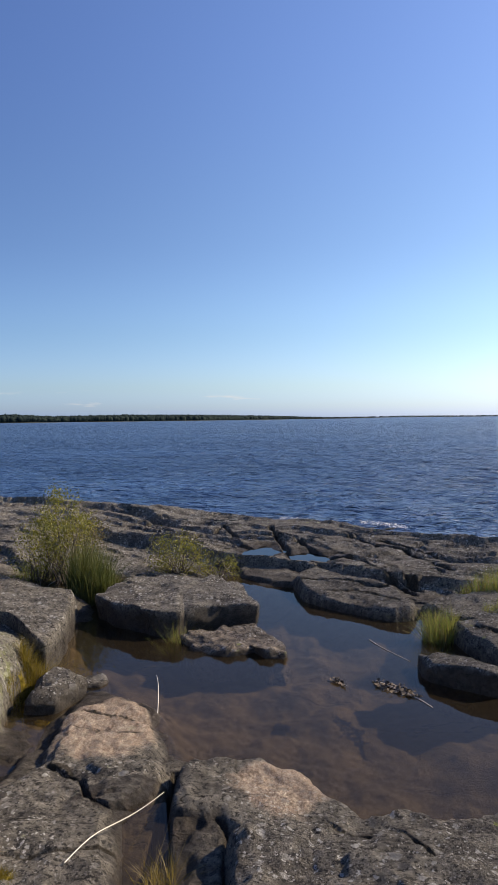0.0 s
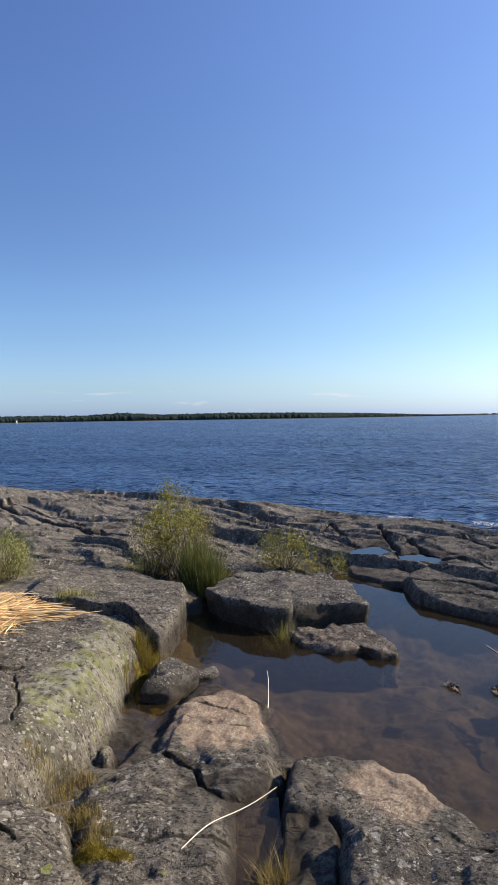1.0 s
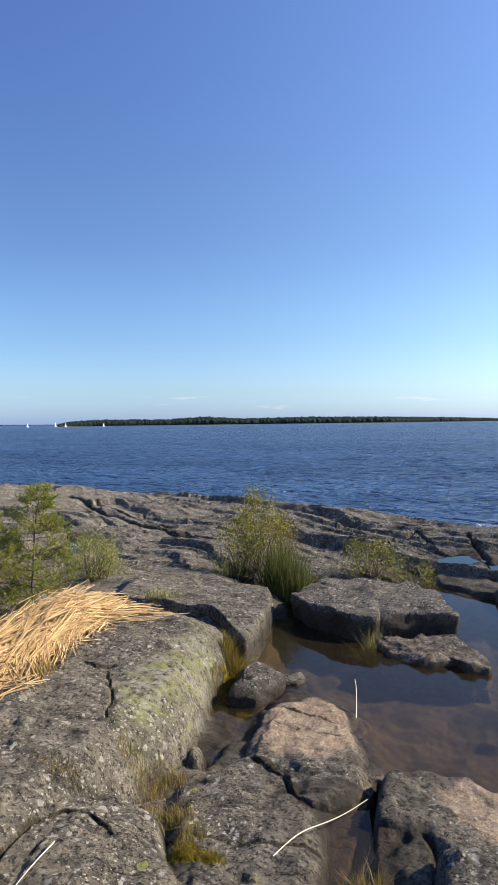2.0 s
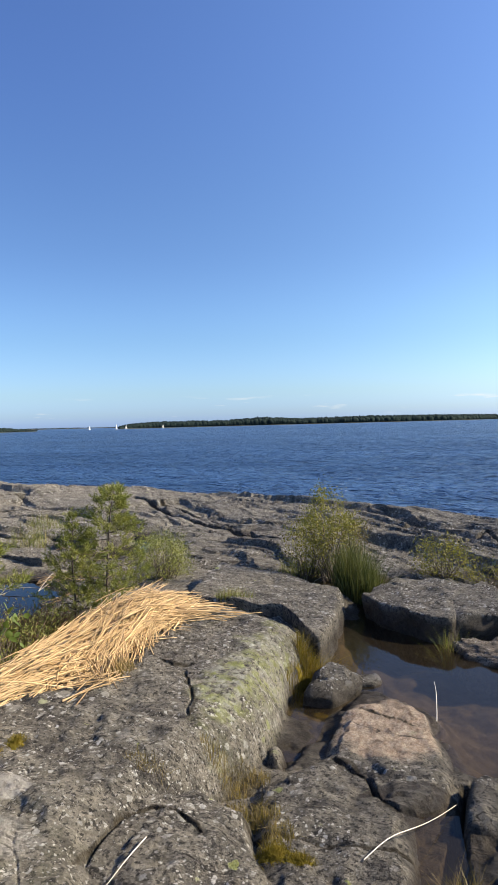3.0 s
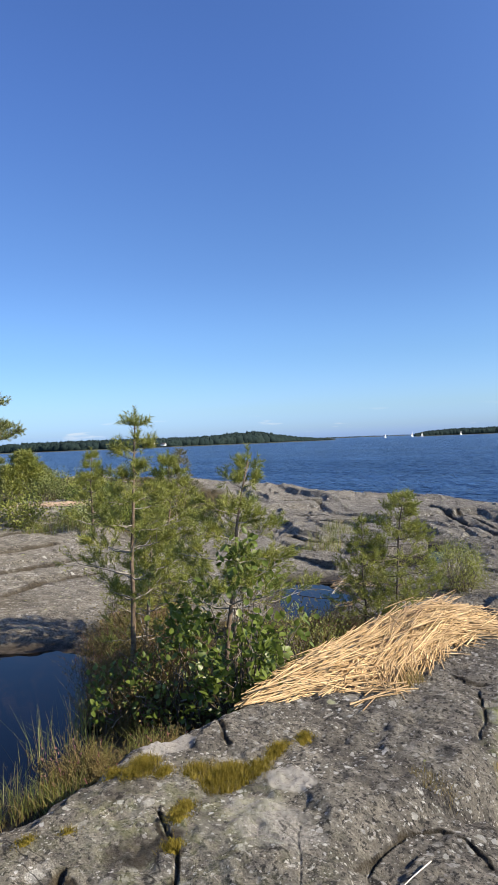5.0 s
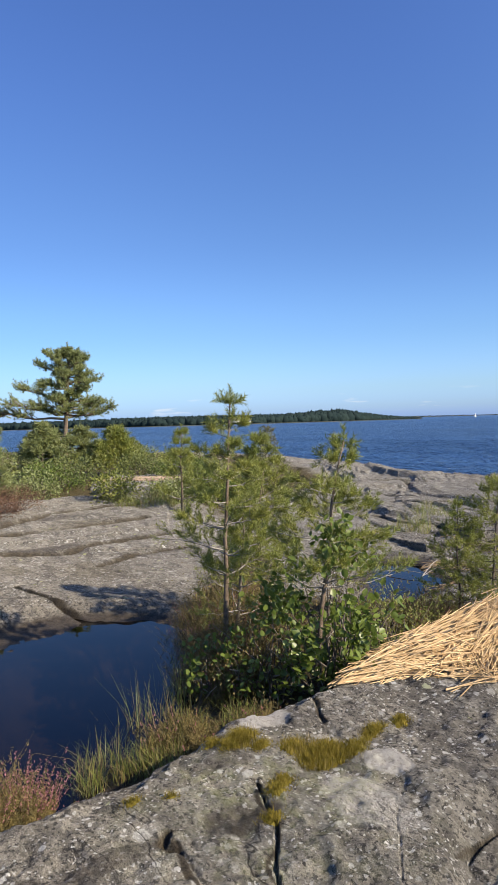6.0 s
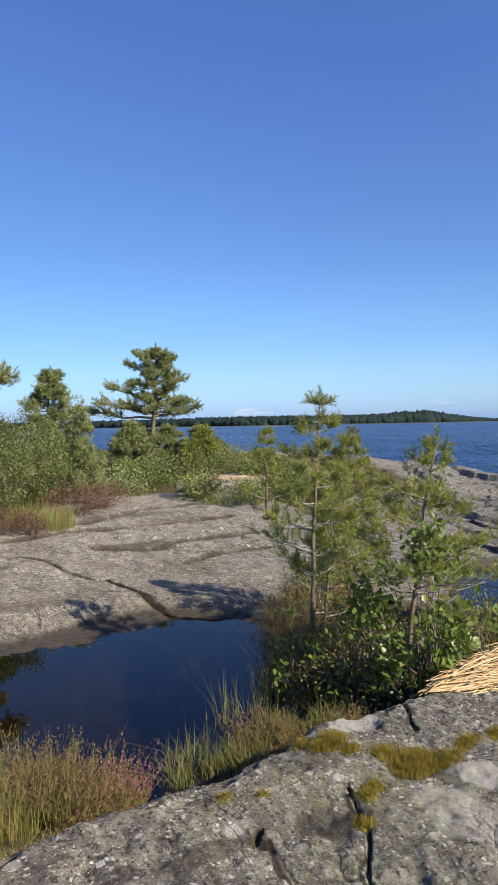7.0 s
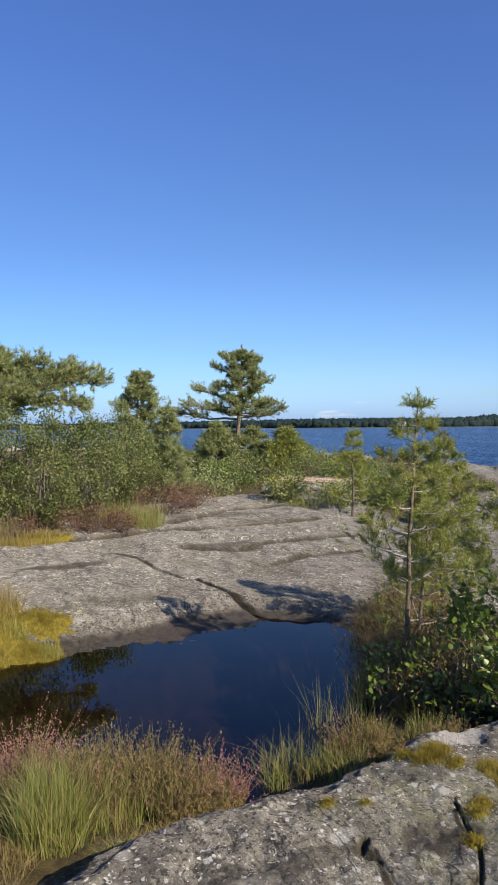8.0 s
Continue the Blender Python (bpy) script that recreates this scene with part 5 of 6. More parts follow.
shrub("alder_bush", -4.22, 3.28, 0.78, 0.34, 0.45, "dense green broad-leaved bush shading the rock edge", "bush", 22, 10, 40, 560, (0.05, 0.032), LEAF, None, 35, 0.08, 0.05, 10, singles=300)
shrub("alder_bush", -4.6, 2.95, 0.55, 0.2, 0.2, "small fresh green broad-leaved sprig over the dark pool", "bush", 27, 6, 18, 230, (0.055, 0.034), LEAF, None, 0, 0.06, 0.2, 4, singles=100)
shrub("juniper_bush", -3.85, 4.25, 0.75, 0.3, 0.35, "bright yellow-green feathery bush behind the straw", "bush", 23, 9, 60, 2200, (0.03, 0.007), NEEDLE, None, 0, 0.07, 0.15)
shrub("bog_bush", -4.4, 3.2, 0.72, 0.42, 0.36, "olive-green twiggy bush at the rim of the dark pool", "bush", 24, 10, 45, 900, (0.03, 0.012), HEATHER, None, 0, 0.09, 0.05, 14)
shrub("bog_bush", -5.7, 4.15, 0.75, 0.6, 0.5, "tangled olive-green bush with bare grey twigs", "bush", 25, 10, 60, 1800, (0.03, 0.011), HEATHER, None, 0, 0.1, 0.05, 18)
shrub("bog_bush", -4.6, 4.6, 0.65, 0.5, 0.6, "low twiggy bush behind the straw heap", "bush", 26, 9, 45, 1100, (0.03, 0.012), HEATHER, None, 0, 0.1, 0.05, 16)
for k, (hx, hy, hr, hh) in enumerate([(-4.95, 3.25, 0.4, 0.36), (-6.1, 4.1, 0.6, 0.4), (-5.75, 4.0, 0.5, 0.45), (-6.4, 4.6, 0.5, 0.35), (-4.5, 5.4, 0.5, 0.35), (-4.6, 3.15, 0.3, 0.34), (-4.75, 3.5, 0.4, 0.45), (-5.25, 3.45, 0.35, 0.5)]):
    heather("heather_clump", hx, hy, hr, hr * 0.8, hh * 1.15, 620, "olive-brown heather clump with faded bells under the young pines", 40 + k, None, 0.15)

# the shrubs behind the block in the brown pool
shrub("bog_myrtle_bush", -2.5, 8.62, 1.2, 0.36, 0.34, "yellowish-green airy bush with pale bare stems", "bush", 31, 9, 46, 3600, (0.034, 0.016), LEAF_YELLOW, None, 0, 0.075, 0.12, 16)
shrub("bog_myrtle_bush", -2.85, 8.75, 0.8, 0.34, 0.32, "lower yellow-green bush with bleached twigs at its foot", "bush", 38, 8, 34, 2000, (0.034, 0.016), LEAF_YELLOW, None, 20, 0.075, 0.05, 16)
shrub("bog_myrtle_bush", -2.3, 8.95, 0.75, 0.3, 0.3, "olive bush half hidden behind rushes", "bush", 39, 7, 26, 1300, (0.03, 0.012), HEATHER, None, 0, 0.08, 0.05, 14)
tuft("rush_clump", -2.08, 8.3, 0.3, 0.22, 0.85, 900, "dense dark green clump of rushes behind the block", 32, RUSH, 0.009, 0.3)
shrub("bog_myrtle_bush", -1.15, 9.3, 0.5, 0.42, 0.3, "low yellow-green bush with bleached bare twigs behind the block", "bush", 33, 9, 40, 2200, (0.03, 0.014), LEAF_YELLOW, None, 0, 0.07, 0.05, 26)
shrub("bog_myrtle_bush", -0.62, 9.4, 0.36, 0.3, 0.25, "low olive-green bush on the rim of the pool", "bush", 34, 8, 24, 900, (0.03, 0.012), LEAF_YELLOW, None, 0, 0.06, 0.05, 6)
shrub("juniper_bush", -4.75, 8.35, 0.66, 0.4, 0.36, "rounded yellow-green needle bush on bare bedrock", "bush", 35, 12, 70, 3600, (0.045, 0.007), NEEDLE, None, 0, 0.07, 0.05, 8)
shrub("juniper_bush", -5.2, 9.0, 0.5, 0.42, 0.3, "low spreading needle bush beside a puddle", "bush", 36, 10, 46, 1800, (0.045, 0.007), NEEDLE, None, 0, 0.07, 0.05, 6)
shrub("heather_bush", -5.05, 7.7, 0.32, 0.3, 0.25, "low brown-green bush among the ledges", "bush", 37, 8, 26, 700, (0.03, 0.01), HEATHER, None, 0, 0.06, 0.05, 8)

# small growth in the joints of the rock
TUFTS = [(-0.86, 6.77, 0.08, 0.05, 0.56, 130), (-0.76, 6.79, 0.05, 0.04, 0.5, 60), (-0.1, 7.2, 0.04, 0.03, 0.18, 40), (1.70, 6.78, 0.15, 0.14, 0.5, 330), (1.85, 6.95, 0.12, 0.1, 0.4, 160), (2.62, 8.05, 0.35, 0.2, 0.35, 300),
         (2.5, 7.2, 0.25, 0.12, 0.16, 120), (-3.4, 8.6, 0.25, 0.1, 0.2, 90), (-2.9, 6.6, 0.3, 0.08, 0.2, 320), (-3.0, 8.9, 0.3, 0.12, 0.25, 150), (-3.9, 13.0, 0.4, 0.2, 0.3, 140), (-8.3, 9.9, 0.3, 0.5, 0.5, 160), (-9.2, 11.6, 0.4, 0.4, 0.4, 140)]
for k, (gx, gy, ra, rb, hh, n) in enumerate(TUFTS):
    tuft("grass_tuft", gx, gy, ra, rb, hh, n, "yellow-green grass tuft growing from a joint in the rock", 60 + k, None, 0.007, 0.45, 0, 0.25)
for k, (gx, gy, ra, rb, hh, n) in enumerate([(-1.8, 3.52, 0.14, 0.1, 0.10, 220), (-1.70, 3.72, 0.1, 0.12, 0.10, 160), (-1.58, 3.24, 0.13, 0.1, 0.09, 240), (-1.44, 3.14, 0.12, 0.08, 0.10, 200), (-1.3, 3.0, 0.09, 0.09, 0.09, 160),
                                              (-2.86, 4.2, 0.05, 0.14, 0.14, 140), (-0.47, 2.95, 0.07, 0.1, 0.2, 110), (-2.02, 3.05, 0.12, 0.06, 0.08, 80)]):
    tuft("dry_grass_tuft", gx, gy, ra, rb, hh, n, "straw-brown fine grass in the gully between slabs", 80 + k, MOSS, 0.004, 0.6, 0, 0.7)
tuft("moss_fringe", -1.90, 5.72, 0.15, 0.1, 0.34, 1000, "shaggy olive and yellow-green moss grass hanging between dome and boulder", 691, MOSS, 0.006, 0.5, 0, 0.25, 0.7)
tuft("moss_fringe", -1.90, 5.35, 0.11, 0.2, 0.12, 420, "yellow-green moss and fine grass beside a small boulder", 690, MOSS, 0.004, 0.6, 0, 0.2)
for k, (mx, my, ra, rb, th, n) in enumerate([(-1.90, 5.5, 0.10, 0.11, 0.06, 260), (-1.84, 5.14, 0.07, 0.1, 0.05, 160), (-1.66, 5.06, 0.07, 0.06, 0.05, 80), (-1.27, 2.86, 0.1, 0.07, 0.03, 140), (-1.15, 2.84, 0.09, 0.05, 0.03, 100),
                                             (-2.76, 2.36, 0.12, 0.16, 0.025, 420), (-2.90, 2.30, 0.08, 0.12, 0.02, 160), (-2.70, 2.52, 0.07, 0.12, 0.02, 160), (-2.78, 2.75, 0.05, 0.16, 0.02, 160), (-2.78, 2.98, 0.05, 0.1, 0.02, 80), (-3.10, 2.10, 0.07, 0.14, 0.02, 260), (-3.0, 2.16, 0.05, 0.07, 0.02, 80),
                                             (-3.2, 2.0, 0.04, 0.08, 0.015, 60), (-2.68, 2.03, 0.06, 0.07, 0.025, 90), (-2.60, 1.93, 0.05, 0.06, 0.02, 60), (-2.47, 1.80, 0.04, 0.06, 0.02, 60), (-2.94, 1.40, 0.04, 0.06, 0.012, 30), (-2.88, 1.56, 0.03, 0.05, 0.012, 20)]):
    moss("moss_cushion", mx, my, ra, rb, th, "yellow-green moss cushion with fine stalks on the rock", 100 + k, 20, int(n * 1.6), hair=0.036 if n > 200 else 0.018)

for k, (gx, gy, ra, rb, hh, n, gm) in enumerate([(-2.76, 2.36, 0.11, 0.16, 0.075, 620, MOSS), (-2.88, 2.34, 0.09, 0.12, 0.06, 300, GRASS_DRY), (-2.70, 2.54, 0.06, 0.12, 0.045, 220, MOSS), (-3.09, 2.12, 0.07, 0.13, 0.05, 300, GRASS_DRY), (-2.78, 2.78, 0.04, 0.14, 0.03, 160, MOSS), (-2.68, 2.04, 0.05, 0.06, 0.03, 120, MOSS)]):
    tuft("mossy_turf", gx, gy, ra, rb, hh, n, "low orange-brown and yellow-green turf in a hollow of the rock", 700 + k, gm, 0.0042, 0.6, 20, 0.35, 0.7)

# the bank of the dark pool
for k, (hx, hy, ra, rb, hh, n, bl) in enumerate([(-4.0, 0.55, 0.26, 0.25, 0.46, 620, 0.06), (-3.95, 0.95, 0.24, 0.22, 0.50, 640, 0.06), (-3.86, 1.24, 0.16, 0.14, 0.42, 420, 0.75), (-3.66, 1.05, 0.14, 0.2, 0.34, 340, 0.1), (-4.35, 0.8, 0.25, 0.3, 0.46, 460, 0.06),
                                                 (-4.3, 0.25, 0.26, 0.2, 0.34, 420, 0.1), (-4.1, -0.4, 0.3, 0.3, 0.4, 400, 0.3), (-3.75, 2.35, 0.12, 0.16, 0.24, 240, 0.1), (-3.72, 2.75, 0.12, 0.18, 0.26, 240, 0.2), (-4.1, 2.3, 0.16, 0.2, 0.3, 260, 0.1)]):
    heather("heather_clump", hx, hy, ra, rb, hh * 0.85, n, "brown-green heather clump with faded pink bells by the pool", 140 + k, None, bl)
heather("heather_clump", -4.62, 0.32, 0.24, 0.2, 0.46, 640, "pink flowering heather clump at the rim of the pool", 155, None, 0.95)
tuft("dry_grass_tuft", -3.55, 0.1, 0.14, 0.16, 0.16, 380, "dry fox-brown grass at the foot of the rock", 165, GRASS_DRY, 0.004, 0.7, 0, 0.8)
tuft("tall_grass_clump", -3.66, 0.33, 0.15, 0.17, 0.48, 720, "tall fresh green grass clump against the rock", 160, None, 0.005, 0.4, 0, 0.25)
tuft("grass_tuft", -3.36, 0.6, 0.1, 0.06, 0.14, 200, "short yellow-green grass along the rock edge", 161, None, 0.006, 0.9, 60, 0.2)
tuft("dry_grass_tuft", -3.2, -0.02, 0.12, 0.2, 0.2, 420, "dry fox-brown grass at the foot of the rock", 162, GRASS_DRY, 0.004, 0.6, 0, 0.8)
tuft("dry_grass_tuft", -3.45, 0.85, 0.06, 0.3, 0.12, 420, "dry straw-brown litter grass along the rock edge", 163, GRASS_DRY, 0.004, 0.9, -5, 0.6)
tuft("dry_grass_tuft", -3.5, 1.3, 0.06, 0.3, 0.10, 300, "dry straw-brown litter grass along the rock edge", 164, GRASS_DRY, 0.004, 0.9, -5, 0.5)
for k, (gx, gy, ra, rb, hh, n) in enumerate([(-3.8, 0.8, 0.2, 0.25, 0.46, 260), (-3.7, 0.55, 0.14, 0.16, 0.42, 240), (-4.1, 1.25, 0.14, 0.14, 0.34, 160), (-4.2, 1.75, 0.14, 0.12, 0.34, 240), (-4.05, 2.0, 0.14, 0.14, 0.3, 260), (-3.85, 2.1, 0.12, 0.14, 0.26, 240), (-4.15, 2.45, 0.14, 0.16, 0.38, 260),
                                              (-3.95, 2.75, 0.12, 0.15, 0.32, 200), (-4.4, 1.9, 0.14, 0.2, 0.4, 200), (-4.6, 0.75, 0.2, 0.3, 0.5, 110)]):
    tuft("grass_tuft", gx, gy, ra, rb, hh * 0.85, int(n * 0.6), "green and straw-coloured grass at the pool's edge", 170 + k, None, 0.0045, 0.55, 0, 0.4, 0.65)
for k, (gx, gy, ra, rb, hh, n) in enumerate([(-5.1, 1.2, 0.15, 0.15, 0.75, 16), (-5.2, 1.6, 0.2, 0.2, 0.6, 16), (-5.4, 0.7, 0.25, 0.25, 0.6, 26), (-4.85, 2.45, 0.2, 0.2, 0.72, 26), (-4.8, 2.75, 0.15, 0.15, 0.66, 20), (-5.0, 2.1, 0.2, 0.15, 0.6, 14), (-4.7, 1.0, 0.2, 0.3, 0.6, 22)]):
    tuft("sedge_stems", gx, gy, ra, rb, hh, n * 2, "sparse tall thin sedge stems standing in the dark pool", 180 + k, None, 0.006, 0.28, 0, 0.3, 0.5)
for k, (hx, hy, ra, rb, th) in enumerate([(-7.55, 0.35, 0.5, 0.42, 0.16), (-7.3, 0.72, 0.3, 0.26, 0.10), (-7.85, 0.85, 0.34, 0.28, 0.12), (-8.2, 0.3, 0.45, 0.4, 0.24), (-7.3, 0.15, 0.3, 0.3, 0.12)]):
    moss("moss_hummock", hx, hy, ra, rb, th, "yellow-green peat moss hummock on the far rim of the pool", 190 + k, 10 + 30 * k, 420, hair=0.06)
for k, (gx, gy, ra, rb, hh, n, gm) in enumerate([(-7.6, 0.45, 0.3, 0.25, 0.22, 260, None), (-7.25, 0.85, 0.16, 0.12, 0.2, 120, None), (-7.9, 0.2, 0.3, 0.3, 0.28, 260, MOSS), (-7.2, 0.3, 0.2, 0.2, 0.2, 140, MOSS)]):
    tuft("moss_fringe", gx, gy, ra, rb, hh, n, "shaggy yellow-green sedge growing out of peat moss", 880 + k, gm, 0.009, 0.5, 0, 0.3, 0.7)
tuft("dry_grass_tuft", -8.3, 0.35, 0.4, 0.35, 0.42, 420, "dry orange-brown grass on the moss hummock", 891, GRASS_DRY, 0.008, 0.4, 0, 0.6)
tuft("dry_grass_tuft", -12.2, 1.0, 0.5, 0.8, 0.25, 420, "yellow-brown dry grass on the flat rock", 194, GRASS_DRY, 0.012, 0.5, 0, 0.5)
moss("moss_cushion", -12.2, 1.3, 0.45, 0.8, 0.05, "yellow-brown moss mat on the flat rock", 192, 0, 600, hair=0.08)

# the trees and bushes on the western shore
def bough(side, up, toward=0.0):
    """A tip by its reach across and toward the standpoint, and its height, about the tall pine's foot."""
    return (-23.3 + 0.386 * side + 0.92 * toward, 9.75 + 0.92 * side - 0.386 * toward, up)


pine("pine_tree", -23.3, 9.75, 4.5, 1.0, "weathered pine with open uneven tiers of blue-green branches", 201, (0.05, 0.15), 0.50, 11, 7, 14, 30, 0.09, 0.010, 0.11,
     lambda t: float(np.interp(t, [0.5, 0.6, 0.7, 0.78, 0.86, 0.93, 0.97], [1.15, 0.8, 1.1, 0.85, 0.75, 0.36, 0.15])) * (0.85 + 0.2 * math.sin(t * 37)), NEEDLE_DARK, rise=(-0.05, 0.45), flat=0.45, inner=0.35,
     limbs=[(0.46, bough(-2.4, 2.15), 0.045, 60), (0.5, bough(-1.7, 2.35, 0.4), 0.04, 46), (0.6, bough(-1.4, 3.0, -0.2), 0.035, 40), (0.47, bough(1.6, 2.2, 0.1), 0.04, 46), (0.53, bough(1.3, 2.35, -0.3), 0.035, 40),
            (0.72, bough(0.9, 3.4), 0.03, 26), (0.8, bough(-0.8, 3.75), 0.03, 26), (0.86, bough(0.75, 3.95), 0.025, 24), (0.84, bough(-0.45, 4.05), 0.02, 18)]
     + [(0.12 + 0.014 * k, bough((1.45 - 0.03 * k) * math.cos(2.4 * k) - 0.1, 0.35 + 0.065 * k, 1.1 * math.sin(2.4 * k)), 0.03, 60) for k in range(17)], twig=(0.10, 0.26))
pine("pine_tree", -21.7, 5.6, 3.35, 0.85, "dense dark green pine above the birch bushes", 202, (0, 0.1), 0.3, 12, 5, 16, 24, 0.10, 0.012, 0.09,
     lambda t: float(np.interp(t, [0.3, 0.6, 0.75, 0.88, 0.97], [1.0, 0.95, 0.85, 0.55, 0.2])) * (0.85 + 0.2 * math.sin(t * 29)), NEEDLE_DARK, rise=(-0.05, 0.5), flat=0.3)
pine("pine_tree", -13.5, -0.9, 4.0, 1.2, "large pine whose long bough reaches out over the bushes", 203, (0.1, 0.2), 0.55, 5, 4, 12, 30, 0.085, 0.012, 0.11, None, NEEDLE_DARK,
     limbs=[(0.66, (-13.05, 2.65, 2.42), 0.045, 150), (0.62, (-13.1, 2.3, 2.0), 0.04, 120), (0.7, (-13.2, 2.3, 2.6), 0.04, 130), (0.70, (-13.2, 1.6, 2.75), 0.04, 130), (0.6, (-13.0, 1.3, 2.2), 0.03, 100), (0.7, (-13.4, 1.0, 2.85), 0.04, 110), (0.64, (-13.1, 0.7, 2.6), 0.04, 110)], flat=0.5, inner=0.3, twig=(0.04, 0.10))
pine("pine_sapling", -12.98, 8.0, 1.75, 0.5, "small round-topped pine on the far rock", 204, (0, 0), 0.2, 7, 5, 7, 14, 0.08, 0.012, 0.03)
pine("pine_sapling", -15.3, 4.6, 2.05, 0.7, "dense dark green young pine beside the birch bushes", 208, (0, 0), 0.1, 9, 6, 9, 20, 0.08, 0.010, 0.035, None, NEEDLE_DARK)
pine("larch_sapling", -14.3, 11.3, 1.85, 0.6, "thin grey half-bare sapling behind the young pines", 205, (0, 0), 0.2, 11, 6, 6, 10, 0.045, 0.01, 0.03, None, NEEDLE_GREY)
pine("pine_sapling", -22.4, 8.6, 1.7, 0.9, "low bushy pine at the foot of the tall one", 206, (0, 0), 0.08, 7, 7, 14, 14, 0.12, 0.02, 0.04, None, NEEDLE_DARK)
pine("pine_sapling", -21.3, 10.7, 1.5, 1.0, "spreading low pine at the foot of the tall one", 207, (0, 0), 0.08, 7, 7, 14, 14, 0.12, 0.02, 0.04, None, NEEDLE)
BIRCHES = [(-12.9, 0.5, 2.95, 0.75, 0.75, 5600), (-12.9, 1.6, 2.0, 0.55, 0.55, 3400), (-13.4, 2.5, 2.05, 0.55, 0.6, 3900), (-14.6, 3.3, 2.05, 0.7, 0.75, 4200), (-15.6, 4.1, 1.5, 0.8, 0.7, 3200), (-14.6, 1.2, 2.6, 1.0, 1.2, 5200), (-13.6, -1.0, 2.8, 1.0, 1.0, 3600)]
for k, (bx, by, hh, ra, rb, n) in enumerate(BIRCHES):
    shrub("birch_bush", bx, by, hh, ra, rb, "dense grey-green birch bush along the rock's edge", "bush", 210 + k, 14, 62, int(n * 2.5), (0.046, 0.031), LEAF_BIRCH, None, 0, 0.10, 0.02, 8)
LOW = [(-17.2, 6.2, 0.7, 1.0, 0.7), (-18.6, 7.2, 0.8, 1.1, 0.8), (-19.8, 8.4, 0.9, 1.2, 0.9), (-14.7, 7.3, 0.6, 0.55, 0.5), (-14.3, 8.5, 0.5, 0.5, 0.4), (-13.9, 9.6, 0.6, 0.6, 0.5), (-19.6, 10.6, 0.8, 1.2, 0.8), (-22, 12.4, 0.9, 1.5, 1.0), (-19, 12.6, 0.6, 1.0, 0.8),
       (-17.5, 10.8, 0.6, 0.9, 0.8), (-24.5, 7.2, 1.3, 1.5, 1.2), (-20.5, 5.8, 1.2, 1.3, 1.1), (-18.2, 4.6, 1.3, 1.1, 1.0), (-25.5, 11.5, 1.1, 1.6, 1.2)]
for k, (bx, by, hh, ra, rb) in enumerate(LOW):
    shrub("low_bush", bx, by, hh, ra, rb, "low green bush among rocks below the pines", "bush", 230 + k, 8, 60, 2000, (0.07, 0.038), (NEEDLE_DARK, LEAF, LEAF_BIRCH, NEEDLE)[k % 4], None, 0, 0.14, 0.02)
for k, (hx, hy, ra, rb, hh, n) in enumerate([(-12.6, 2.35, 0.42, 0.5, 0.5, 2600), (-12.75, 1.65, 0.38, 0.42, 0.42, 2200), (-12.5, 2.85, 0.3, 0.3, 0.36, 1300), (-13.9, 4.1, 0.6, 0.7, 0.62, 3600), (-14.6, 4.9, 0.6, 0.6, 0.55, 3000), (-12.5, 1.0, 0.35, 0.4, 0.35, 1500)]):
    shrub("heather_bush", hx, hy, hh, ra, rb, "rust-brown faded heather bush before the birches", "heather", 250 + k, 10, 46, n, (0.04, 0.014), BROWN_HEATHER, None, 0, 0.07, 0.05, 4)
for k, (gx, gy, ra, rb, hh, n) in enumerate([(-12.85, 3.35, 0.35, 0.4, 0.62, 380), (-13.1, 2.9, 0.4, 0.4, 0.7, 320), (-12.6, 0.5, 0.4, 0.7, 0.5, 300), (-13.8, 7.6, 0.4, 0.8, 0.5, 220)]):
    tuft("grass_tuft", gx, gy, ra, rb, hh, n, "tall yellow-green grass before the birch bushes", 260 + k, None, 0.010, 0.5, 0, 0.4)


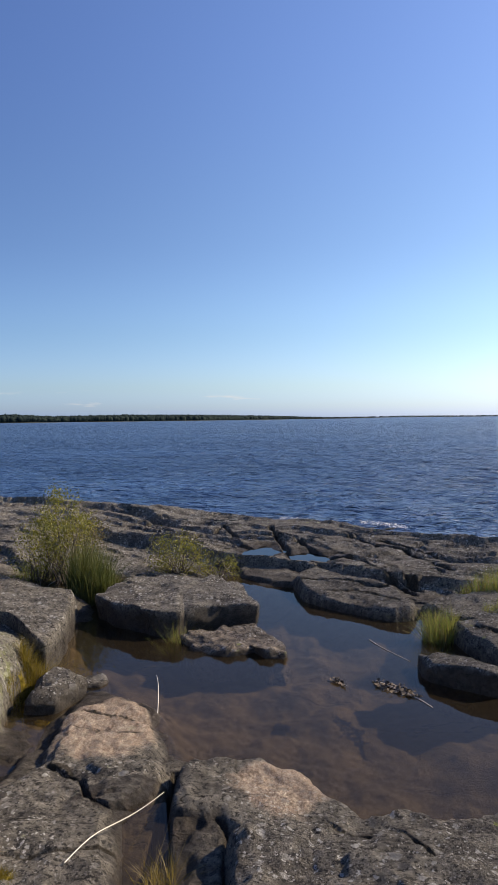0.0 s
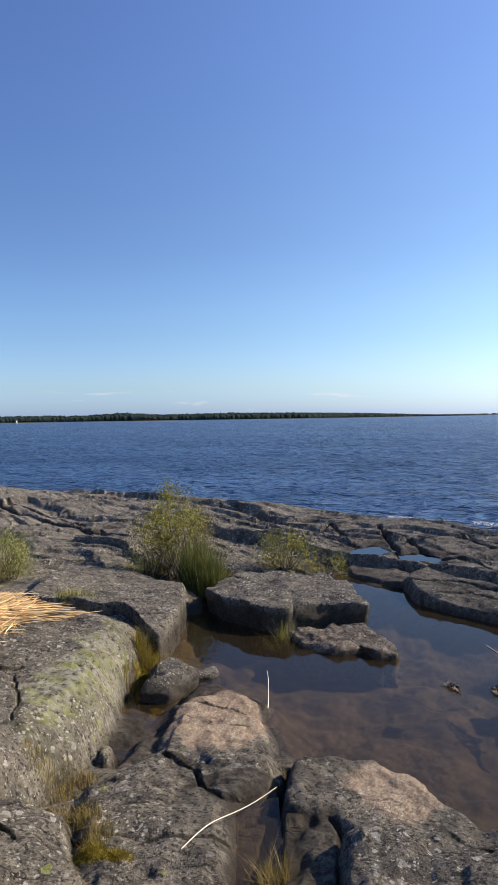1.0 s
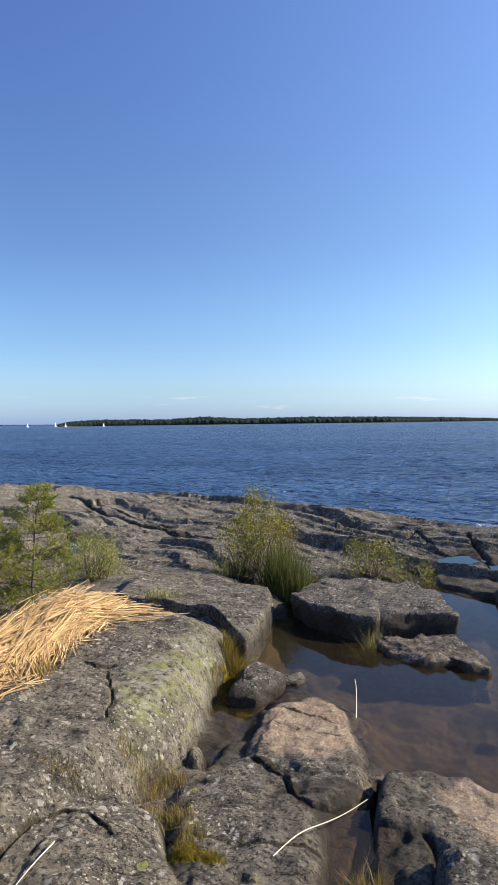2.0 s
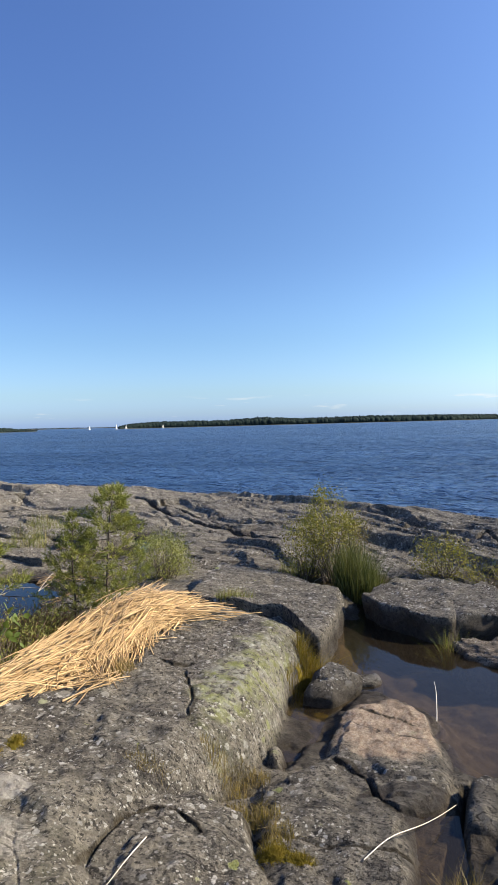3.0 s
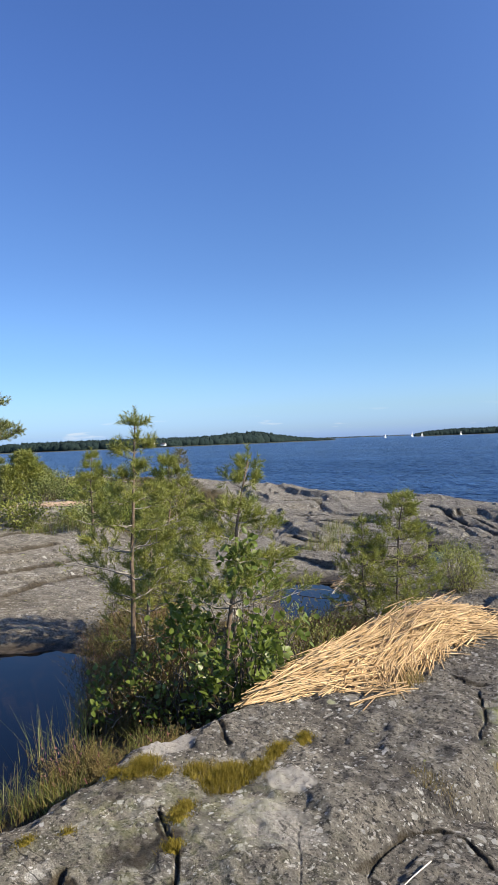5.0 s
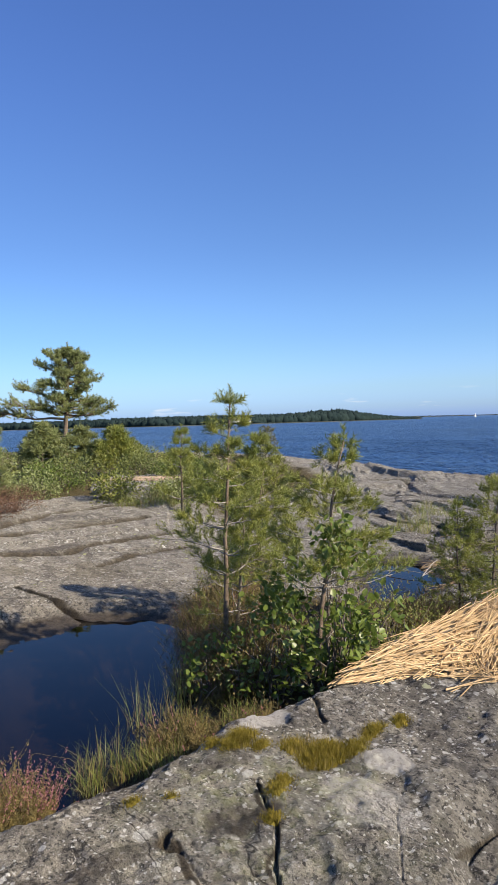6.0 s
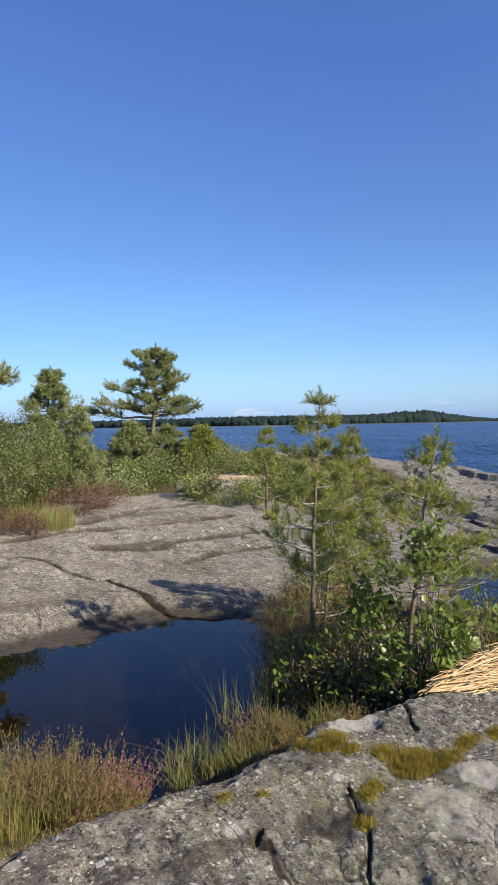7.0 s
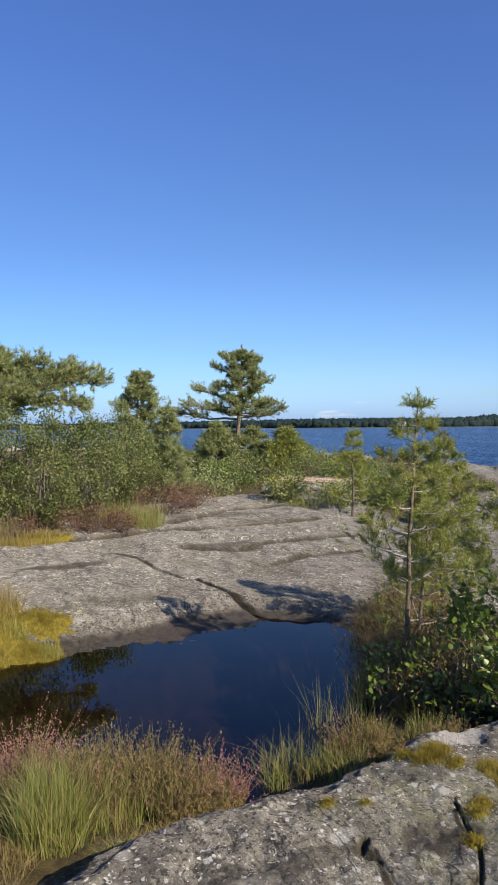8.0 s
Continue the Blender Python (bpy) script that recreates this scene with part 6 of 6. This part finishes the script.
# ---- straw, sticks and drift ----
def straw_heap():
    """A swathe of cut reed stalks thrown over the rock, all lying much the same way."""
    rng = np.random.default_rng(301)
    mid = np.array([(-3.44, 3.12), (-3.42, 3.5), (-3.28, 4.0), (-3.34, 4.6), (-3.36, 5.2), (-3.32, 5.65), (-3.2, 5.85)])
    half = np.array([0.05, 0.18, 0.34, 0.34, 0.32, 0.30, 0.2])
    tall = np.array([0.02, 0.07, 0.14, 0.2, 0.24, 0.23, 0.12])
    u = np.linspace(0, 1, len(mid))

    def spine(t):
        return np.stack([np.interp(t, u, mid[:, 0]), np.interp(t, u, mid[:, 1])], -1)

    def aside(p):
        near = np.linspace(0, 1, 60)
        d = np.linalg.norm(p[:, None] - spine(near)[None], axis=2)
        t = near[d.argmin(1)]
        return t, d.min(1) / np.interp(t, u, half)

    def surface(p):
        t, s = aside(p)
        return np.interp(t, u, tall) * np.clip(1 - s * s, 0, 1) ** 0.6

    n = 8000
    t = rng.uniform(0.0, 0.95, n)
    way = spine(np.minimum(t + 0.05, 1)) - spine(np.maximum(t - 0.05, 0))
    way /= np.linalg.norm(way, axis=1, keepdims=True)
    side = np.stack([way[:, 1], -way[:, 0]], -1)
    middle = spine(t) + side * (rng.uniform(-1, 1, n) * np.interp(t, u, half))[:, None]
    turn = -0.1 + rng.normal(0, 0.3, n) + np.where(rng.random(n) < 0.45, rng.normal(0, 0.6, n), 0) + 0.25 * np.sin(9 * t)
    d = way * np.cos(turn)[:, None] + side * np.sin(turn)[:, None]
    size = rng.uniform(0.4, 1.05, n)
    a, b = middle - d * size[:, None] / 2, middle + d * size[:, None] / 2
    # stalks that would stick far out of the heap have slid off it
    held = (aside(a)[1] < rng.uniform(0.8, 1.5, n)) & (aside(b)[1] < rng.uniform(0.8, 1.6, n))
    a, b = a[held][:2300], b[held][:2300]
    n = len(a)
    layer_up = rng.uniform(0.25, 1.12, n)
    za = ground_height(a[:, 0], a[:, 1]) + surface(a) * layer_up + 0.012
    zb = ground_height(b[:, 0], b[:, 1]) + surface(b) * layer_up + 0.012 + np.where(rng.random(n) < 0.28, rng.uniform(0, 0.11, n), 0)
    za = za + np.where(rng.random(n) < 0.22, rng.uniform(0, 0.08, n), 0)
    a, b = np.c_[a, za], np.c_[b, zb]
    strays = [((-2.98, 3.72), (-2.74, 3.98)), ((-2.86, 3.62), (-2.80, 4.0)), ((-3.25, 5.45), (-2.86, 5.9)), ((-3.2, 5.5), (-2.80, 5.95)), ((-3.3, 5.3), (-2.95, 5.85)), ((-3.2, 5.6), (-2.9, 6.1)), ((-3.7, 3.6), (-3.56, 3.2)), ((-3.5, 3.4), (-3.42, 3.08)),
              ((-3.6, 5.4), (-3.7, 6.0)), ((-3.0, 4.3), (-2.88, 4.0)), ((-3.4, 5.8), (-3.2, 6.35)), ((-3.1, 4.15), (-2.72, 3.75)), ((-3.05, 4.3), (-2.82, 3.9)), ((-3.1, 4.5), (-2.86, 4.15)), ((-3.15, 5.3), (-2.7, 5.75)), ((-3.1, 5.4), (-2.62, 5.95))]
    for p, q in strays:
        for _ in range(6):
            p1, q1 = np.array(p) + rng.normal(size=2) * 0.06, np.array(q) + rng.normal(size=2) * 0.06
            a = np.vstack([a, [*p1, ground_at(*p1) + 0.02 + 0.6 * surface(p1[None])[0]]])
            b = np.vstack([b, [*q1, ground_at(*q1) + 0.02 + 0.05 * rng.random()]])
    root = thing("straw_heap", -3.3, 4.5, ground_at(-3.3, 4.5), "heap of bleached yellow reed straw lying on the rock", "straw heap")
    o = np.array(root.location)
    # the topmost stalks are pieces of their own, the rest is one mass
    order = np.argsort(-np.append(layer_up, np.full(len(a) - n, 2.0)))
    shapes = []
    for r in (0.0034, 0.004, 0.005):
        c = Soup()
        c.tube([(0, 0, 0), (0.004, 0.002, 0.35), (-0.003, 0.004, 0.7), (0, 0, 1)], [r, r * 0.95, r * 0.85, r * 0.6], 5)
        ob = c.build("stalk", STRAW, root)
        shapes.append(ob.data)
        bpy.data.objects.remove(ob)
    for k in order[:300]:
        ob = new("stalk", shapes[int(k) % 3])
        ob.parent = root
        d = Vector(b[k] - a[k])
        ob.matrix_local = Matrix.LocRotScale(Vector(a[k] - o), d.to_track_quat("Z", "Y"), (1, 1, d.length))
    rest = Soup()
    for k in order[300:]:
        m = (a[k] + b[k]) / 2 + rng.normal(size=3) * 0.012
        r = rng.uniform(0.0028, 0.0046)
        rest.tube([a[k] - o, m - o, b[k] - o], [r, r * 0.9, r * 0.6], 4)
    tagged(rest.build("straw_mass", STRAW, root), kind="stuff")


straw_heap()


def stick(name, path, radius, label, mat=None, category="stick", lift=0.0):
    c = Soup()
    p = np.array([(x, y, (ground_at(x, y) if z is None else z) + lift) for x, y, z in path])
    base = p[0].copy()
    fine = np.linspace(0, 1, 14)
    q = np.stack([np.interp(fine, np.linspace(0, 1, len(p)), p[:, k]) for k in range(3)], -1)
    for _ in range(3):
        q[1:-1] = 0.25 * q[:-2] + 0.5 * q[1:-1] + 0.25 * q[2:]
    c.tube(q - base, radius * (1 - 0.5 * fine), 6)
    ob = c.build(name, mat or DRIFT, None, "", True)
    ob.location = base
    return tagged(ob, label, category)


stick("bleached_stick", [(-0.88, 2.93, None), (-0.80, 3.1, -0.305), (-0.72, 3.25, -0.345), (-0.64, 3.46, -0.40), (-0.56, 3.72, -0.45)], 0.003, "thin curved bleached stick lying across the rocks", lift=0.012)
stick("bleached_stick", [(-0.80, 4.95, -0.62), (-0.805, 5.1, -0.58), (-0.83, 5.3, -0.45), (-0.85, 5.35, -0.40)], 0.0045, "short bleached stick standing in the shallow pool")
stick("driftwood_stick", [(-1.96, 9.3, None), (-1.7, 9.15, None), (-1.48, 9.0, None)], 0.012, "grey dead stick on the rock behind the block", TWIG_GREY, lift=0.02)
stick("bleached_stick", [(-1.74, 2.55, None), (-1.74, 2.4, None), (-1.76, 2.25, None)], 0.003, "short bleached stick caught between rocks", lift=0.02)
stick("driftwood_stick", [(-6.8, 7.5, -0.58), (-6.5, 7.62, -0.55), (-6.2, 7.7, -0.58)], 0.007, "bleached dead branch lying over the puddle", TWIG_GREY)
stick("driftwood_stick", [(-6.2, 7.5, -0.56), (-6.4, 8.1, -0.42), (-6.1, 8.7, -0.5)], 0.007, "bleached dead branch beside the puddle", TWIG_GREY)
stick("driftwood_stick", [(-6.2, 7.5, -0.56), (-6.2, 8.2, -0.40), (-5.8, 8.7, -0.5)], 0.006, "thin dead branch beside the puddle", TWIG_GREY)
stick("floating_twig", [(0.92, 5.72, POOL_A), (1.05, 5.57, POOL_A), (1.19, 5.37, POOL_A), (1.26, 5.2, POOL_A)], 0.012, "dark twig with debris floating in the brown pool", TWIG_GREY)
stick("floating_twig", [(0.52, 5.74, POOL_A), (0.6, 5.70, POOL_A), (0.67, 5.63, POOL_A)], 0.008, "short twig floating in the brown pool", TWIG_GREY)
stick("floating_twig", [(1.03, 6.8, POOL_A), (1.12, 6.55, POOL_A), (1.3, 6.2, POOL_A)], 0.008, "thin twig lying in the water before a stone", TWIG_GREY)


def debris(name, x, y, z, size, n, label, seed, mat, category):
    """A drift of leaf bits and bark flakes."""
    rng = np.random.default_rng(seed)
    root = Soup()
    px, py = scatter(0, 0, size, size * 0.35, n, rng, -50)
    p = np.stack([px, py, np.full(n, 0.002) + 0.01 * rng.random(n)], -1)
    root.leaves(p, rng.normal(size=(n, 3)) * [1, 1, 0.25], 0.04 * rng.uniform(0.4, 1.2, n), 0.025, rng, 0.6)
    ob = root.build(name, mat, None)
    ob.location = (x, y, z)
    return tagged(ob, label, category, kind="stuff")


debris("floating_debris", 1.05, 5.55, POOL_A, 0.22, 130, "drift of grey leaf litter floating on the pool", 320, TWIG_DARK, "debris")
for fx, fy in ((0.9, 16.9), (2.8, 16.1), (5.7, 14.2)):
    debris("foam", fx, fy, SEA + 0.05, 0.75, 260, "white foam where wavelets break on a shoal stone", 330, WHITE, "foam")
debris("floating_debris", 0.6, 5.7, POOL_A, 0.1, 40, "small patch of litter floating on the pool", 321, TWIG_DARK, "debris")


def reed_drift(x, y, rx, ry, turn, n, label, seed, thick=0.005, z=None, mat=None):
    """Thin bleached stalks washed up in a line."""
    rng = np.random.default_rng(seed)
    px, py = scatter(x, y, rx, ry, n, rng, turn)
    g = radians(turn) + rng.normal(size=n) * 0.35
    size = rng.uniform(0.3, 1.0, n) * 0.45 * rx + 0.1
    soup = Soup()
    base = np.array([x, y, ground_at(x, y) if z is None else z])
    e = np.stack([np.cos(g), np.sin(g)], -1) * size[:, None] / 2
    q = np.stack([px, py], -1)[:, None] + np.array([-1, 0, 1])[None, :, None] * e[:, None]
    h = ground_height(q[..., 0].ravel(), q[..., 1].ravel()).reshape(n, 3) if z is None else np.full((n, 3), z)
    ends = np.concatenate([q, (h + 0.01 + 0.04 * rng.random((n, 3)))[..., None]], -1) - base
    for k in range(n):
        soup.tube(ends[k], [thick, thick * 0.9, thick * 0.6], 4)
    ob = soup.build("reed_litter", mat or STRAW, None)
    ob.location = base
    return tagged(ob, label, "reed litter")


reed_drift(-17.1, 9.5, 1.1, 0.7, 60, 150, "washed-up reed litter on a flat rock", 322, 0.008, 0.06, LITTER)
reed_drift(-17.4, 22.3, 1.8, 0.5, -30, 90, "washed-up reed litter at the water's edge", 323, 0.014, None, LITTER)
reed_drift(-6.35, 8.2, 0.75, 0.25, 10, 40, "washed-up reed stalks beside the puddle", 324, 0.004)
reed_drift(-5.3, 7.2, 0.7, 0.2, 25, 14, "scattered bleached reed stalks on the rock", 325, 0.005)
reed_drift(-8.2, 9.6, 0.9, 0.15, 15, 16, "pale reed stalks caught along a ledge", 326, 0.008)


# ---- the far shores ----
def far_shore(name, points, rows, step, deep, label, seed, mat=None):
    """Wooded land: bearing (degrees to the left of +y), distance and height of the tree tops, with single trees in rows."""
    rng = np.random.default_rng(seed)
    p = np.array(points, float)
    root = thing(name, *(-p[0, 1] * math.sin(radians(p[0, 0])), p[0, 1] * math.cos(radians(p[0, 0])), SEA), label, "wooded shore", kind="structure")
    o = np.array(root.location)
    b = np.arange(p[:, 0].min(), p[:, 0].max(), 0.25)
    order = np.argsort(p[:, 0])
    dist, top = np.interp(b, p[order, 0], p[order, 1]), np.interp(b, p[order, 0], p[order, 2])
    rings, a = [], np.radians(b)
    for back_off, lift in ((-deep * 0.1, -0.6), (0, 0.25), (deep * 0.12, 0.6), (deep * 0.5, 1.5), (deep, 2.2)):
        r = dist + back_off
        z = SEA + lift * np.minimum(1, top / 6) + (0.2 * top * (lift > 1))
        rings.append(np.stack([-r * np.sin(a), r * np.cos(a), z], -1) - o)
    v = np.concatenate(rings)
    m = len(b)
    i, j = np.meshgrid(np.arange(len(rings) - 1), np.arange(m - 1), indexing="ij")
    f = np.stack([i * m + j + 1, i * m + j, (i + 1) * m + j, (i + 1) * m + j + 1], -1).reshape(-1, 4)
    put("shore_ground", v, f, SHORE_STONE, root, True, "pale stony shore under the woods")
    soup = Soup()
    s = np.arange(6) * 2 * np.pi / 6
    for row in range(rows):
        for bearing in np.arange(b[0], b[-1], step):
            g = bearing + rng.uniform(-0.6, 0.6) * step
            d = np.interp(g, p[order, 0], p[order, 1]) + deep * (0.14 + 0.8 * row / max(1, rows - 1))
            h = np.interp(g, p[order, 0], p[order, 2]) * rng.uniform(0.80, 1.0) * (0.74 + 0.26 * row / max(1, rows - 1))
            if h < 1.2:
                continue
            w = h * rng.uniform(0.4, 0.65) + 0.9
            c = np.array([-d * math.sin(radians(g)), d * math.cos(radians(g)), SEA + 0.4])
            shape = ((0.02, 0.75), (0.3, 1.0), (0.64, 0.92), (0.88, rng.uniform(0.5, 0.72)), (1.0, 0.1)) if rng.random() < 0.5 else ((0.02, 0.6), (0.3, 0.75), (0.62, 0.5), (0.88, 0.25), (1.06, 0.04))
            rr = np.concatenate([np.stack([c[0] + w * k * (np.cos(s) + rng.normal(size=6) * 0.18), c[1] + w * k * (np.sin(s) + rng.normal(size=6) * 0.18), c[2] + h * t + rng.normal(size=6) * 0.03 * h], -1) for t, k in shape])
            faces = []
            for q in range(len(shape) - 1):
                for k in range(6):
                    k2 = (k + 1) % 6
                    faces += [(q * 6 + k, q * 6 + k2, (q + 1) * 6 + k2), (q * 6 + k, (q + 1) * 6 + k2, (q + 1) * 6 + k)]
            soup.add(rr - o, faces)
    tagged(soup.build("woods", mat or HAZED_WOODS, root, smooth=True), "dark green pine woods", kind="stuff")
    return root


far_shore("wooded_island", [(31.9, 880, 3.5), (31, 900, 6.5), (29, 920, 9), (23, 940, 8.8), (20.5, 950, 12), (19.5, 950, 11.6), (17, 960, 9), (12, 980, 10.5), (5, 1040, 9.5), (0, 1180, 8), (-3, 1350, 6), (-6.5, 1600, 3), (-9, 1900, 1.5)],
          4, 0.085, 60, "long low island covered with dark pine woods", 401)
far_shore("wooded_shore", [(38.2, 760, 1.5), (39.5, 740, 3), (41.5, 700, 6), (44.5, 650, 12.5), (46.5, 640, 11.5), (49, 620, 9), (53, 600, 9), (60, 600, 9), (66, 640, 8.5), (72, 700, 8), (80, 800, 7), (88, 800, 8), (96, 800, 8)],
          4, 0.12, 60, "wooded mainland shore with a rocky waterline", 402)
far_shore("far_hills", [(40, 3400, 8), (36, 3400, 7), (32, 3500, 5), (10, 3500, 4), (-4, 3300, 6), (-12, 3200, 9), (-20, 3200, 8), (-30, 3200, 9)], 2, 0.15, 200, "distant low wooded hills on the horizon", 403)


def sail_boat(x, y, tall, turn, label):
    root = thing("sailing_boat", x, y, SEA, label, "boat", "sailing boats on the lake")
    root.rotation_euler = (0, 0, radians(turn))
    hull = Soup()
    prof = [(-0.7, 0.25), (-0.4, 0.8), (0.1, 0.9), (0.5, 0.5), (0.75, 0.02)]
    v, f = [], []
    for u, w in prof:
        v += [(u * 2.6, -w * 0.9, 0.6), (u * 2.4, -w * 0.5, -0.25), (u * 2.4, w * 0.5, -0.25), (u * 2.6, w * 0.9, 0.6)]
    for k in range(len(prof) - 1):
        for q in range(4):
            q2 = (q + 1) % 4
            a0, a1, b0, b1 = k * 4 + q, k * 4 + q2, k * 4 + 4 + q, k * 4 + 4 + q2
            f += [(a0, b0, b1), (a0, b1, a1)]
    f += [(0, 1, 2), (0, 2, 3)]
    hull.add(v, f)
    hull.build("hull", WHITE, root)
    mast = Soup()
    mast.tube([(0.4, 0, 0.8), (0.4, 0, tall)], [0.08, 0.05], 6)
    mast.build("mast", WHITE, root)
    for name, pts in (("mainsail", [(0.3, 0, 1.1), (-1.0, 0.2, 1.1), (0.3, 0, tall - 0.2)]), ("jib", [(0.6, 0, 1.0), (1.2, 0.1, 1.0), (0.5, 0, tall * 0.86)])):
        c = Soup()
        p = np.array(pts, float)
        belly = p.mean(0) + [0, 0.5, 0]
        w = np.vstack([p, belly, p + [0, 0.04, 0], belly + [0, 0.04, 0]])
        c.add(w, [(0, 1, 3), (1, 2, 3), (2, 0, 3), (5, 4, 7), (6, 5, 7), (4, 6, 7)])
        c.build(name, SAIL, root, "white sail")


for bx, by, tall, turn in ((-505, 745, 4.8, 70), (-447, 715, 6.0, 72), (-438, 722, 5.2, 66), (-395, 735, 4.2, 75)):
    sail_boat(bx, by, tall, turn, "small white sailing boat far out on the lake")


def cottage(x, y, z, wide, turn, label):
    root = thing("cottage", x, y, z, label, "house")
    root.rotation_euler = (0, 0, radians(turn))
    w, d, h = wide / 2, wide * 0.35, wide * 0.3
    c = Soup()
    v = [(-w, -d, 0), (w, -d, 0), (w, d, 0), (-w, d, 0), (-w, -d, h), (w, -d, h), (w, d, h), (-w, d, h), (-w, 0, h * 1.75), (w, 0, h * 1.75)]
    c.add(v, [(0, 1, 5), (0, 5, 4), (1, 2, 6), (1, 6, 5), (2, 3, 7), (2, 7, 6), (3, 0, 4), (3, 4, 7), (4, 7, 8), (5, 9, 6)])
    c.build("wall", WHITE, root)
    r = Soup()
    o = 0.3
    for sgn in (-1, 1):
        e = np.array([(-w - o, sgn * (d + o), h * 0.93), (w + o, sgn * (d + o), h * 0.93), (w + o, 0, h * 1.8), (-w - o, 0, h * 1.8)])
        r.add(np.vstack([e, e + [0, 0, 0.2]]), [(0, 1, 2), (0, 2, 3), (4, 6, 5), (4, 7, 6), (0, 4, 5), (0, 5, 1), (3, 2, 6), (3, 6, 7), (1, 5, 6), (1, 6, 2), (0, 3, 7), (0, 7, 4)])
    r.build("roof", ROOF, root)
    for k in (-0.5, 0, 0.5):
        q = Soup()
        q.add([(k * w - 0.4, -d - 0.03, h * 0.4), (k * w + 0.4, -d - 0.03, h * 0.4), (k * w + 0.4, -d - 0.03, h * 0.8), (k * w - 0.4, -d - 0.03, h * 0.8)], [(0, 1, 2), (0, 2, 3)])
        q.build("window", ROOF, root)


cottage(-474, 353, 0.9, 6.5, 35, "white cottage at the edge of far woods")
cottage(-468, 362, 0.7, 4, 35, "small white boathouse at the edge of far woods")
